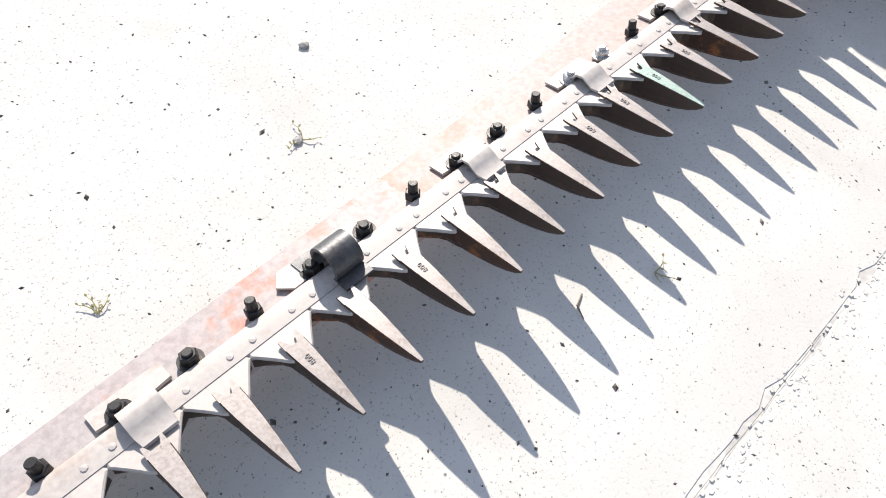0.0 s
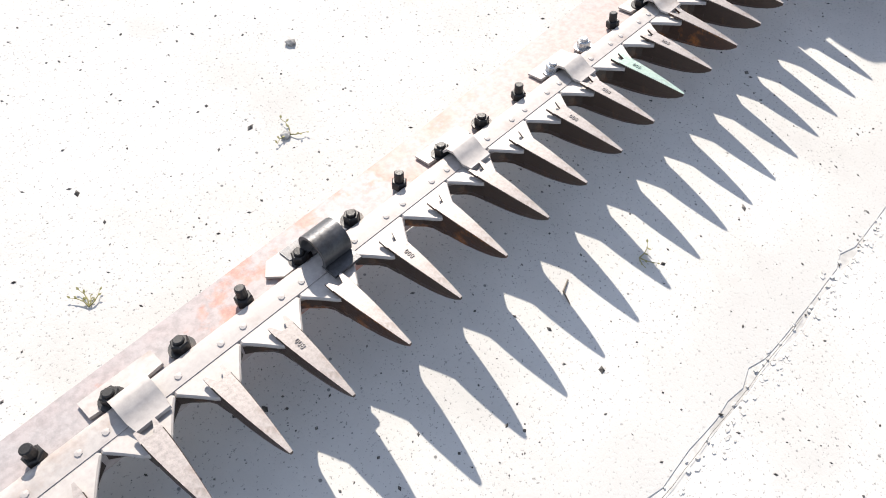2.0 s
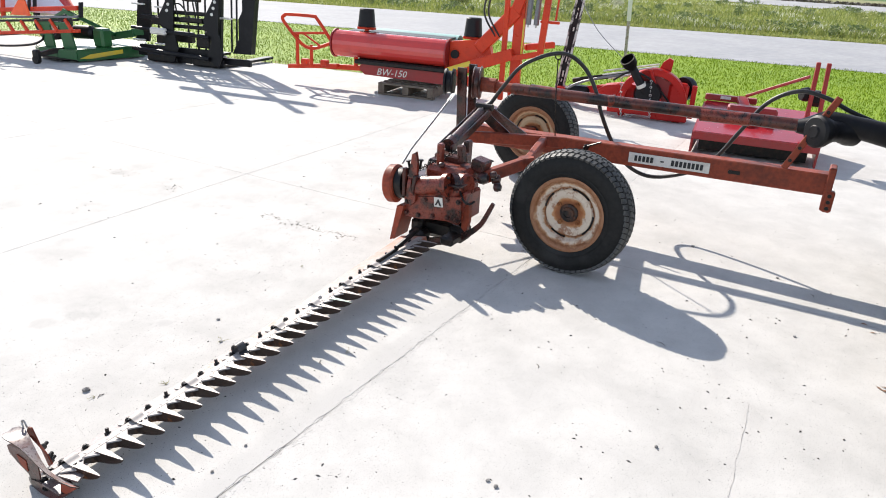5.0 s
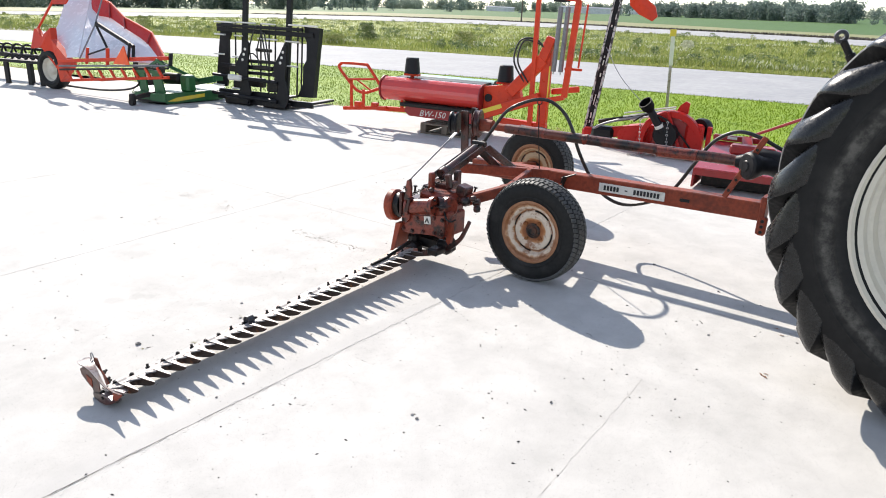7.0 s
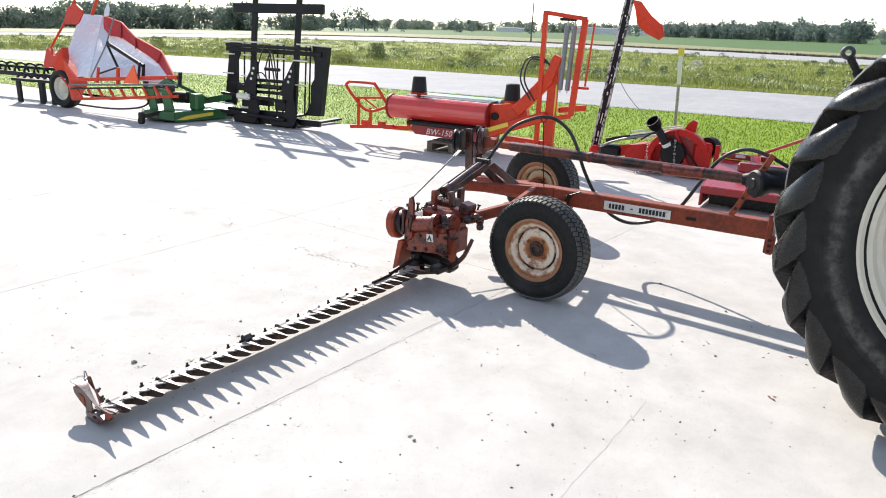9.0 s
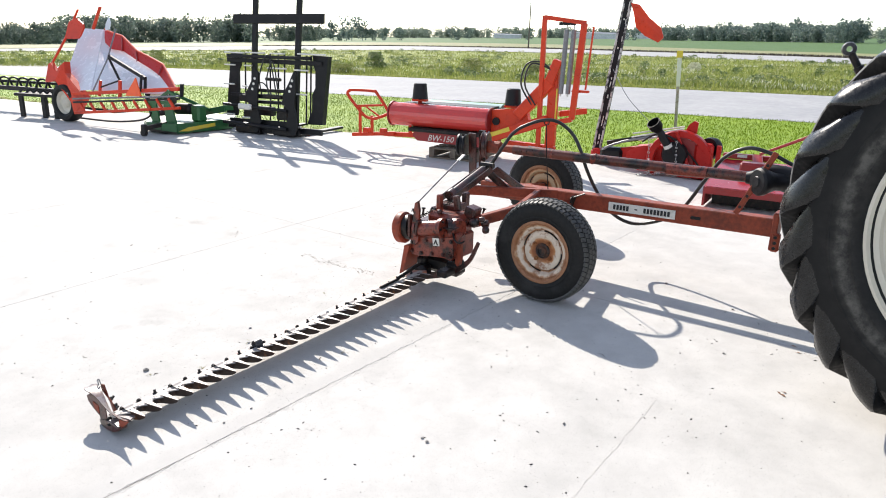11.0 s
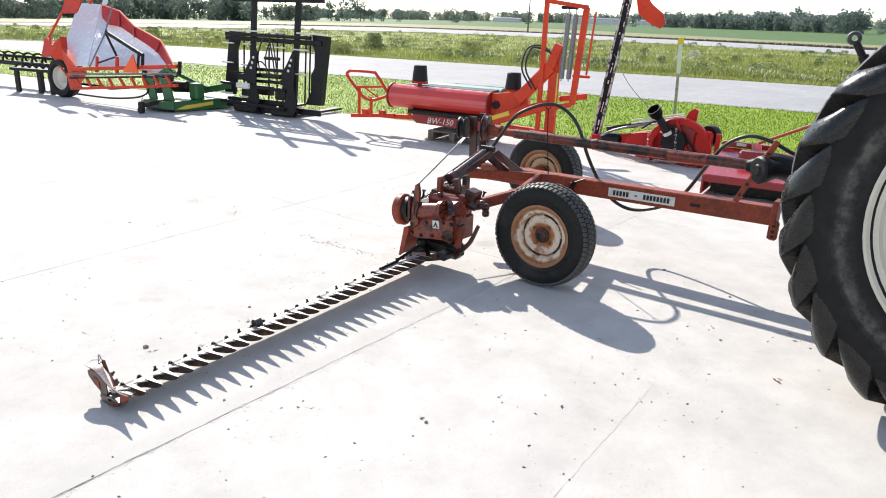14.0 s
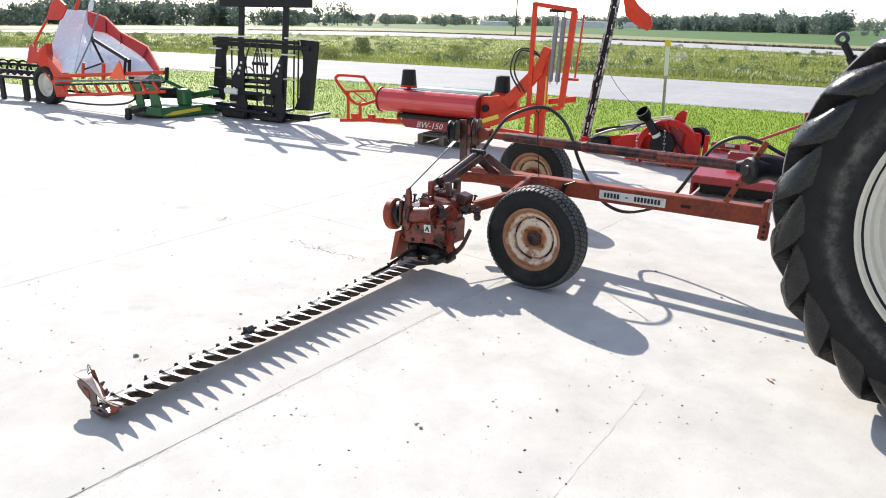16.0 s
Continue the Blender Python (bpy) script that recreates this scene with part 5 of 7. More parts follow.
loft(bm, [[(x0, y, z), (x1, y, z), (x1, y, z + h), (x0, y, z + h)] for y, x0, x1, z, h in ((0.035, -0.086, -0.066, 0.046, 0.007), (0.065, -0.094, -0.045, 0.026, 0.020), (0.10, -0.095, -0.035, 0.012, 0.034), (0.15, -0.092, -0.030, 0.004, 0.040), (0.20, -0.088, -0.040, 0.004, 0.026), (0.225, -0.080, -0.050, 0.010, 0.010))])
part("shoe_sole", bm, "red_oily", shoe, "worn oily sole")
bm = B()
loft(bm, [[(-0.098, y, z), (-0.052, y, z), (-0.052, y, z + 0.005), (-0.098, y, z + 0.005)] for y, z in ((0.050, 0.048), (0.080, 0.050), (0.125, 0.050))])
part("shoe_plate", bm, "divider", shoe, "pale bolted shoe plate")
bm = B()
plate(bm, [(-0.030, 0.288, 0.120), (-0.030, 0.276, 0.146), (-0.026, 0.266, 0.144), (-0.026, 0.240, 0.095), (-0.024, 0.215, 0.030), (-0.026, 0.180, 0.025), (-0.030, 0.200, 0.075), (-0.031, 0.255, 0.110)], (0.005, 0, 0))
part("shoe_bracket", bm, "red_old", shoe, "salmon red upright bracket")
bm = B()
tube(bm, spline([(-0.034, 0.290, 0.134), (-0.031, 0.300, 0.156), (-0.028, 0.294, 0.160), (-0.027, 0.284, 0.140)], 4), 0.0028, 6)
part("spring_hook", bm, "steel", shoe)
for y, z in ((0.240, 0.078), (0.222, 0.048), (0.212, 0.040)):
    o = new("shoe_bolt", BM_[1])
    o.parent = shoe
    o.matrix_local = pose(-0.020, y, z, 0, 80, 20)
for x, y, z in ((-0.078, 0.143, 0.046), (-0.048, 0.160, 0.046), (-0.088, 0.118, 0.036)):
    o = new("shoe_bolt", BM_[0])
    o.parent = shoe
    o.matrix_local = pose(x, y, z, 0, 0, 10)
bm = B()
plate(bm, [(-0.066, 0.125, 0.062), (-0.012, 0.130, 0.064), (-0.010, 0.045, 0.070), (-0.050, 0.030, 0.068)], (0, 0, 0.006))
part("ledger_plate", bm, "divider", shoe)


# ---- things parked along the yard edge ----
ROW = math.degrees(math.atan2(-0.985, 0.175))


def parked(u, c, turn=0.0):
    """Pose of a thing in the parked row: u along it, c across it."""
    return pose(0.175 * u + 0.985 * c, -0.985 * u + 0.175 * c, 0, 0, 0, ROW + turn)


# bale wrapper
wrapper = thing("bale_wrapper", parked(-2.0, 6.85), "orange-red round bale wrapper with a long red roller", "farm machine")
X = lambda u: u + 2.0
bm = B()
lathe(bm, [(0, 0.0), (0.150, 0.0), (0.158, 0.012), (0.158, 1.46), (0.150, 1.472), (0, 1.472)], (X(-2.76), 0.0, 0.555), (1, 0, 0), 22)
part("roller", bm, "roller_red", wrapper, "glossy red ribbed roller", smooth=True, auto=15)
for u in (-2.775, -1.295):
    bm = B()
    lathe(bm, [(0, 0.0), (0.172, 0.0), (0.172, 0.018), (0, 0.018)], (X(u), 0, 0.555), (1, 0, 0), 28)
    part("roller_end", bm, "dark_red", wrapper)
bm = B()
lathe(bm, [(0.145, 0.0), (0.145, 1.40)], (X(-2.72), 0.52, 0.585), (1, 0, 0), 18)
part("roller", bm, "teal", wrapper, "rear roller covered with pale teal sheet", smooth=True, auto=25)
bm = B()
box(bm, (X(-2.0), 0.26, 0.70), (1.30, 0.34, 0.02))
part("belt_deck", bm, "black", wrapper)
for u in (-2.43, -1.05):
    bm = B()
    lathe(bm, [(0, 0.0), (0.112, 0.0), (0.108, 0.02), (0.090, 0.20), (0.080, 0.21), (0, 0.21)], (X(u), 0.16, 0.765), (0, 0, 1), 24)
    part("guide_cone", bm, "black", wrapper, "black plastic guide cone", smooth=True, auto=30)
    bm = B()
    box(bm, (X(u), 0.16, 0.745), (0.22, 0.10, 0.03), bev=0.006)
    tube(bm, [(X(u), 0.16, 0.70), (X(u), 0.16, 0.78)], 0.03, 10)
    part("cone_bracket", bm, "orange", wrapper)
# under box with its name
bm = B()
plate(bm, [(X(-2.38), -0.10, 0.36), (X(-1.15), -0.10, 0.36), (X(-1.15), -0.10, 0.20), (X(-2.33), -0.10, 0.22), (X(-2.40), -0.10, 0.28)], (0, 0.16, 0))
nb = part("under_frame", bm, "dark_red", wrapper, "dark red cross frame with white model lettering")
t = letters("BW-150", 0.115, 0.002)
bmesh.ops.transform(t, matrix=Matrix.Translation((X(-2.17), -0.1025, 0.235)) @ Matrix.Rotation(radians(90), 4, "X") @ Matrix.Shear("XZ", 4, (0.0, 0.0)) @ Matrix(((1, 0.28, 0, 0), (0, 1, 0, 0), (0, 0, 1, 0), (0, 0, 0, 1))), verts=t.verts)
part("lettering", t, "label", nb, "white model lettering")
bm = B()
box(bm, (X(-1.85), 0.30, 0.37), (1.2, 0.9, 0.05), bev=0.01)
box(bm, (X(-1.85), -0.06, 0.385), (1.15, 0.10, 0.03))
part("turntable", bm, "oil", wrapper)
# end plate and boom on the mast side
bm = B()
plate(bm, [(X(-1.27), -0.02, 0.70), (X(-0.80), -0.02, 0.76), (X(-0.75), -0.02, 0.55), (X(-1.0), -0.02, 0.40), (X(-1.27), -0.02, 0.42)], (0, 0.10, 0))
part("end_plate", bm, "orange", wrapper)
bm = B()
lathe(bm, [(0, -0.03), (0.05, -0.03), (0.05, 0.0), (0, 0.0)], (X(-1.20), -0.02, 0.56), (0, 1, 0), 16)
part("shaft_end", bm, "black", wrapper)
bm = B()
beam(bm, (X(-1.30), -0.06, 0.33), (X(-0.50), -0.06, 0.63), 0.10, 0.13, 0.01)
part("boom", bm, "orange", wrapper)
bm = B()
beam(bm, (X(-1.25), -0.115, 0.385), (X(-0.98), -0.115, 0.485), 0.004, 0.055)
part("decal", bm, "yellow", wrapper)
bm = B()
beam(bm, (X(-0.92), 0.0, 0.64), (X(-0.50), 0.0, 1.10), 0.12, 0.15, 0.01)
beam(bm, (X(-0.52), 0.0, 1.08), (X(-0.42), 0.0, 1.36), 0.11, 0.12, 0.01)
part("lift_arm", bm, "orange", wrapper, "angled orange-red lift arm")
bm = B()
beam(bm, (X(-0.60), -0.06, 0.10), (X(-0.615), -0.06, 1.88), 0.055, 0.055, 0.006)
part("upright", bm, "orange", wrapper)
bm = B()
beam(bm, (X(-0.47), 0.03, 0.02), (X(-0.47), 0.03, 1.30), 0.12, 0.10, 0.008)
part("post", bm, "orange", wrapper)
bm = B()
beam(bm, (X(-0.41), -0.025, 0.62), (X(-0.41), -0.025, 1.02), 0.02, 0.01)
part("decal", bm, "yellow", wrapper)
bm = B()
beam(bm, (X(-0.615), -0.06, 1.86), (X(-0.10), -0.06, 1.80), 0.05, 0.05, 0.006)
part("top_rail", bm, "orange", wrapper)
bm = B()
beam(bm, (X(-0.12), -0.06, 1.80), (X(-0.185), -0.06, 0.66), 0.07, 0.06, 0.006)
part("upright", bm, "orange", wrapper)
bm = B()
beam(bm, (X(-0.185), -0.06, 0.66), (X(-0.50), -0.06, 0.58), 0.07, 0.06, 0.006)
part("lower_rail", bm, "orange", wrapper)
bm = B()
beam(bm, (X(-0.02), 0.0, 1.76), (X(-0.06), 0.0, 1.02), 0.02, 0.03)
box(bm, (X(-0.12), 0.0, 1.00), (0.22, 0.04, 0.03), bev=0.008)
part("film_bracket", bm, "orange", wrapper)
for u in (-0.36, -0.27):
    bm = B()
    tube(bm, [(X(u) + 0.02, -0.03, 1.72), (X(u), -0.03, 0.96)], 0.030, 14)
    part("film_roller", bm, "grey", wrapper, "grey steel film roller", smooth=True, auto=40)
    bm = B()
    tube(bm, [(X(u) + 0.022, -0.03, 1.80), (X(u) - 0.002, -0.03, 0.93)], 0.010, 8)
    part("roller_shaft", bm, "zinc", wrapper)
bm = B()
box(bm, (X(-0.33), -0.05, 1.79), (0.20, 0.06, 0.035), bev=0.006)
part("roller_mount", bm, "black", wrapper)
for k in range(2):
    bm = B()
    d = 0.05 * k
    tube(bm, spline([(X(-0.72) + d, -0.05, 0.80), (X(-0.86) + d, -0.10, 1.05), (X(-0.80) + d, -0.10, 1.30), (X(-0.62) + d, -0.06, 1.33 - d), (X(-0.48), -0.04, 1.22)], 6), 0.011, 8)
    part("hose", bm, "hose", wrapper, smooth=True)
bm = B()
beam(bm, (X(-1.05), 0.02, 0.26), (X(-0.40), 0.02, 0.24), 0.10, 0.12, 0.01)
part("base_beam", bm, "orange", wrapper)
bm = B()
beam(bm, (X(-0.10), 0.30, 0.74), (X(-0.40), 0.10, 0.70), 0.07, 0.07, 0.01)
part("cross_arm", bm, "orange", wrapper)
# loading hoop at the outer end
bm = B()
hoop = spline([(X(u), -0.05, z) for u, z in ((-3.25, 0.52), (-3.48, 0.76), (-3.46, 0.83), (-3.38, 0.845), (-3.07, 0.845), (-3.0, 0.81), (-2.80, 0.56))], 6)
tube(bm, hoop, 0.022, 8)
tube(bm, spline([(X(-3.25), -0.05, 0.52), (X(-3.16), -0.05, 0.47), (X(-3.02), -0.05, 0.47), (X(-2.78), -0.05, 0.56)], 5), 0.022, 8)
part("loading_hoop", bm, "orange", wrapper, "bent tubular orange-red loading hoop", smooth=True)
bm = B()
beam(bm, (X(-3.36), -0.05, 0.62), (X(-2.90), -0.05, 0.66), 0.03, 0.03)
beam(bm, (X(-3.22), -0.05, 0.64), (X(-2.95), -0.05, 0.49), 0.02, 0.02)
part("hoop_brace", bm, "orange", wrapper)
bm = B()
for u in (-3.30, -3.10):
    beam(bm, (X(u), -0.03, 0.24), (X(u), -0.03, 0.62 if u < -3.2 else 0.50), 0.035, 0.035)
part("hoop_post", bm, "orange", wrapper)
bm = B()
beam(bm, (X(-3.46), 0.02, 0.20), (X(-2.75), 0.02, 0.27), 0.06, 0.05)
beam(bm, (X(-2.95), 0.10, 0.24), (X(-2.25), 0.04, 0.28), 0.07, 0.06)
beam(bm, (X(-2.52), 0.05, 0.25), (X(-2.52), 0.05, 0.44), 0.04, 0.04)
box(bm, (X(-3.22), 0.02, 0.28), (0.09, 0.09, 0.07), bev=0.01)
box(bm, (X(-2.94), 0.02, 0.29), (0.09, 0.09, 0.07), bev=0.01)
part("outrigger", bm, "orange", wrapper)
# pallet below it
pallet = thing("pallet", parked(-1.78, 6.95), "dark weathered wooden pallet under the wrapper", "pallet")
for k in range(5):
    bm = B()
    box(bm, (0, -0.16 + 0.15 * k, 0.135), (0.72, 0.10, 0.022), bev=0.003)
    part("board", bm, "wood", pallet)
for u in (-0.32, 0.0, 0.32):
    bm = B()
    box(bm, (u, 0.14, 0.075), (0.08, 0.70, 0.10), bev=0.004)
    part("stringer", bm, "wood", pallet)
bm = B()
box(bm, (0, -0.16, 0.012), (0.72, 0.10, 0.02), bev=0.003)
part("board", bm, "wood", pallet)

# pallet fork carriage of a loader, with its load guard
rack = thing("pallet_fork", Matrix.Translation((0.14, 0.15, 0.0)) @ parked(-5.1, 7.12, 0.0) @ Matrix.Scale(1.02, 4) @ Matrix.Rotation(radians(-3.0), 4, "X"), "black steel loader pallet fork with tall load guard", "fork carriage")
X = lambda u: u + 5.1
for u in (-5.50, -4.66):
    bm = B()
    beam(bm, (X(u) - 0.06, 0.02, 0.10), (X(u) + 0.010, 0.055, 2.30), 0.085, 0.06, 0.006)
    part("guard_upright", bm, "black", rack)
bm = B()
beam(bm, (X(-5.92), 0.03, 1.755), (X(-4.20), 0.03, 1.78), 0.06, 0.145, 0.006)
part("guard_rail", bm, "black", rack)
# side sheets of the carriage
bm = B()
plate(bm, [(X(u), 0.02, z) for u, z in ((-6.0, 1.23), (-5.77, 1.23), (-5.80, 1.05), (-5.84, 0.98), (-5.84, 0.55), (-5.89, 0.25), (-6.12, 0.24))], (0, 0.03, 0))
part("side_sheet", bm, "black", rack)
bm = B()
plate(bm, [(X(u), 0.0, z) for u, z in ((-4.38, 1.25), (-4.10, 1.24), (-4.20, 0.22), (-4.49, 0.21), (-4.39, 0.41), (-4.39, 0.66), (-4.33, 0.77), (-4.33, 1.02), (-4.36, 1.09))], (0, 0.10, 0))
part("side_sheet", bm, "black", rack)
for z, a, c, w in ((0.585, -5.92, -4.80, 0.065), (0.175, -5.97, -4.72, 0.085), (0.50, -5.60, -4.75, 0.05), (0.68, -5.55, -4.85, 0.05), (1.19, -6.0, -4.36, 0.05), (0.055, -5.80, -4.58, 0.09)):
    bm = B()
    beam(bm, (X(a), -0.06, z), (X(c), -0.06, z + 0.01), 0.06, w, 0.008)
    part("cross_member", bm, "black", rack)
for z, h in ((1.13, 0.07), (0.10, 0.09)):
    bm = B()
    beam(bm, (X(-6.05), 0.0, z), (X(-4.20), 0.0, z), 0.05, h, 0.006)
    part("carriage_rail", bm, "black", rack)
# short pale strips along the carriage members
for a, c, z in ((-6.06, -5.66, 1.24), (-5.62, -5.26, 1.25), (-5.14, -4.88, 1.25), (-4.62, -4.12, 1.26), (-6.06, -5.86, 1.05), (-5.66, -5.52, 1.05), (-5.20, -4.84, 1.03), (-4.68, -4.42, 1.02), (-6.08, -5.88, 0.75), (-5.70, -5.44, 0.73), (-5.24, -4.92, 0.70), (-4.70, -4.46, 0.66), (-6.10, -5.90, 0.27), (-5.72, -5.54, 0.24), (-4.80, -4.56, 0.16)):
    bm = B()
    beam(bm, (X(a), -0.05, z), (X(c), -0.05, z), 0.05, 0.022)
    part("worn_edge", bm, "label", rack)
for u in (-5.72, -5.22, -5.06, -4.94, -4.52, -4.44):
    bm = B()
    tube(bm, [(X(u), 0.03, 0.22), (X(u) + 0.01, 0.03, 1.24)], 0.013, 8)
    part("rod", bm, "black", rack)
for u in (-5.44, -4.72):
    bm = B()
    plate(bm, [(X(u) + 0.12, -0.18, 1.00), (X(u) + 0.16, -0.18, 0.95), (X(u) + 0.13, -0.18, 0.45), (X(u) + 0.20, -0.18, 0.20), (X(u) + 0.12, -0.18, 0.02), (X(u) - 0.06, -0.18, 0.12), (X(u) + 0.02, -0.18, 0.35), (X(u) - 0.06, -0.18, 0.50), (X(u) - 0.10, -0.18, 0.62), (X(u) + 0.04, -0.18, 0.85)], (0, 0.03, 0))
    pl_ = part("hook_plate", bm, "black", rack, "cut-out black quick attach plate")
    for k, (du, z) in enumerate(((0.075, 0.70), (0.10, 0.78), (0.125, 0.86))):
        bm = B()
        lathe(bm, [(0, 0.0), (0.022, 0.0), (0.022, 0.004), (0, 0.004)], (X(u) + du - 0.03, -0.184, z), (0, -1, 0), 10)
        part("hole", bm, "label", pl_)
for z, w in ((0.44, 0.045), (0.16, 0.06)):
    bm = B()
    tube(bm, [(X(-5.98), -0.20, z), (X(-4.72), -0.20, z - 0.04)], w / 2, 10)
    part("cross_tube", bm, "black", rack)
bm = B()
box(bm, (X(-5.52), -0.22, 0.42), (0.26, 0.07, 0.09), bev=0.02)
part("locking_handle", bm, "label", rack, "pale worn locking handle")
bm = B()
box(bm, (X(-5.55), -0.10, 0.55), (0.30, 0.10, 0.10), bev=0.01)
box(bm, (X(-5.05), -0.10, 0.60), (0.35, 0.08, 0.06), bev=0.01)
box(bm, (X(-4.78), -0.10, 0.52), (0.16, 0.10, 0.08), bev=0.01)
part("valve_block", bm, "oil", rack)
# plain black blocks added to fill the dark middle of the carriage
for c, sz in (((X(-5.30), 0.02, 0.36), (0.34, 0.10, 0.14)), ((X(-4.95), 0.02, 0.33), (0.22, 0.10, 0.18)), ((X(-5.62), 0.0, 0.30), (0.20, 0.08, 0.12)), ((X(-5.10), -0.04, 0.86), (0.30, 0.06, 0.05)), ((X(-4.80), -0.02, 0.42), (0.20, 0.08, 0.10))):
    bm = B()
    box(bm, c, sz, bev=0.015)
    part("shift_cylinder", bm, "oil", rack)
for k, (a, c, zt) in enumerate(((-5.30, -5.02, 1.22), (-5.16, -4.98, 1.12), (-5.45, -5.10, 0.80))):
    bm = B()
    tube(bm, spline([(X(a), -0.08, 0.62), (X(a) - 0.02, -0.10, (zt + 0.62) / 2), (X((a + c) / 2), -0.08, zt), (X(c), -0.06, 0.60)], 6), 0.011, 7)
    part("hose", bm, "hose", rack, smooth=True)
bm = B()
box(bm, (X(-5.55), -0.05, 0.06), (0.50, 0.20, 0.11), bev=0.02)
box(bm, (X(-4.85), -0.05, 0.06), (0.40, 0.20, 0.11), bev=0.02)
part("skid", bm, "oil", rack)
for u in (-5.40, -4.66):
    bm = B()
    beam(bm, (X(u), 0.0, 0.03), (X(u) + 0.10, 1.05, 0.02), 0.12, 0.035, 0.005)
    part("fork_tine", bm, "oil", rack, "flat steel fork tine on the concrete").matrix_local = Matrix.Rotation(radians(5.0), 4, "X")

# green rotary cutter
cutter = thing("rotary_cutter", parked(-6.6, 6.8), "green rotary cutter with yellow stripe decals", "mower")
XY = lambda u, c: (u + 6.6, c - 6.8)
deck = [XY(*p) for p in ((-7.12, 6.36), (-6.95, 6.26), (-6.62, 6.24), (-6.42, 6.36), (-6.22, 7.40), (-6.55, 7.85), (-7.30, 7.80), (-7.45, 6.80))]
bm = B()
plate(bm, [(*p, 0.155) for p in deck], (0, 0, 0.02))
part("deck", bm, "green", cutter, "flat green mower deck")
bm = B()
ins = [(p[0] * 0.96, p[1] * 0.96) for p in deck]
plate(bm, [(*p, 0.035) for p in ins], (0, 0, 0.118))
part("deck_underside", bm, "oil", cutter)
for k, (za, zb) in enumerate(((0.07, 0.07), (0.075, 0.075), (0.07, 0.04), (0.02, 0.02), (0.03, 0.03))):
    p, q = deck[k], deck[k + 1]
    d = Vector((q[1] - p[1], p[0] - q[0], 0)).normalized() * 0.012
    bm = B()
    plate(bm, [(*p, za), (*q, zb), (*q, 0.158), (*p, 0.158)], d)
    sk = part("skirt", bm, "green", cutter)
    if k == 3:
        e = [Vector((*p, 0)).lerp(Vector((*q, 0)), f) + d * 1.4 for f in (0.02, 0.18, 0.66, 0.66, 0.18)]
        bm = B()
        plate(bm, [(v.x, v.y, z) for v, z in zip(e, (0.055, 0.045, 0.085, 0.14, 0.105))], d * 0.3)
        part("stripe", bm, "yellow", sk, "yellow stripe decal")
for pts in (((-7.11, 0.47), (-6.89, 0.50), (-6.83, 0.17), (-6.99, 0.17)), ((-6.71, 0.46), (-6.55, 0.47), (-6.47, 0.17), (-6.68, 0.17))):
    bm = B()
    plate(bm, [(*XY(u, 6.40), z) for u, z in pts], (0, 0.03, 0))
    part("hitch_plate", bm, "green", cutter)
for a, c, w, h in (((-7.10, 6.42, 0.47), (-6.56, 6.42, 0.49), 0.05, 0.05), ((-6.95, 6.45, 0.48), (-6.58, 6.43, 0.67), 0.03, 0.05), ((-6.62, 6.42, 0.67), (-6.60, 7.30, 0.29), 0.03, 0.05), ((-6.45, 6.42, 0.60), (-6.62, 6.42, 0.67), 0.04, 0.05), ((-7.01, 7.30, 0.20), (-6.27, 7.30, 0.35), 0.06, 0.10), ((-6.30, 7.30, 0.36), (-6.12, 7.34, 0.38), 0.05, 0.09)):
    bm = B()
    beam(bm, (*XY(a[0], a[1]), a[2]), (*XY(c[0], c[1]), c[2]), w, h)
    part("frame_arm", bm, "green", cutter)
bm = B()
lathe(bm, [(0, 0), (0.085, 0), (0.095, 0.04), (0.09, 0.28), (0.06, 0.32), (0, 0.32)], (*XY(-6.85, 6.80), 0.35), (1, 0.1, 0.03), 20)
part("driveline_shield", bm, "black", cutter, smooth=True, auto=35)
bm = B()
box(bm, (*XY(-6.42, 6.85), 0.30), (0.18, 0.20, 0.26), bev=0.03)
part("gearbox", bm, "green", cutter)
bm = B()
beam(bm, (*XY(-6.70, 6.00), 0.12), (*XY(-6.62, 6.34), 0.17), 0.07, 0.06)
box(bm, (*XY(-6.72, 5.99), 0.11), (0.10, 0.08, 0.14), bev=0.02)
part("jack_arm", bm, "oil", cutter)
bm = B()
lathe(bm, [(0, -0.03), (0.05, -0.03), (0.05, 0.03), (0, 0.03)], (*XY(-6.72, 5.98), 0.05), (0, 1, 0), 14)
part("jack_foot", bm, "oil", cutter, "black jack foot")

# red harvest header with white sheet trough
feeder = thing("harvest_header", parked(-7.8, 6.4, 0.0), "red trailed harvest header with a white sheet-metal trough", "farm machine")
X = lambda u: u + 7.8
slope = lambda z: 0.05 + 0.65 * (z - 0.55)
outer = [(-8.91, 1.49), (-8.80, 1.46), (-8.37, 1.39), (-7.84, 1.18), (-7.45, 1.09), (-7.08, 1.00), (-6.53, 0.67)]
inner = [(-8.82, 1.30), (-8.54, 1.19), (-8.23, 1.17), (-7.75, 1.03), (-7.37, 0.93), (-7.11, 0.85), (-6.71, 0.66)]
bm = B()
plate(bm, [(X(u), slope(z), z) for u, z in ((-9.56, 1.50), (-9.24, 1.50), (-8.69, 0.56), (-8.78, 0.54), (-9.30, 0.79), (-9.36, 0.91), (-9.35, 1.01))], (0, 0.03, 0))
part("chute", bm, "sheet", feeder, "glossy white sheet-metal chute")
bm = B()
plate(bm, [(X(u), slope(z) - 0.015, z) for u, z in ((-9.235, 1.50), (-8.94, 1.49), (-8.43, 0.58), (-8.685, 0.56))], (0, 0.03, 0))
part("chute_fold", bm, "sheet", feeder)


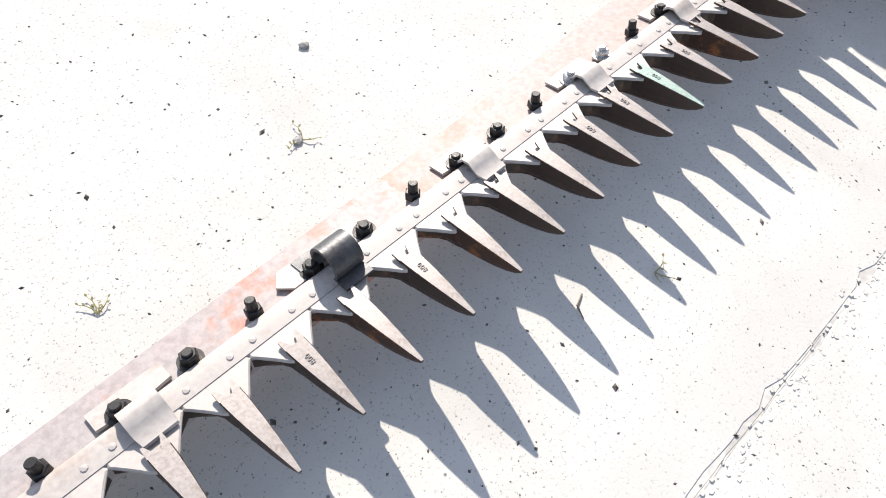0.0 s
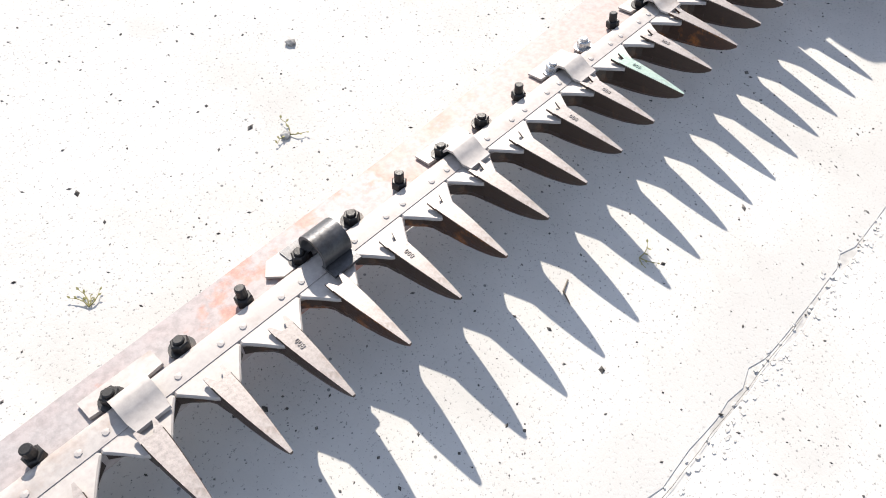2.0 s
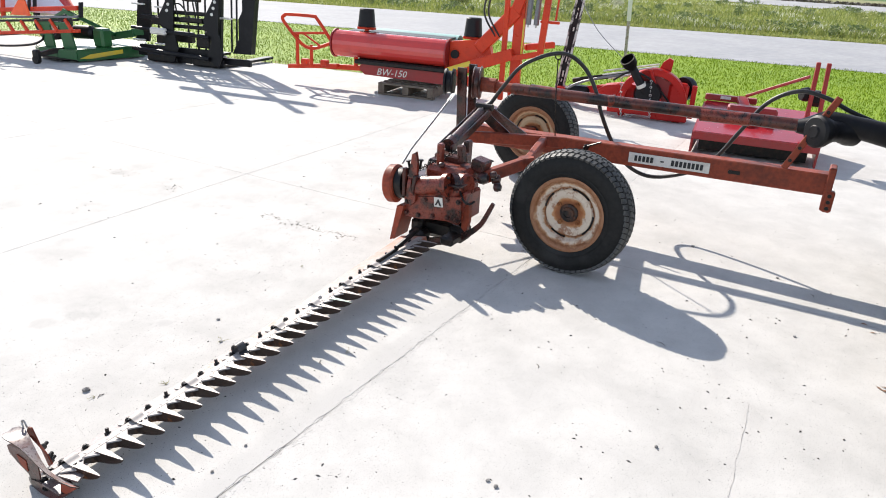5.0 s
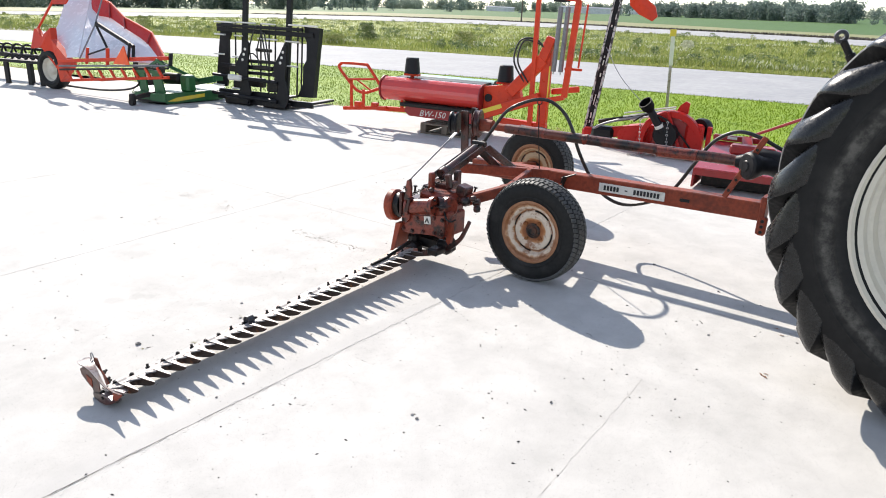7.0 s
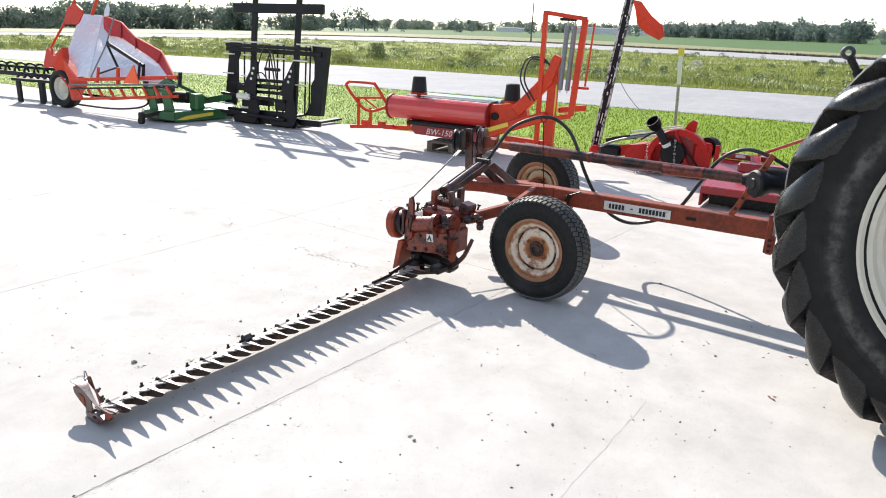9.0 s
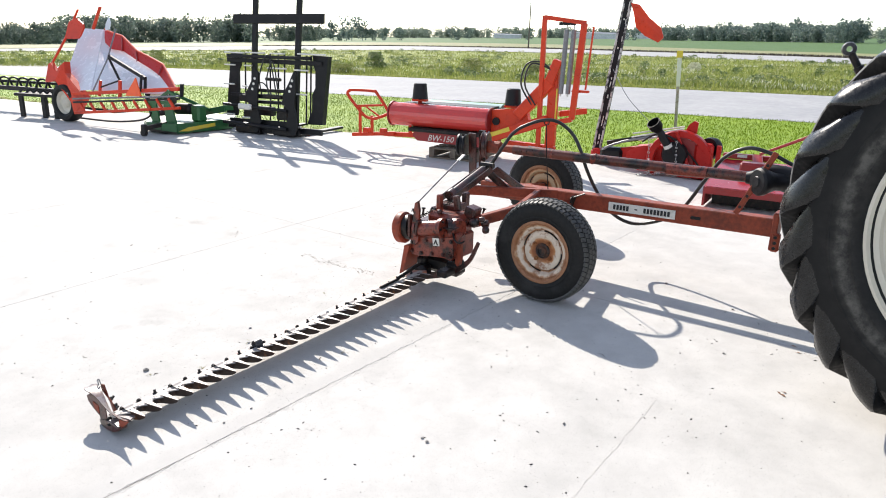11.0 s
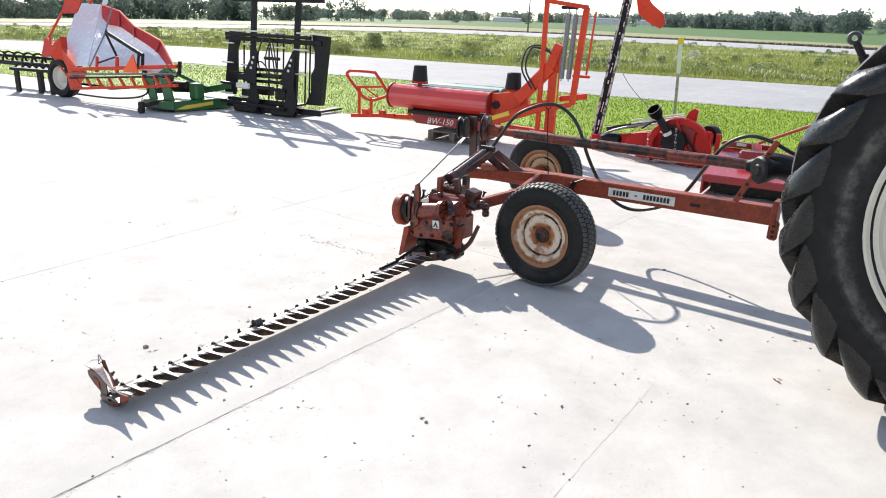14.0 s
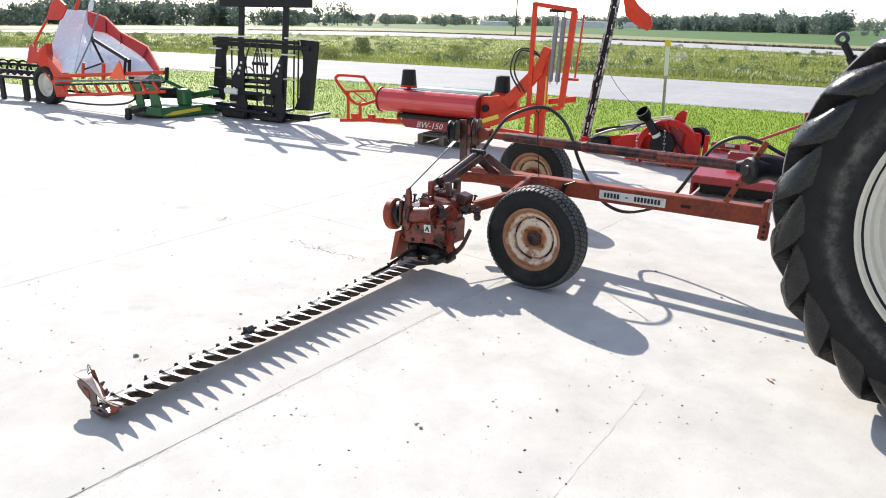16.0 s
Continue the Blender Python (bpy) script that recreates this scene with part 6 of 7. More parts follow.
def trough_side():
    """The sheet that joins the chute's folded edge to the trough floor."""
    b = bmesh.new()
    deep = lambda u, z: b.verts.new((X(u), slope(z) + 0.12 * min(1.0, (z - 0.58) * 2) + 0.012, z))
    near = lambda u, z: b.verts.new((X(u), slope(z) + 0.004, z))
    edge = [near(-8.94, 1.49), near(-8.77, 1.187), near(-8.60, 0.883), near(-8.43, 0.58)]
    floor_edge = [deep(-8.82, 1.30), deep(-8.56, 1.06), deep(-8.30, 0.82), deep(-8.05, 0.58)]
    for k in range(3):
        b.faces.new((edge[k], edge[k + 1], floor_edge[k + 1], floor_edge[k]))
    return b


bm = B()
plate(bm, [(X(u), slope(z) + 0.12 * min(1.0, (z - 0.58) * 2) + 0.01, z) for u, z in inner + [(-6.70, 0.60), (-8.05, 0.58)]], (0, 0.025, 0))
merge(bm, trough_side())
part("trough", bm, "sheet", feeder, "white sheet-metal trough floor")
bm = B()
n = len(outer)
fr = [[(X(outer[k][0]), slope(outer[k][1]) - 0.02, outer[k][1]), (X(inner[k][0]), slope(inner[k][1]) + 0.04, inner[k][1]), (X(inner[k][0]), slope(inner[k][1]) + 0.06, inner[k][1]), (X(outer[k][0]), slope(outer[k][1]) + 0.0, outer[k][1])] for k in range(n)]
loft(bm, fr)
# deeper red than the lip: the shaded inner side is set by paint colour
part("wing_board", bm, "red", feeder, "red outer wing board of the trough")
bm = B()
tube(bm, [(X(u), slope(z) - 0.02, z + 0.008) for u, z in outer], 0.016, 8)
part("wing_lip", bm, "orange", feeder)
for k in (2, 3, 5):
    bm = B()
    beam(bm, (X(outer[k][0]), slope(outer[k][1]) - 0.03, outer[k][1]), (X(inner[k][0]), slope(inner[k][1]) + 0.02, inner[k][1]), 0.02, 0.03)
    part("wing_rib", bm, "dark_red", feeder)
bm = B()
plate(bm, [(X(u), 0.0, z) for u, z in ((-9.23, 0.88), (-9.08, 0.98), (-9.03, 0.81), (-8.54, 0.46), (-8.62, 0.36), (-8.81, 0.18), (-8.86, 0.19), (-8.89, 0.35), (-9.27, 0.69))], (0, 0.12, 0))
part("side_frame", bm, "orange", feeder, "red welded side frame")
bm = B()
plate(bm, [(X(-9.10), 0.25, 0.82), (X(-8.88), 0.68, 1.45), (X(-8.84), 0.68, 1.20), (X(-8.98), 0.25, 0.62)], (0.015, 0, 0))
part("side_board", bm, "orange", feeder)
bm = B()
box(bm, (X(-8.98), 0.02, 0.50), (0.02, 0.02, 0.02))
for k in range(4):
    box(bm, (X(-8.95) + 0.022 * k, 0.034, 0.46 - 0.03 * k), (0.05, 0.004, 0.022), rot=Matrix.Rotation(radians(40), 4, "Y"))
part("decal", bm, "label", feeder)
for z0, z1, th, mt in ((0.50, 0.70, 0.055, "orange"), (0.42, 0.60, 0.028, "grey"), (0.36, 0.56, 0.03, "oil"), (0.18, 0.42, 0.045, "orange")):
    bm = B()
    beam(bm, (X(-8.80), -0.02, z0), (X(-6.38), 0.02, z1), 0.05, th, 0.006)
    part("cross_bar", bm, mt, feeder)
for k in range(9):
    u = -8.60 + 0.26 * k
    z = 0.21 + 0.026 * k
    bm = B()
    beam(bm, (X(u) - 0.06, -0.01, z + 0.14), (X(u) + 0.04, -0.01, z), 0.03, 0.045)
    part("step_strut", bm, "orange", feeder)
bm = B()
plate(bm, [(X(-7.27), -0.06, 0.82), (X(-7.13), -0.06, 0.56), (X(-7.48), -0.06, 0.55)], (0, 0.02, 0))
part("warning_triangle", bm, "smv", feeder, "orange slow-moving-vehicle triangle")
for a, c, r, mt in (((-8.01, 0.02, 1.10), (-8.34, 0.02, 0.57), 0.013, "grey"), ((-8.01, 0.02, 1.08), (-7.71, 0.02, 0.76), 0.018, "oil"), ((-8.00, 0.02, 1.10), (-7.13, 0.02, 0.81), 0.032, "oil"), ((-7.71, 0.02, 0.76), (-8.15, 0.02, 0.64), 0.014, "oil"), ((-7.71, 0.02, 0.76), (-7.70, 0.02, 0.60), 0.022, "orange"), ((-7.13, 0.02, 0.81), (-7.12, 0.02, 0.64), 0.025, "oil"), ((-7.98, 0.10, 1.51), (-8.02, 0.02, 1.10), 0.013, "grey"), ((-7.68, 0.0, 0.50), (-7.68, 0.0, 0.76), 0.03, "orange"), ((-8.16, 0.0, 0.5), (-8.14, 0.0, 0.74), 0.025, "orange"), ((-7.20, 0.0, 0.62), (-7.20, 0.0, 0.86), 0.022, "oil"), ((-8.66, 0.20, 1.50), (-8.52, 0.20, 1.85), 0.03, "orange")):
    bm = B()
    tube(bm, [(X(a[0]), a[1], a[2]), (X(c[0]), c[1], c[2])], r, 8)
    part("strut", bm, mt, feeder)
bm = B()
plate(bm, [(X(-8.36), 0.20, 1.48), (X(-8.26), 0.20, 1.50), (X(-8.25), 0.20, 1.60), (X(-8.30), 0.20, 1.69), (X(-8.36), 0.20, 1.58)], (0, 0.02, 0))
part("deflector", bm, "white", feeder)
bm = B()
tube(bm, [(X(-9.65), 0.20, 0.94), (X(-9.33), 0.20, 1.37), (X(-9.02), 0.15, 1.80)], 0.022, 8)
part("light_post", bm, "orange", feeder)
bm = B()
plate(bm, [(X(u), 0.10, z) for u, z in ((-9.23, 1.38), (-9.17, 1.60), (-8.98, 1.66), (-8.80, 1.57), (-8.78, 1.50), (-8.85, 1.38), (-8.90, 1.34), (-9.18, 1.33))], (0, 0.03, 0))
part("side_panel", bm, "orange", feeder, "red round-cornered panel")
bm = B()
plate(bm, [(X(u), 0.10, z) for u, z in ((-9.62, 0.93), (-9.57, 0.95), (-9.44, 0.84), (-9.30, 0.84), (-9.30, 0.74), (-9.45, 0.66), (-9.66, 0.64))], (0, 0.08, 0))
part("hinge_frame", bm, "orange", feeder)
for u, c in ((-9.16, 0.14), (-8.35, 1.45)):
    w = new("wheel")
    w.parent = feeder
    w.matrix_local = pose(X(u), c, 0.325)
    bm = B()
    lathe(bm, [(0.19, -0.08), (0.24, -0.115), (0.30, -0.11), (0.322, -0.08), (0.328, 0.0), (0.322, 0.08), (0.30, 0.11), (0.24, 0.115), (0.19, 0.08)], (0, 0, 0), (0.05, 1, 0), 36, closed=True)
    part("tyre", bm, "rubber_dust", w, smooth=True, auto=35)
    bm = B()
    lathe(bm, [(0.195, -0.085), (0.18, -0.07), (0.165, -0.03), (0.09, -0.02), (0.07, -0.05), (0.05, -0.06), (0, -0.06)], (0, 0, 0), (0.05, 1, 0), 30)
    part("rim", bm, "cream", w, "cream steel rim", smooth=True, auto=30)
bm = B()
box(bm, (X(-6.36), 0.05, 0.68), (0.04, 0.06, 0.18), bev=0.008)
part("end_bracket", bm, "oil", feeder)
bm = B()
tube(bm, spline([(X(-8.7), 0.0, 0.10), (X(-7.9), 0.0, 0.10), (X(-7.3), 0.0, 0.16), (X(-7.05), 0.0, 0.24), (X(-7.0), 0.0, 0.32)], 4), 0.016, 8)
part("stand_pipe", bm, "oil", feeder)
# the whole trough leans back from its lower bars
for o in feeder.children:
    if o.type == "MESH":
        for v in o.data.vertices:
            rise = max(0.0, v.co.z - 0.60)
            v.co.x -= 0.26 * rise
            v.co.y += 0.45 * rise
            v.co.z += 0.08 * rise

# black steel stand beside it
stand = thing("steel_stand", parked(-9.95, 6.55, 10.0), "black steel tube stand on the concrete", "stand")
for u, d in ((-0.40, 0.0), (-0.12, 0.25), (0.10, 0.0), (0.36, 0.0)):
    bm = B()
    box(bm, (u, d, 0.20), (0.09, 0.05, 0.40), bev=0.006)
    part("leg", bm, "black", stand)
bm = B()
box(bm, (0, 0.1, 0.405), (0.92, 0.40, 0.05), bev=0.008)
part("top_frame", bm, "black", stand)
bm = B()
for k in range(6):
    tube(bm, spline([(-0.42 + 0.15 * k, 0.0, 0.43), (-0.38 + 0.15 * k, 0.1, 0.50), (-0.30 + 0.15 * k, 0.2, 0.43)], 3), 0.02, 6)
part("hose_coil", bm, "hose", stand)
tines = thing("tine_bar", parked(-11.2, 7.1, 4.0), "black tine bar lying beyond the stand", "implement")
bm = B()
beam(bm, (-1.4, 0, 0.42), (1.1, 0, 0.42), 0.08, 0.08)
beam(bm, (-1.4, 0.2, 0.52), (1.1, 0.2, 0.54), 0.05, 0.05)
part("tool_bar", bm, "black", tines)
for k in range(9):
    bm = B()
    tube(bm, spline([(-1.2 + 0.26 * k, 0, 0.44), (-1.15 + 0.26 * k, 0.05, 0.60), (-1.02 + 0.26 * k, 0.1, 0.60), (-0.98 + 0.26 * k, 0.15, 0.44)], 3), 0.02, 6)
    part("spring_tine", bm, "black", tines)
for u in (-1.2, 0.9):
    bm = B()
    box(bm, (u, 0.1, 0.20), (0.10, 0.30, 0.40), bev=0.01)
    part("foot", bm, "black", tines)

# disc mower with its cutter bar folded upright
disc = thing("disc_mower", parked(0.9, 7.3), "red three-point disc mower with its bar folded upright", "mower")
X = lambda u: u - 0.9
bm = B()
beam(bm, (X(-0.10), 0.55, 0.05), (X(0.16), 0.60, 2.30), 0.10, 0.07, 0.006)
part("folded_bar", bm, "black", disc, "black upright cutter bar with scraped edges")
bm = B()
scr = random.Random(4)
for k in range(44):
    f = scr.uniform(0.02, 0.99)
    side = scr.choice((-0.042, -0.036, 0.03, 0.04, 0.0))
    box(bm, (X(-0.10) + 0.26 * f + side, 0.512 + 0.05 * f, 0.05 + 2.25 * f), (scr.uniform(0.006, 0.018), 0.008, scr.uniform(0.02, 0.11)), rot=Matrix.Rotation(radians(scr.uniform(2, 11)), 4, "Y"))
tagged(part("scraped_edges", bm, "label", disc), "bright scraped paint along the bar", kind="stuff")
for side in (-0.046, 0.046):
    bm = B()
    beam(bm, (X(-0.10) + side, 0.508, 0.08), (X(0.16) + side, 0.558, 2.28), 0.026, 0.012, 0.002)
    part("bar_edge", bm, "scraped", disc, "bare scraped edge of the bar")
bm = B()
plate(bm, [(X(0.19), 0.5, 2.08), (X(0.30), 0.5, 2.06), (X(0.44), 0.52, 1.90), (X(0.60), 0.52, 1.78), (X(0.64), 0.52, 1.66), (X(0.58), 0.52, 1.60), (X(0.40), 0.52, 1.68), (X(0.28), 0.52, 1.78), (X(0.24), 0.5, 1.95)], (0, 0.02, 0))
part("swath_board", bm, "orange", disc, "bright red leaf-shaped swath board")
bm = B()
lathe(bm, [(0.315, -0.07), (0.385, -0.07), (0.395, -0.04), (0.395, 0.04), (0.385, 0.05), (0.315, 0.05)], (X(1.08), 0.0, 0.18), (0, 1, 0), 40, closed=True)
part("headstock_ring", bm, "red", disc, "red arched headstock", smooth=True, auto=35)
bm = B()
lathe(bm, [(0, -0.12), (0.14, -0.12), (0.16, -0.06), (0.15, 0.0), (0, 0.02)], (X(1.03), -0.02, 0.28), (0, 1, 0), 22)
part("pulley_guard", bm, "black", disc, smooth=True, auto=35)
bm = B()
tube(bm, [(X(1.00), -0.10, 0.30), (X(0.90), -0.14, 0.45), (X(0.80), -0.17, 0.60)], [0.05, 0.05, 0.045], 14)
part("driveline", bm, "black", disc, "black driveline pointing up", smooth=True, auto=40)
bm = B()
lathe(bm, [(0.0, 0.0), (0.05, 0.0), (0.078, 0.05), (0.085, 0.14), (0.075, 0.14), (0.066, 0.06), (0.03, 0.03), (0, 0.03)], (X(0.82), -0.165, 0.57), (-0.085, -0.10, 0.13), 22)
part("driveline_cup", bm, "rubber", disc, "open black plastic shaft cup", smooth=True, auto=40)
bm = B()
tube(bm, [(X(0.935), -0.13, 0.40), (X(0.955), -0.12, 0.365)], 0.056, 14)
part("driveline_collar", bm, "label", disc)
bm = B()
plate(bm, [(X(1.08), 0.05, 0.50), (X(1.14), 0.05, 0.64), (X(1.20), 0.05, 0.69), (X(1.25), 0.05, 0.67), (X(1.24), 0.05, 0.50)], (0, 0.06, 0))
part("top_link_lug", bm, "red", disc)
bm = B()
box(bm, (X(1.36), 0.10, 0.24), (0.22, 0.30, 0.38), bev=0.03)
part("gear_housing", bm, "red", disc, smooth=True, auto=35)
bm = B()
plate(bm, [(X(0.42), 0.10, 0.10), (X(0.40), 0.10, 0.22), (X(0.52), 0.10, 0.31), (X(0.80), 0.08, 0.36), (X(0.93), 0.08, 0.34), (X(0.90), 0.08, 0.08)], (0, 0.22, 0))
part("side_housing", bm, "red", disc, "massive red hinge housing")
bm = B()
beam(bm, (X(0.84), 0.10, 0.10), (X(1.34), 0.10, 0.14), 0.08, 0.12, 0.01)
part("back_beam", bm, "dark_red", disc)
bm = B()
beam(bm, (X(0.92), 0.10, 0.42), (X(1.26), 0.10, 0.44), 0.06, 0.08, 0.01)
part("back_beam", bm, "dark_red", disc)
bm = B()
lathe(bm, [(0, -0.05), (0.13, -0.05), (0.14, 0.0), (0.13, 0.06), (0, 0.06)], (X(1.42), 0.15, 0.36), (0.6, 1, 0), 22)
part("belt_cover", bm, "black", disc, smooth=True, auto=35)
bm = B()
beam(bm, (X(1.53), 0.0, 0.05), (X(1.53), 0.0, 0.42), 0.055, 0.055)
part("support_leg", bm, "red", disc)
bm = B()
beam(bm, (X(0.05), 0.40, 0.12), (X(0.70), 0.15, 0.28), 0.10, 0.14, 0.01)
part("carrier_arm", bm, "red", disc)
bm = B()
beam(bm, (X(0.10), 0.30, 0.30), (X(0.95), 0.0, 0.52), 0.04, 0.06, 0.01)
part("lift_cylinder", bm, "oil", disc)
bm = B()
tube(bm, [(X(0.55), 0.08, 0.40), (X(0.98), -0.03, 0.52)], 0.014, 8)
part("cylinder_rod", bm, "zinc", disc)
bm = B()
tube(bm, spline([(X(0.02), 0.3, 0.10), (X(0.10), 0.2, 0.24), (X(0.35), 0.1, 0.36), (X(0.70), 0.0, 0.46)], 5), 0.016, 8)
part("hose", bm, "grey", disc, smooth=True)
bm = B()
box(bm, (X(-0.05), 0.48, 0.10), (0.16, 0.26, 0.18), bev=0.03)
part("bar_hinge", bm, "red", disc)
bm = B()
box(bm, (X(0.18), 0.30, 0.17), (0.30, 0.20, 0.16), bev=0.04)
part("hinge_gear", bm, "black", disc, smooth=True, auto=35)
for k, (u, u1, z1) in enumerate(((0.72, 0.78, 0.04), (1.05, 1.10, 0.05), (0.90, 0.62, 0.02))):
    bm = B()
    pts = spline([(X(u), -0.20, 0.46 if k < 2 else 0.05), (X((u + u1) / 2), -0.24, 0.20 if k < 2 else 0.02), (X(u1), -0.26, z1)], 7)
    for i in range(len(pts) - 1):
        lathe(bm, [(0.012, 0.004), (0.017, 0.0), (0.012, -0.004), (0.008, 0.0)], (pts[i] + pts[i + 1]) / 2, (1, 0, 0) if i % 2 else (0, 1, 0.3), 7, closed=True)
    part("chain", bm, "zinc", disc, smooth=True)
bm = B()
box(bm, (X(0.85), -0.1, 0.08), (0.5, 0.12, 0.06), bev=0.01)
box(bm, (X(1.30), -0.1, 0.06), (0.4, 0.12, 0.08), bev=0.01)
part("lower_frame", bm, "red", disc)

bm = B()
plate(bm, [(X(0.86), -0.02, 0.10), (X(0.90), -0.02, 0.46), (X(1.10), -0.02, 0.50), (X(1.28), -0.02, 0.42), (X(1.32), -0.02, 0.10)], (0, 0.03, 0))
part("back_plate", bm, "dark_red", disc, "dark red plate behind the pulley")
bm = B()
beam(bm, (X(1.02), -0.09, 0.56), (X(1.22), -0.10, 0.12), 0.03, 0.035, 0.004)
part("link_arm", bm, "red", disc)
bm = B()
tube(bm, spline([(X(0.62), -0.05, 0.40), (X(0.80), -0.16, 0.52), (X(1.00), -0.14, 0.48), (X(1.20), -0.08, 0.30), (X(1.34), -0.06, 0.14)], 5), 0.012, 8)
part("hose", bm, "oil", disc, smooth=True)
for y, z0, z1 in ((-0.12, 0.50, 0.62), (-0.16, 0.46, 0.60)):
    bm = B()
    tube(bm, [(X(0.50), y, z0), (X(1.10), y + 0.12, z1)], 0.009, 7)
    part("pull_rod", bm, "label", disc, "thin white pull rod")

bm = B()
tube(bm, spline([(X(0.04), 0.50, 1.25), (X(0.34), 0.15, 0.92), (X(0.70), -0.15, 0.66)], 4), 0.0045, 6)
part("pull_rope", bm, "grey", disc, "thin grey pull rope")

# marker post on the lawn
post = thing("marker_post", parked(0.31, 12.5), "thin white marker post with yellow cap on the lawn", "post")
bm = B()
beam(bm, (0, 0, -0.05), (-0.05, 0, 0.85), 0.055, 0.03, 0.004)
part("stake", bm, "steel", post, "bare perforated steel stake")
bm = B()
beam(bm, (-0.045, -0.02, 0.80), (-0.08, -0.02, 1.37), 0.075, 0.02, 0.006)
part("sleeve", bm, "label", post, "white plastic sleeve")
bm = B()
beam(bm, (-0.08, -0.02, 1.33), (-0.085, -0.02, 1.46), 0.115, 0.03, 0.008)
part("cap", bm, "yellow", post)

# red flail cutter standing behind the beam
flail = thing("flail_cutter", parked(1.6, 5.65, -2.0), "low bright red rotary cutter with open front deck", "mower")
X = lambda u: u - 1.6
bm = B()
plate(bm, [(X(1.57), 0.0, 0.20), (X(2.62), 0.0, 0.20), (X(2.72), 0.9, 0.36), (X(1.62), 0.9, 0.36)], (0, 0, 0.025))
part("deck", bm, "deck_red", flail, "glossy red deck sheet")
bm = B()
plate(bm, [(X(1.55), 0.0, 0.02), (X(1.55), 0.0, 0.22), (X(1.60), 0.9, 0.37), (X(1.60), 0.9, 0.02)], (0.02, 0, 0))
part("side_sheet", bm, "dark_red", flail)
bm = B()
plate(bm, [(X(2.62), 0.0, 0.02), (X(2.62), 0.0, 0.22), (X(2.70), 0.9, 0.37), (X(2.70), 0.9, 0.02)], (0.02, 0, 0))
part("side_sheet", bm, "dark_red", flail)
bm = B()
box(bm, (X(2.10), -0.005, 0.185), (1.08, 0.03, 0.070), bev=0.004)
part("front_lip", bm, "dark_red", flail)
bm = B()
box(bm, (X(2.1), 0.30, 0.08), (0.95, 0.25, 0.12))
part("rotor", bm, "oil", flail)
bm = B()
box(bm, (X(1.85), 0.93, 0.42), (0.50, 0.08, 0.06), bev=0.01)
part("rear_rail", bm, "dark_red", flail)
bm = B()
box(bm, (X(2.05), 0.50, 0.38), (0.45, 0.16, 0.10), bev=0.02)
part("top_box", bm, "dark_red", flail)
bm = B()
beam(bm, (X(2.05), 0.25, 0.27), (X(1.95), 0.85, 0.45), 0.10, 0.05, 0.008)
part("stiffener", bm, "dark_red", flail)
bm = B()
box(bm, (X(1.80), 0.885, 0.43), (0.10, 0.004, 0.03))
part("plate_label", bm, "label", flail)
bm = B()
beam(bm, (X(2.50), 0.22, 0.35), (X(2.485), 0.22, 0.915), 0.035, 0.05, 0.005)
part("hitch_mast", bm, "dark_red", flail, "dark red hitch mast plate")
bm = B()
beam(bm, (X(2.60), 0.22, 0.35), (X(2.57), 0.22, 0.915), 0.035, 0.05, 0.005)
part("hitch_mast", bm, "dark_red", flail)
bm = B()
beam(bm, (X(1.98), 0.80, 0.48), (X(2.45), 0.28, 0.78), 0.02, 0.028, 0.004)
part("mast_brace", bm, "dark_red", flail)
bm = B()
box(bm, (X(2.56), 0.40, 0.58), (0.13, 0.16, 0.14), bev=0.04)
lathe(bm, [(0, -0.05), (0.055, -0.05), (0.065, 0.0), (0.055, 0.05), (0, 0.05)], (X(2.46), 0.30, 0.62), (1, 0.4, 0), 18)
part("gearbox", bm, "black", flail, smooth=True, auto=35)

# ---- tractor: its rear corner ----
tractor = thing("tractor", pose(2.0, -2.84, 0), "farm tractor with a tall lugged rear tyre and cream rim", "tractor")
rw = new("rear_wheel")
rw.parent = tractor
rw.matrix_local = pose(0.118, -0.030, 0.930)
tagged(rw, "tall rear wheel with deep chevron lugs")
TR, TW = 0.905, 0.21
bm = B()
lathe(bm, [(0.58, -TW * 0.78), (0.605, -TW * 0.96), (0.66, -TW * 1.09), (0.72, -TW * 1.12), (0.78, -TW * 1.125), (0.825, -TW * 1.10), (0.855, -TW * 1.04), (0.878, -TW * 0.92), (0.888, -TW * 0.7), (0.892, 0), (0.888, TW * 0.7), (0.878, TW * 0.92), (0.855, TW * 1.04), (0.825, TW * 1.10), (0.78, TW * 1.125), (0.72, TW * 1.12), (0.66, TW * 1.09), (0.605, TW * 0.96), (0.58, TW * 0.78)], (0, 0, 0), (1, 0, 0), 72, closed=True)
tyre = part("tyre", bm, "tractor_rubber", rw, "dusty black tractor tyre", smooth=True, auto=40)
bm = B()
for rr, xx in ((0.668, 1.098), (0.748, 1.124)):
    lathe(bm, [(rr - 0.006, -TW * (xx - 0.012)), (rr, -TW * xx - 0.005), (rr + 0.006, -TW * (xx + 0.002))], (0, 0, 0), (1, 0, 0), 72)
part("sidewall_rib", bm, "tractor_rubber", tyre, smooth=True)
NL = 24
lug = B()
rings = []
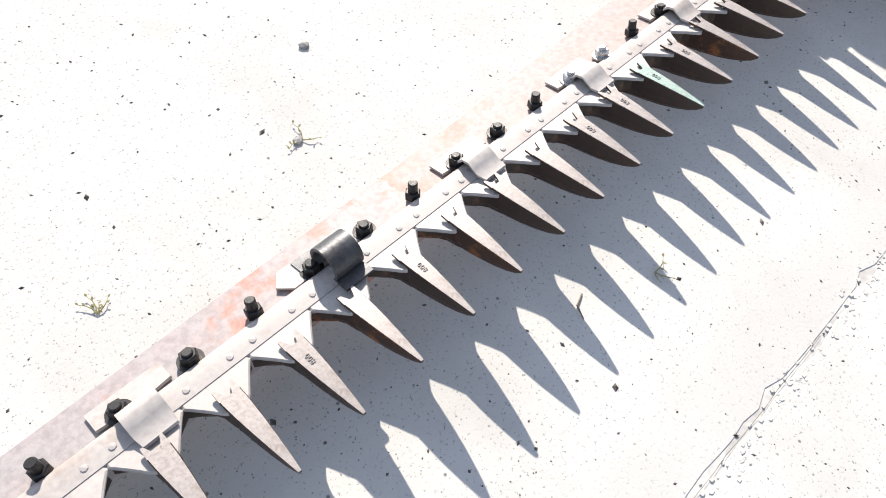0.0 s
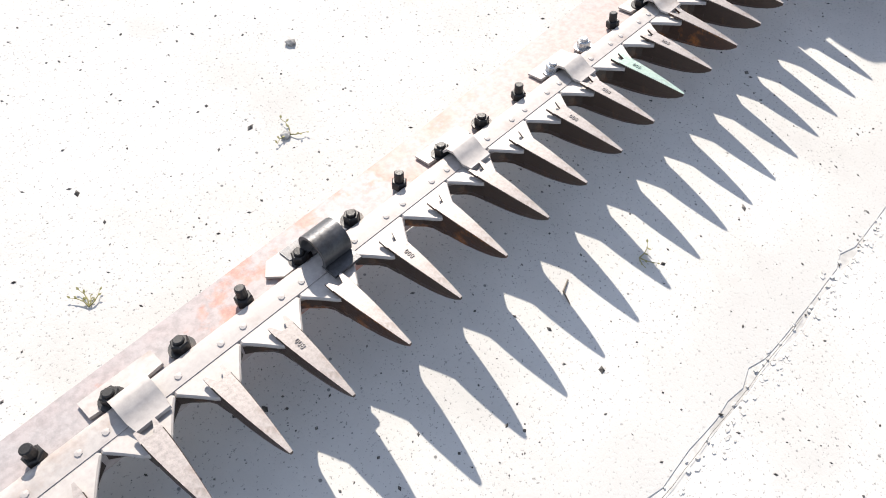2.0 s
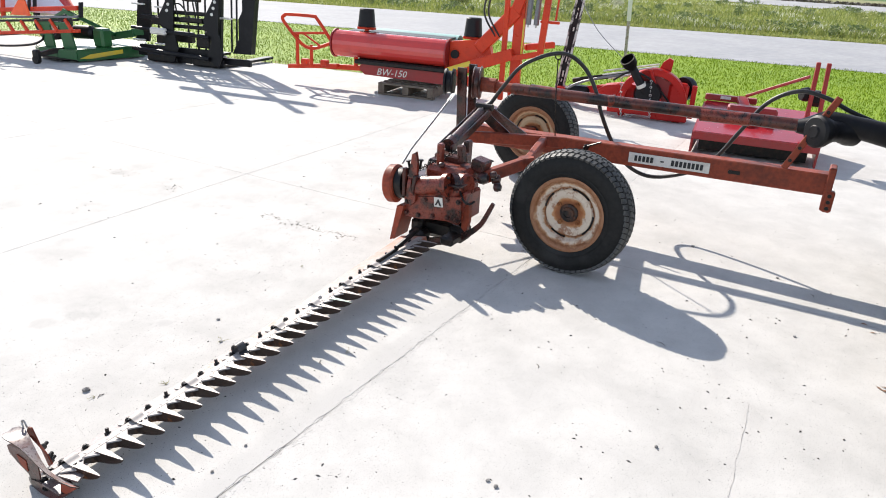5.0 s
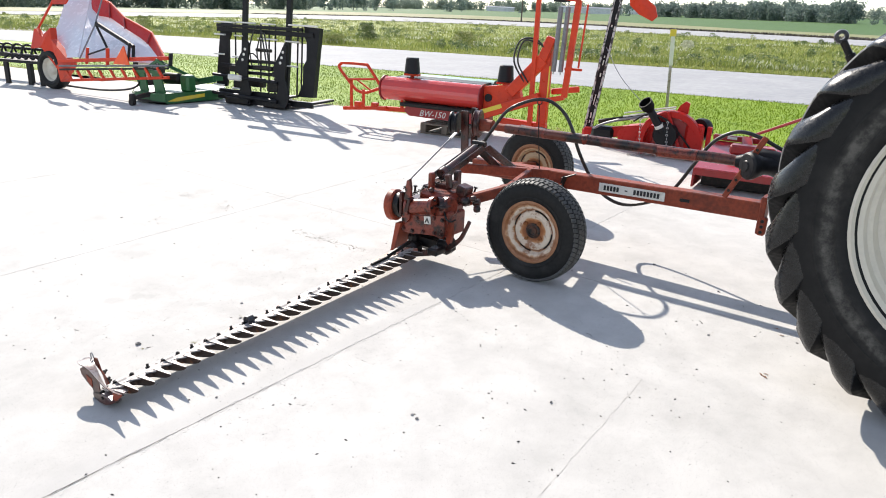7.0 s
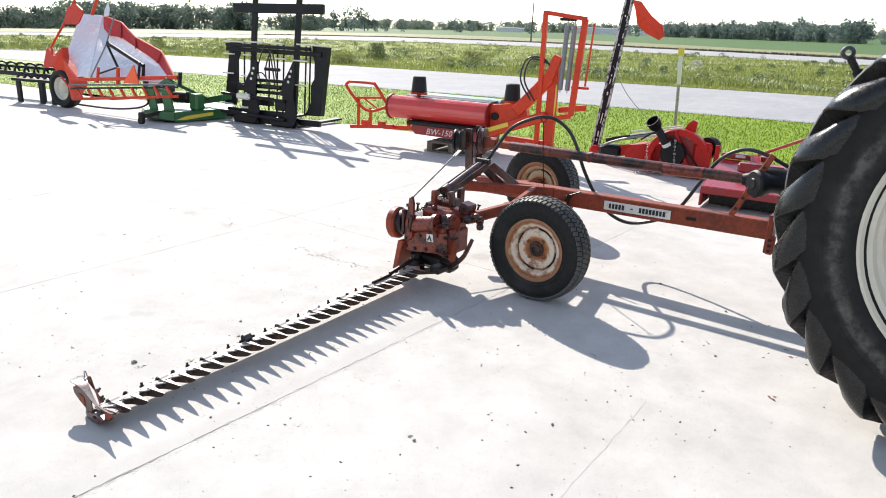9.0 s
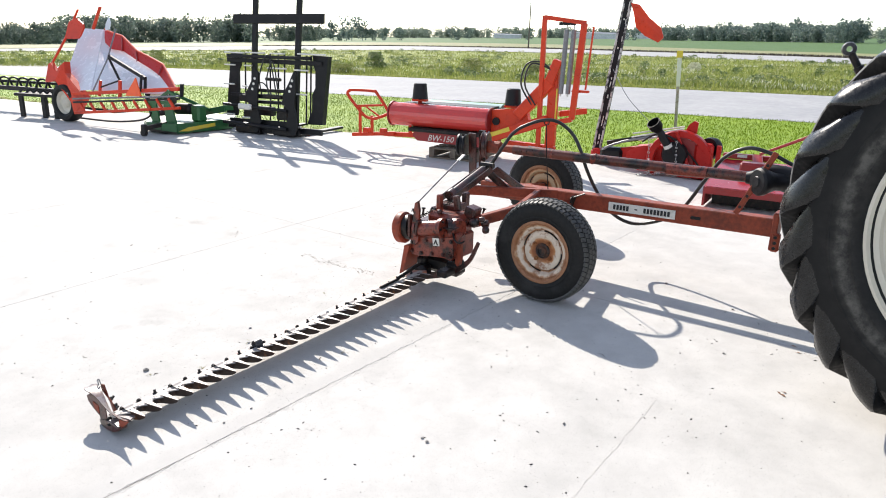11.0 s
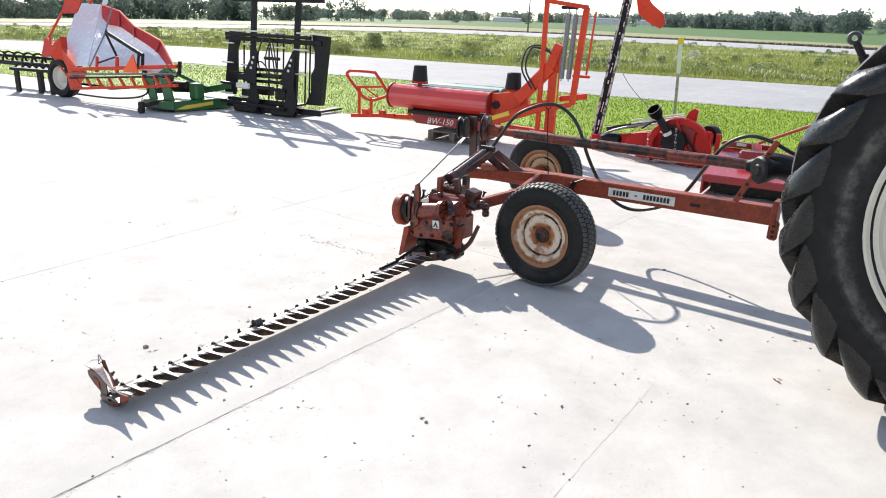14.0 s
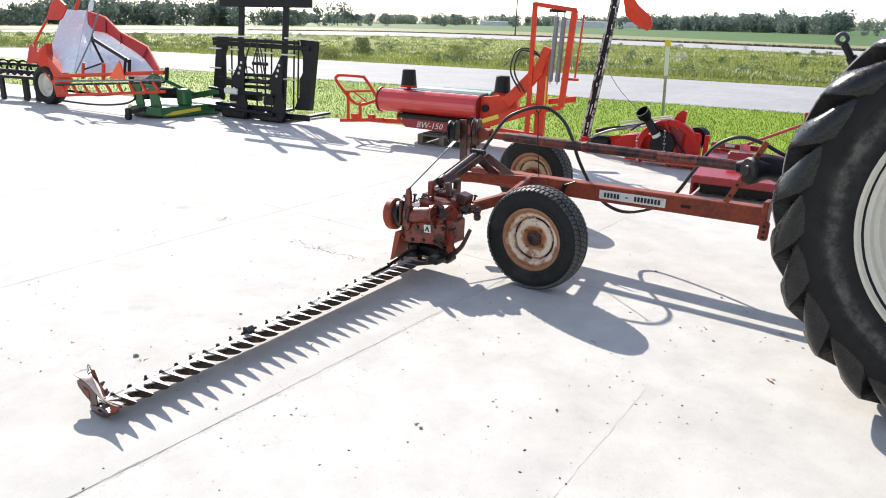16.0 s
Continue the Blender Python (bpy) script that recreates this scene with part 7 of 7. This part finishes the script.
# each lug: a long smooth back that rises out of the casing and ends in one steep face; it fades out on the sidewall.
# station: place on the casing (across, radius), the way out of it, height, crest angle, length of the back
for x, r, nx, nr, h, a, back in ((-1.125, 0.775, -1.0, 0.05, -0.004, -0.150, 0.262), (-1.115, 0.800, -0.99, 0.14, -0.003, -0.120, 0.262), (-1.10, 0.824, -0.96, 0.28, 0.006, -0.086, 0.262), (-1.065, 0.845, -0.86, 0.50, 0.020, -0.054, 0.262), (-1.01, 0.862, -0.70, 0.71, 0.037, -0.028, 0.258),
                                 (-0.93, 0.876, -0.46, 0.89, 0.056, -0.004, 0.25), (-0.82, 0.884, -0.20, 0.98, 0.070, 0.020, 0.22), (-0.68, 0.888, -0.06, 1.0, 0.072, 0.045, 0.18), (-0.50, 0.890, 0.0, 1.0, 0.072, 0.080, 0.13), (-0.25, 0.891, 0.0, 1.0, 0.072, 0.135, 0.11), (0.04, 0.892, 0.0, 1.0, 0.072, 0.200, 0.11)):
    pts = []
    rows = [(a - back * (1 - u), -0.004 + (h + 0.004) * (1 - (1 - u) ** (1.35 if x < -0.9 else 2.0 if x < -0.75 else 6.0))) for u in (0.0, 0.12, 0.28, 0.48, 0.70, 0.88, 1.0)]
    rows += [(a + 0.012, h * 0.90), (a + 0.014 + 0.22 * max(h, 0.004), -0.005)]
    for ang, up in rows:
        xx, rad = x * TW + nx * up, r + nr * up
        pts.append((xx, math.sin(ang) * rad, math.cos(ang) * rad))
    rings.append(pts)
loft(lug, rings)
lug_ob = part("lug", lug, "lug", tyre, "worn rubber lug", smooth=True, auto=58)
lug_me = lug_ob.data
lug_me.materials.append(M["lug_dust"])
for p in lug_me.polygons:
    if abs(p.center.x) < TW * 0.70 and Vector((0, p.center.y, p.center.z)).normalized().dot(p.normal) > 0.6:
        p.material_index = 1
# steep end faces get the blackest rubber, their shade given as colour
lug_me.materials.append(M["rubber"])
for p in lug_me.polygons:
    out = Vector((0, p.center.y, p.center.z)).normalized()
    if p.normal.dot(Vector((0, out.z, -out.y))) > 0.6:
        p.material_index = 2
mirror = lug_me.copy()
mirror.transform(Matrix.Diagonal((-1, 1, 1, 1)))
mirror.flip_normals()
for k in range(NL):
    a = 2 * math.pi * k / NL
    if k:
        o = new("lug", lug_me)
        o.parent = tyre
        o.rotation_euler.x = a
    o = new("lug", mirror)
    o.parent = tyre
    o.rotation_euler.x = a + math.pi / NL
bm = B()
lathe(bm, [(0.620, -TW * 0.92), (0.632, -TW * 1.0), (0.612, -TW * 1.02), (0.592, -TW * 0.86), (0.570, -TW * 0.82), (0.560, -TW * 0.62), (0.540, -TW * 0.58), (0.525, -TW * 0.30), (0.50, -TW * 0.25), (0.48, 0.0), (0.30, 0.02), (0.20, -0.02), (0, -0.02)], (0, 0, 0), (1, 0, 0), 72)
part("rim", bm, "cream", rw, "cream painted ribbed steel rim", smooth=True, auto=25)
bm = B()
lathe(bm, [(0.13, 0.02), (0.13, 0.60)], (0.14, -0.045, 0.948), (1, 0, 0), 20)
part("axle", bm, "black", tractor)
# far rear tyre tread that shows past the near one
fw = new("far_rear_wheel")
fw.parent = tractor
fw.matrix_local = pose(1.62, -0.045, 0.948)
bm = B()
lathe(bm, [(0.56, -TW * 0.78), (0.66, -TW * 1.10), (0.83, -TW * 0.99), (TR, -TW * 0.5), (TR + 0.005, 0), (TR, TW * 0.5), (0.83, TW * 0.99), (0.66, TW * 1.10), (0.56, TW * 0.78)], (0, 0, 0), (1, 0, 0), 60, closed=True)
tyre2 = part("tyre", bm, "tractor_rubber", fw, smooth=True, auto=40)
for k in range(NL):
    for me, off in ((lug_me, 0), (mirror, math.pi / NL)):
        o = new("lug", me)
        o.parent = tyre2
        o.rotation_euler.x = 2 * math.pi * k / NL + off
bm = B()
lathe(bm, [(0.56, -TW * 0.8), (0.50, -0.05), (0.0, -0.05)], (0, 0, 0), (1, 0, 0), 40)
part("rim", bm, "cream", fw, smooth=True, auto=30)
# top link and control parts at the back of the tractor
bm = B()
tube(bm, [(0.60, 0.84, 1.58), (0.62, 0.70, 1.36)], 0.017, 12)
tube(bm, [(0.605, 0.80, 1.52), (0.62, 0.70, 1.36)], 0.024, 12)
part("lift_link", bm, "oil", tractor, "upright black top link with a ball end", smooth=True, auto=40)
bm = B()
lathe(bm, [(0.014, -0.020), (0.030, -0.017), (0.034, 0.0), (0.030, 0.017), (0.014, 0.020)], (0.60, 0.852, 1.600), (1, 0.25, 0), 20, closed=True)
part("ball_end", bm, "steel_dark", tractor, smooth=True, auto=40)
bm = B()
box(bm, (1.0, 0.30, 0.72), (0.9, 0.5, 0.42), bev=0.05)
box(bm, (1.0, 0.52, 0.55), (0.18, 0.40, 0.10), bev=0.02)
part("rear_housing", bm, "black", tractor)
bm = B()
beam(bm, (0.75, 0.45, 0.52), (0.82, 0.85, 0.47), 0.04, 0.07)
part("draft_arm", bm, "black", tractor)
bm = B()
beam(bm, (1.45, 0.45, 0.52), (1.40, 0.85, 0.47), 0.04, 0.07)
part("draft_arm", bm, "black", tractor)
bm = B()
beam(bm, (1.22, 0.3, 0.42), (1.26, 0.80, 0.42), 0.07, 0.04)
part("drawbar", bm, "black", tractor)
bm = B()
plate(bm, [(0.30, 0.64, 1.66), (0.30, 0.40, 1.78), (0.30, 0.30, 1.78), (0.30, 0.30, 1.68)], (0.25, 0, 0))
part("fender_edge", bm, "cream", tractor)


# ---- small things on the yard ----
def stone(c, r, seed):
    rs = random.Random(seed)
    bm = B()
    bmesh.ops.create_icosphere(bm, subdivisions=1, radius=r)
    for v in bm.verts:
        v.co = Vector((v.co.x * 1.2, v.co.y, v.co.z * 0.6)) * rs.uniform(0.75, 1.15)
    bmesh.ops.translate(bm, vec=Vector((c[0], c[1], r * 0.42)), verts=bm.verts)
    return tagged(part("pebble", bm, "chip"), "small dark pebble lying on the concrete", "pebble", "pebbles on the yard")


for k, (x, y, r) in enumerate(((1.151, -1.337, 0.008), (0.665, -0.954, 0.008), (3.27, -1.063, 0.011), (0.31, 0.511, 0.013), (0.242, -0.183, 0.006), (2.348, -1.695, 0.008), (0.391, -0.178, 0.006), (0.677, -0.92, 0.007), (0.83, 0.38, 0.007), (0.96, 0.53, 0.008), (3.06, -1.56, 0.009))):
    stone((x, y), r, 50 + k)

rs = random.Random(77)
verts, faces = [], []
for k in range(3600):
    if k < 2000:
        x, y = rs.uniform(-0.6, 4.2), rs.uniform(-2.4, 2.6)
    elif k < 2200:
        x, y = rs.gauss(1.2, 0.7), rs.gauss(-1.45, 0.35)
    else:
        x, y = rs.uniform(0.1, 2.2), rs.uniform(-0.6, 1.1)
    r = 0.0011 + 0.0045 * rs.random() ** 6 if k < 2200 else 0.0008 + 0.0014 * rs.random() ** 2
    a = rs.uniform(0, 6.28)
    b0 = len(verts)
    ca, sa = math.cos(a) * r, math.sin(a) * r
    st = rs.uniform(1.0, 2.2)
    verts += [(x - ca * st, y - sa * st, 0.0), (x + sa, y - ca, 0.0), (x + ca * st, y + sa * st, 0.0), (x - sa, y + ca, 0.0), (x + ca * 0.2, y, r * 0.9)]
    faces += [(b0, b0 + 1, b0 + 4), (b0 + 1, b0 + 2, b0 + 4), (b0 + 2, b0 + 3, b0 + 4), (b0 + 3, b0, b0 + 4)]
me = bpy.data.meshes.new("grit")
me.from_pydata(verts, [], faces)
me.materials.append(M["grit"])
tagged(new("grit", me), "sparse dark grit and crumbs on the concrete", "gravel", kind="stuff")

# trail of dried mud crumbs that a wheel has left
mud = random.Random(41)
verts, faces = [], []
for k in range(300):
    if k < 220:
        x, y = 2.10 + mud.gauss(0, 0.035), mud.uniform(0.62, 1.34)
    else:
        x, y = 2.135 + mud.gauss(0, 0.04), mud.choice((2.18, 2.70, 2.90)) + mud.gauss(0, 0.07)
    r = 0.0015 + 0.005 * mud.random() ** 3
    b0 = len(verts)
    for q in range(5):
        t = 1.2566 * q + mud.uniform(-0.3, 0.3)
        verts.append((x + 1.4 * r * math.cos(t), y + r * math.sin(t), 0.0))
    for q in range(5):
        v = verts[b0 + q]
        verts.append((x + (v[0] - x) * 0.6, y + (v[1] - y) * 0.6, r * mud.uniform(0.3, 0.7)))
    faces.append(tuple(range(b0 + 5, b0 + 10)))
    faces += [(b0 + q, b0 + (q + 1) % 5, b0 + 5 + (q + 1) % 5, b0 + 5 + q) for q in range(5)]
me = bpy.data.meshes.new("mud_crumbs")
me.from_pydata(verts, [], faces)
me.materials.append(M["mud"])
tagged(new("mud_crumbs", me), "dried tan mud crumbs trailing over the concrete", "mud", kind="stuff")


def weed(c, n, size, seed):
    """A dry sprig: a few thin curved stems with small leaves."""
    rs = random.Random(seed)
    w = thing("weed_sprig", pose(c[0], c[1], 0), "small dry yellow-green sprig lying on the concrete", "weed", "sprigs on the yard")
    for k in range(n):
        a = rs.uniform(0, 6.28)
        L = size * rs.uniform(0.5, 1.1)
        p = [(L * f * math.cos(a + 0.5 * f), L * f * math.sin(a + 0.5 * f), 0.002 + 0.25 * L * f * (1.4 - f)) for f in (0, 0.35, 0.7, 1.0)]
        bm = B()
        tube(bm, p, [0.0009, 0.0008, 0.0006, 0.0003], 5)
        stem = part("stem", bm, "straw", w)
        for f in (1, 2, 3):
            bm = B()
            q = Vector(p[f])
            b2 = a + rs.uniform(-1.5, 1.5)
            d, e = Vector((math.cos(b2), math.sin(b2), 0.3)) * L * 0.22, Vector((-math.sin(b2), math.cos(b2), 0)) * L * 0.06
            plate(bm, [q, q + d * 0.5 + e, q + d, q + d * 0.5 - e], (0, 0, 0.0005))
            part("leaf", bm, "straw", stem)
    return w


weed((0.836, 0.378), 3, 0.030, 1)
weed((1.055, -0.09), 3, 0.026, 2)
weed((0.49, 0.31), 4, 0.028, 3)
weed((0.30, 0.45), 3, 0.022, 4)
weed((1.62, 0.62), 3, 0.025, 5)
twigs = random.Random(9)
for x, y in ((0.33, 0.44), (1.9, -1.2), (2.9, -1.75), (2.5, -1.9), (0.95, -0.045), (1.4, -0.8), (0.2, 0.9)):
    bm = B()
    a = twigs.uniform(0, 6.28)
    L = twigs.uniform(0.012, 0.026)
    tube(bm, [(x, y, 0.0015), (x + L * math.cos(a), y + L * math.sin(a), 0.003), (x + 1.8 * L * math.cos(a + 0.4), y + 1.8 * L * math.sin(a + 0.4), 0.0012)], [0.0012, 0.0014, 0.0006], 5)
    tagged(part("twig", bm, "bark"), "tiny brown twig on the concrete", "twig", "twigs on the yard")
# scraps of dry leaf
lr = random.Random(14)
for lx, ly in ((2.06, -2.03), (2.045, -2.05), (2.08, -2.05), (2.70, -1.98), (2.62, -2.02)):
    bm = B()
    a = lr.uniform(0, 6.28)
    L = lr.uniform(0.010, 0.020)
    ca, sa = math.cos(a) * L, math.sin(a) * L
    plate(bm, [(lx - ca, ly - sa, 0.001), (lx + sa * 0.3, ly - ca * 0.3, 0.004), (lx + ca, ly + sa, 0.002), (lx - sa * 0.35, ly + ca * 0.35, 0.005)], (0, 0, 0.0006))
    tagged(part("dry_leaf", bm, "dry_leaf"), "curled brown dry leaf scrap on concrete", "leaf", "leaf scraps on the yard")

# hairline cracks and the crumbled rim of the joint under the bar
cr = random.Random(21)
for (x0, y0), (x1, y1), w in (((0.30, -1.60), (1.62, -1.585), 0.0009), ((0.13, 0.25), (0.19, 0.40), 0.0006)):
    bm = B()
    n = int(math.hypot(x1 - x0, y1 - y0) / 0.035)
    dx, dy = (x1 - x0) / n, (y1 - y0) / n
    L = math.hypot(dx, dy)
    rows = []
    off = 0.0
    for i in range(n + 1):
        off = off * 0.8 + cr.gauss(0, 0.0025)
        ww = w * cr.uniform(0.2, 1.0)
        px, py = x0 + dx * i - dy / L * off, y0 + dy * i + dx / L * off
        rows.append((bm.verts.new((px - dy / L * ww, py + dx / L * ww, 0.0012)), bm.verts.new((px + dy / L * ww, py - dx / L * ww, 0.0012))))
    for p, q in zip(rows, rows[1:]):
        bm.faces.new((p[0], p[1], q[1], q[0]))
    tagged(part("crack", bm, "joint_dark"), "hairline crack in the concrete slab", "crack", kind="structure")

# broken pale mortar along the worn joint, and the open slit at its outer end
fl = random.Random(5)
verts, faces = [], []
for k in range(620):
    x = -0.5 + 2.9 * fl.random()
    y = -0.278 - 0.0205 * x + fl.gauss(-0.006, 0.009)
    r = fl.uniform(0.001, 0.0036)
    a = fl.uniform(0, 6.28)
    z = fl.uniform(0.0004, 0.0014)
    b0 = len(verts)
    for q in range(5):
        t = a + q * 1.2566
        rr = r * fl.uniform(0.6, 1.2)
        verts.append((x + rr * 1.5 * math.cos(t), y + rr * math.sin(t), z))
    for q in range(5):
        t = verts[b0 + q]
        verts.append((t[0], t[1], -0.002))
    faces.append(tuple(range(b0, b0 + 5)))
    faces += [(b0 + q, b0 + 5 + q, b0 + 5 + (q + 1) % 5, b0 + (q + 1) % 5) for q in range(5)]
me = bpy.data.meshes.new("joint_mortar")
me.from_pydata(verts, [], faces)
me.materials.append(M["mortar"])
tagged(new("joint_mortar", me), "crumbled pale mortar along the worn slab joint", "mortar", kind="stuff")
bm = B()
rows = []
for i in range(60):
    x = -0.6 + 1.75 * i / 59
    w = max(0.0003, (0.0035 - 0.0022 * (x + 0.6)) * fl.uniform(0.3, 1.0))
    y = -0.2745 - 0.0205 * x + fl.gauss(0, 0.0008)
    rows.append((bm.verts.new((x, y - w, 0.0014)), bm.verts.new((x, y + w, 0.0014))))
for p, q in zip(rows, rows[1:]):
    bm.faces.new((p[0], q[0], q[1], p[1]))
tagged(part("crack", bm, "slit"), "dark open slit along the slab joint", "crack", kind="structure")


# ---- slabs of the yard ----
JY = [-14.0, -9.1, -6.9, -4.7, -0.285, 1.935, 4.16, 6.4, 8.6, 10.8, 13.0, 15.2, 17.4, 21.8, 26.2, 34.0]
edge_rnd = random.Random(31)
JX = [-13.0, -7.6, -4.2, -0.82, 2.69, 6.0]
LEAN = {-0.285: (0.010, -0.0205), 1.935: (-0.045, 0.05)}


def joint_y(y, x):
    """Two of the joints run slightly askew."""
    a, k = LEAN.get(y, (0.0, 0.0))
    return y + a + k * min(6.0, max(-1.0, x))


for j in range(len(JY) - 1):
    y0, y1 = JY[j] + 0.0012, JY[j + 1] - 0.0012
    low, high = (lambda x, q=JY[j]: joint_y(q, x) + 0.0012), (lambda x, q=JY[j + 1]: joint_y(q, x) - 0.0012)
    xs = JX + [99.0]
    for i in range(len(JX)):
        x0 = JX[i] + 0.0012
        last = i == len(JX) - 1
        x1 = xs[i + 1] - 0.0012
        a, c = (EDGE(y0), EDGE(y1)) if last else (x1, x1)
        if last and max(a, c) < x0 + 0.3:
            continue
        if i == len(JX) - 2 and EDGE(y1) < 6.3:
            a, c = EDGE(y0), EDGE(y1)
        bm = B()
        q = 0.0015
        mid = [(x0, low(x0)), (a, low(a)), (c, high(c)), (x0, high(x0))]
        if -0.5 < j - 2 < 4 and x0 > -5:
            # worn, slightly ragged edges
            ring = []
            for k in range(4):
                (ax, ay), (bx, by) = mid[k], mid[(k + 1) % 4]
                n = int(math.hypot(bx - ax, by - ay) / 0.03)
                for t in range(n):
                    worn = abs(ay - joint_y(-0.285, ax)) < 0.01 and abs(by - joint_y(-0.285, bx)) < 0.01
                    w = edge_rnd.random() ** (3 if worn else 8) * (0.011 if worn else 0.008) + edge_rnd.uniform(0, 0.0012)
                    px, py = ax + (bx - ax) * t / n, ay + (by - ay) * t / n
                    cx, cy = (x0 + a) / 2, (y0 + y1) / 2
                    if t:
                        if k % 2:
                            px += w if px < cx else -w
                        else:
                            py += w if py < cy else -w
                    ring.append((px, py))
        else:
            ring = mid
        cx, cy = (x0 + a) / 2, (y0 + y1) / 2
        up = [(px + (q if px < cx else -q), py + (q if py < cy else -q), 0) for px, py in ring]
        loft(bm, [[(px, py, -0.10) for px, py in ring], [(px, py, -q) for px, py in ring], up])
        part("slab", bm, "concrete", yard)
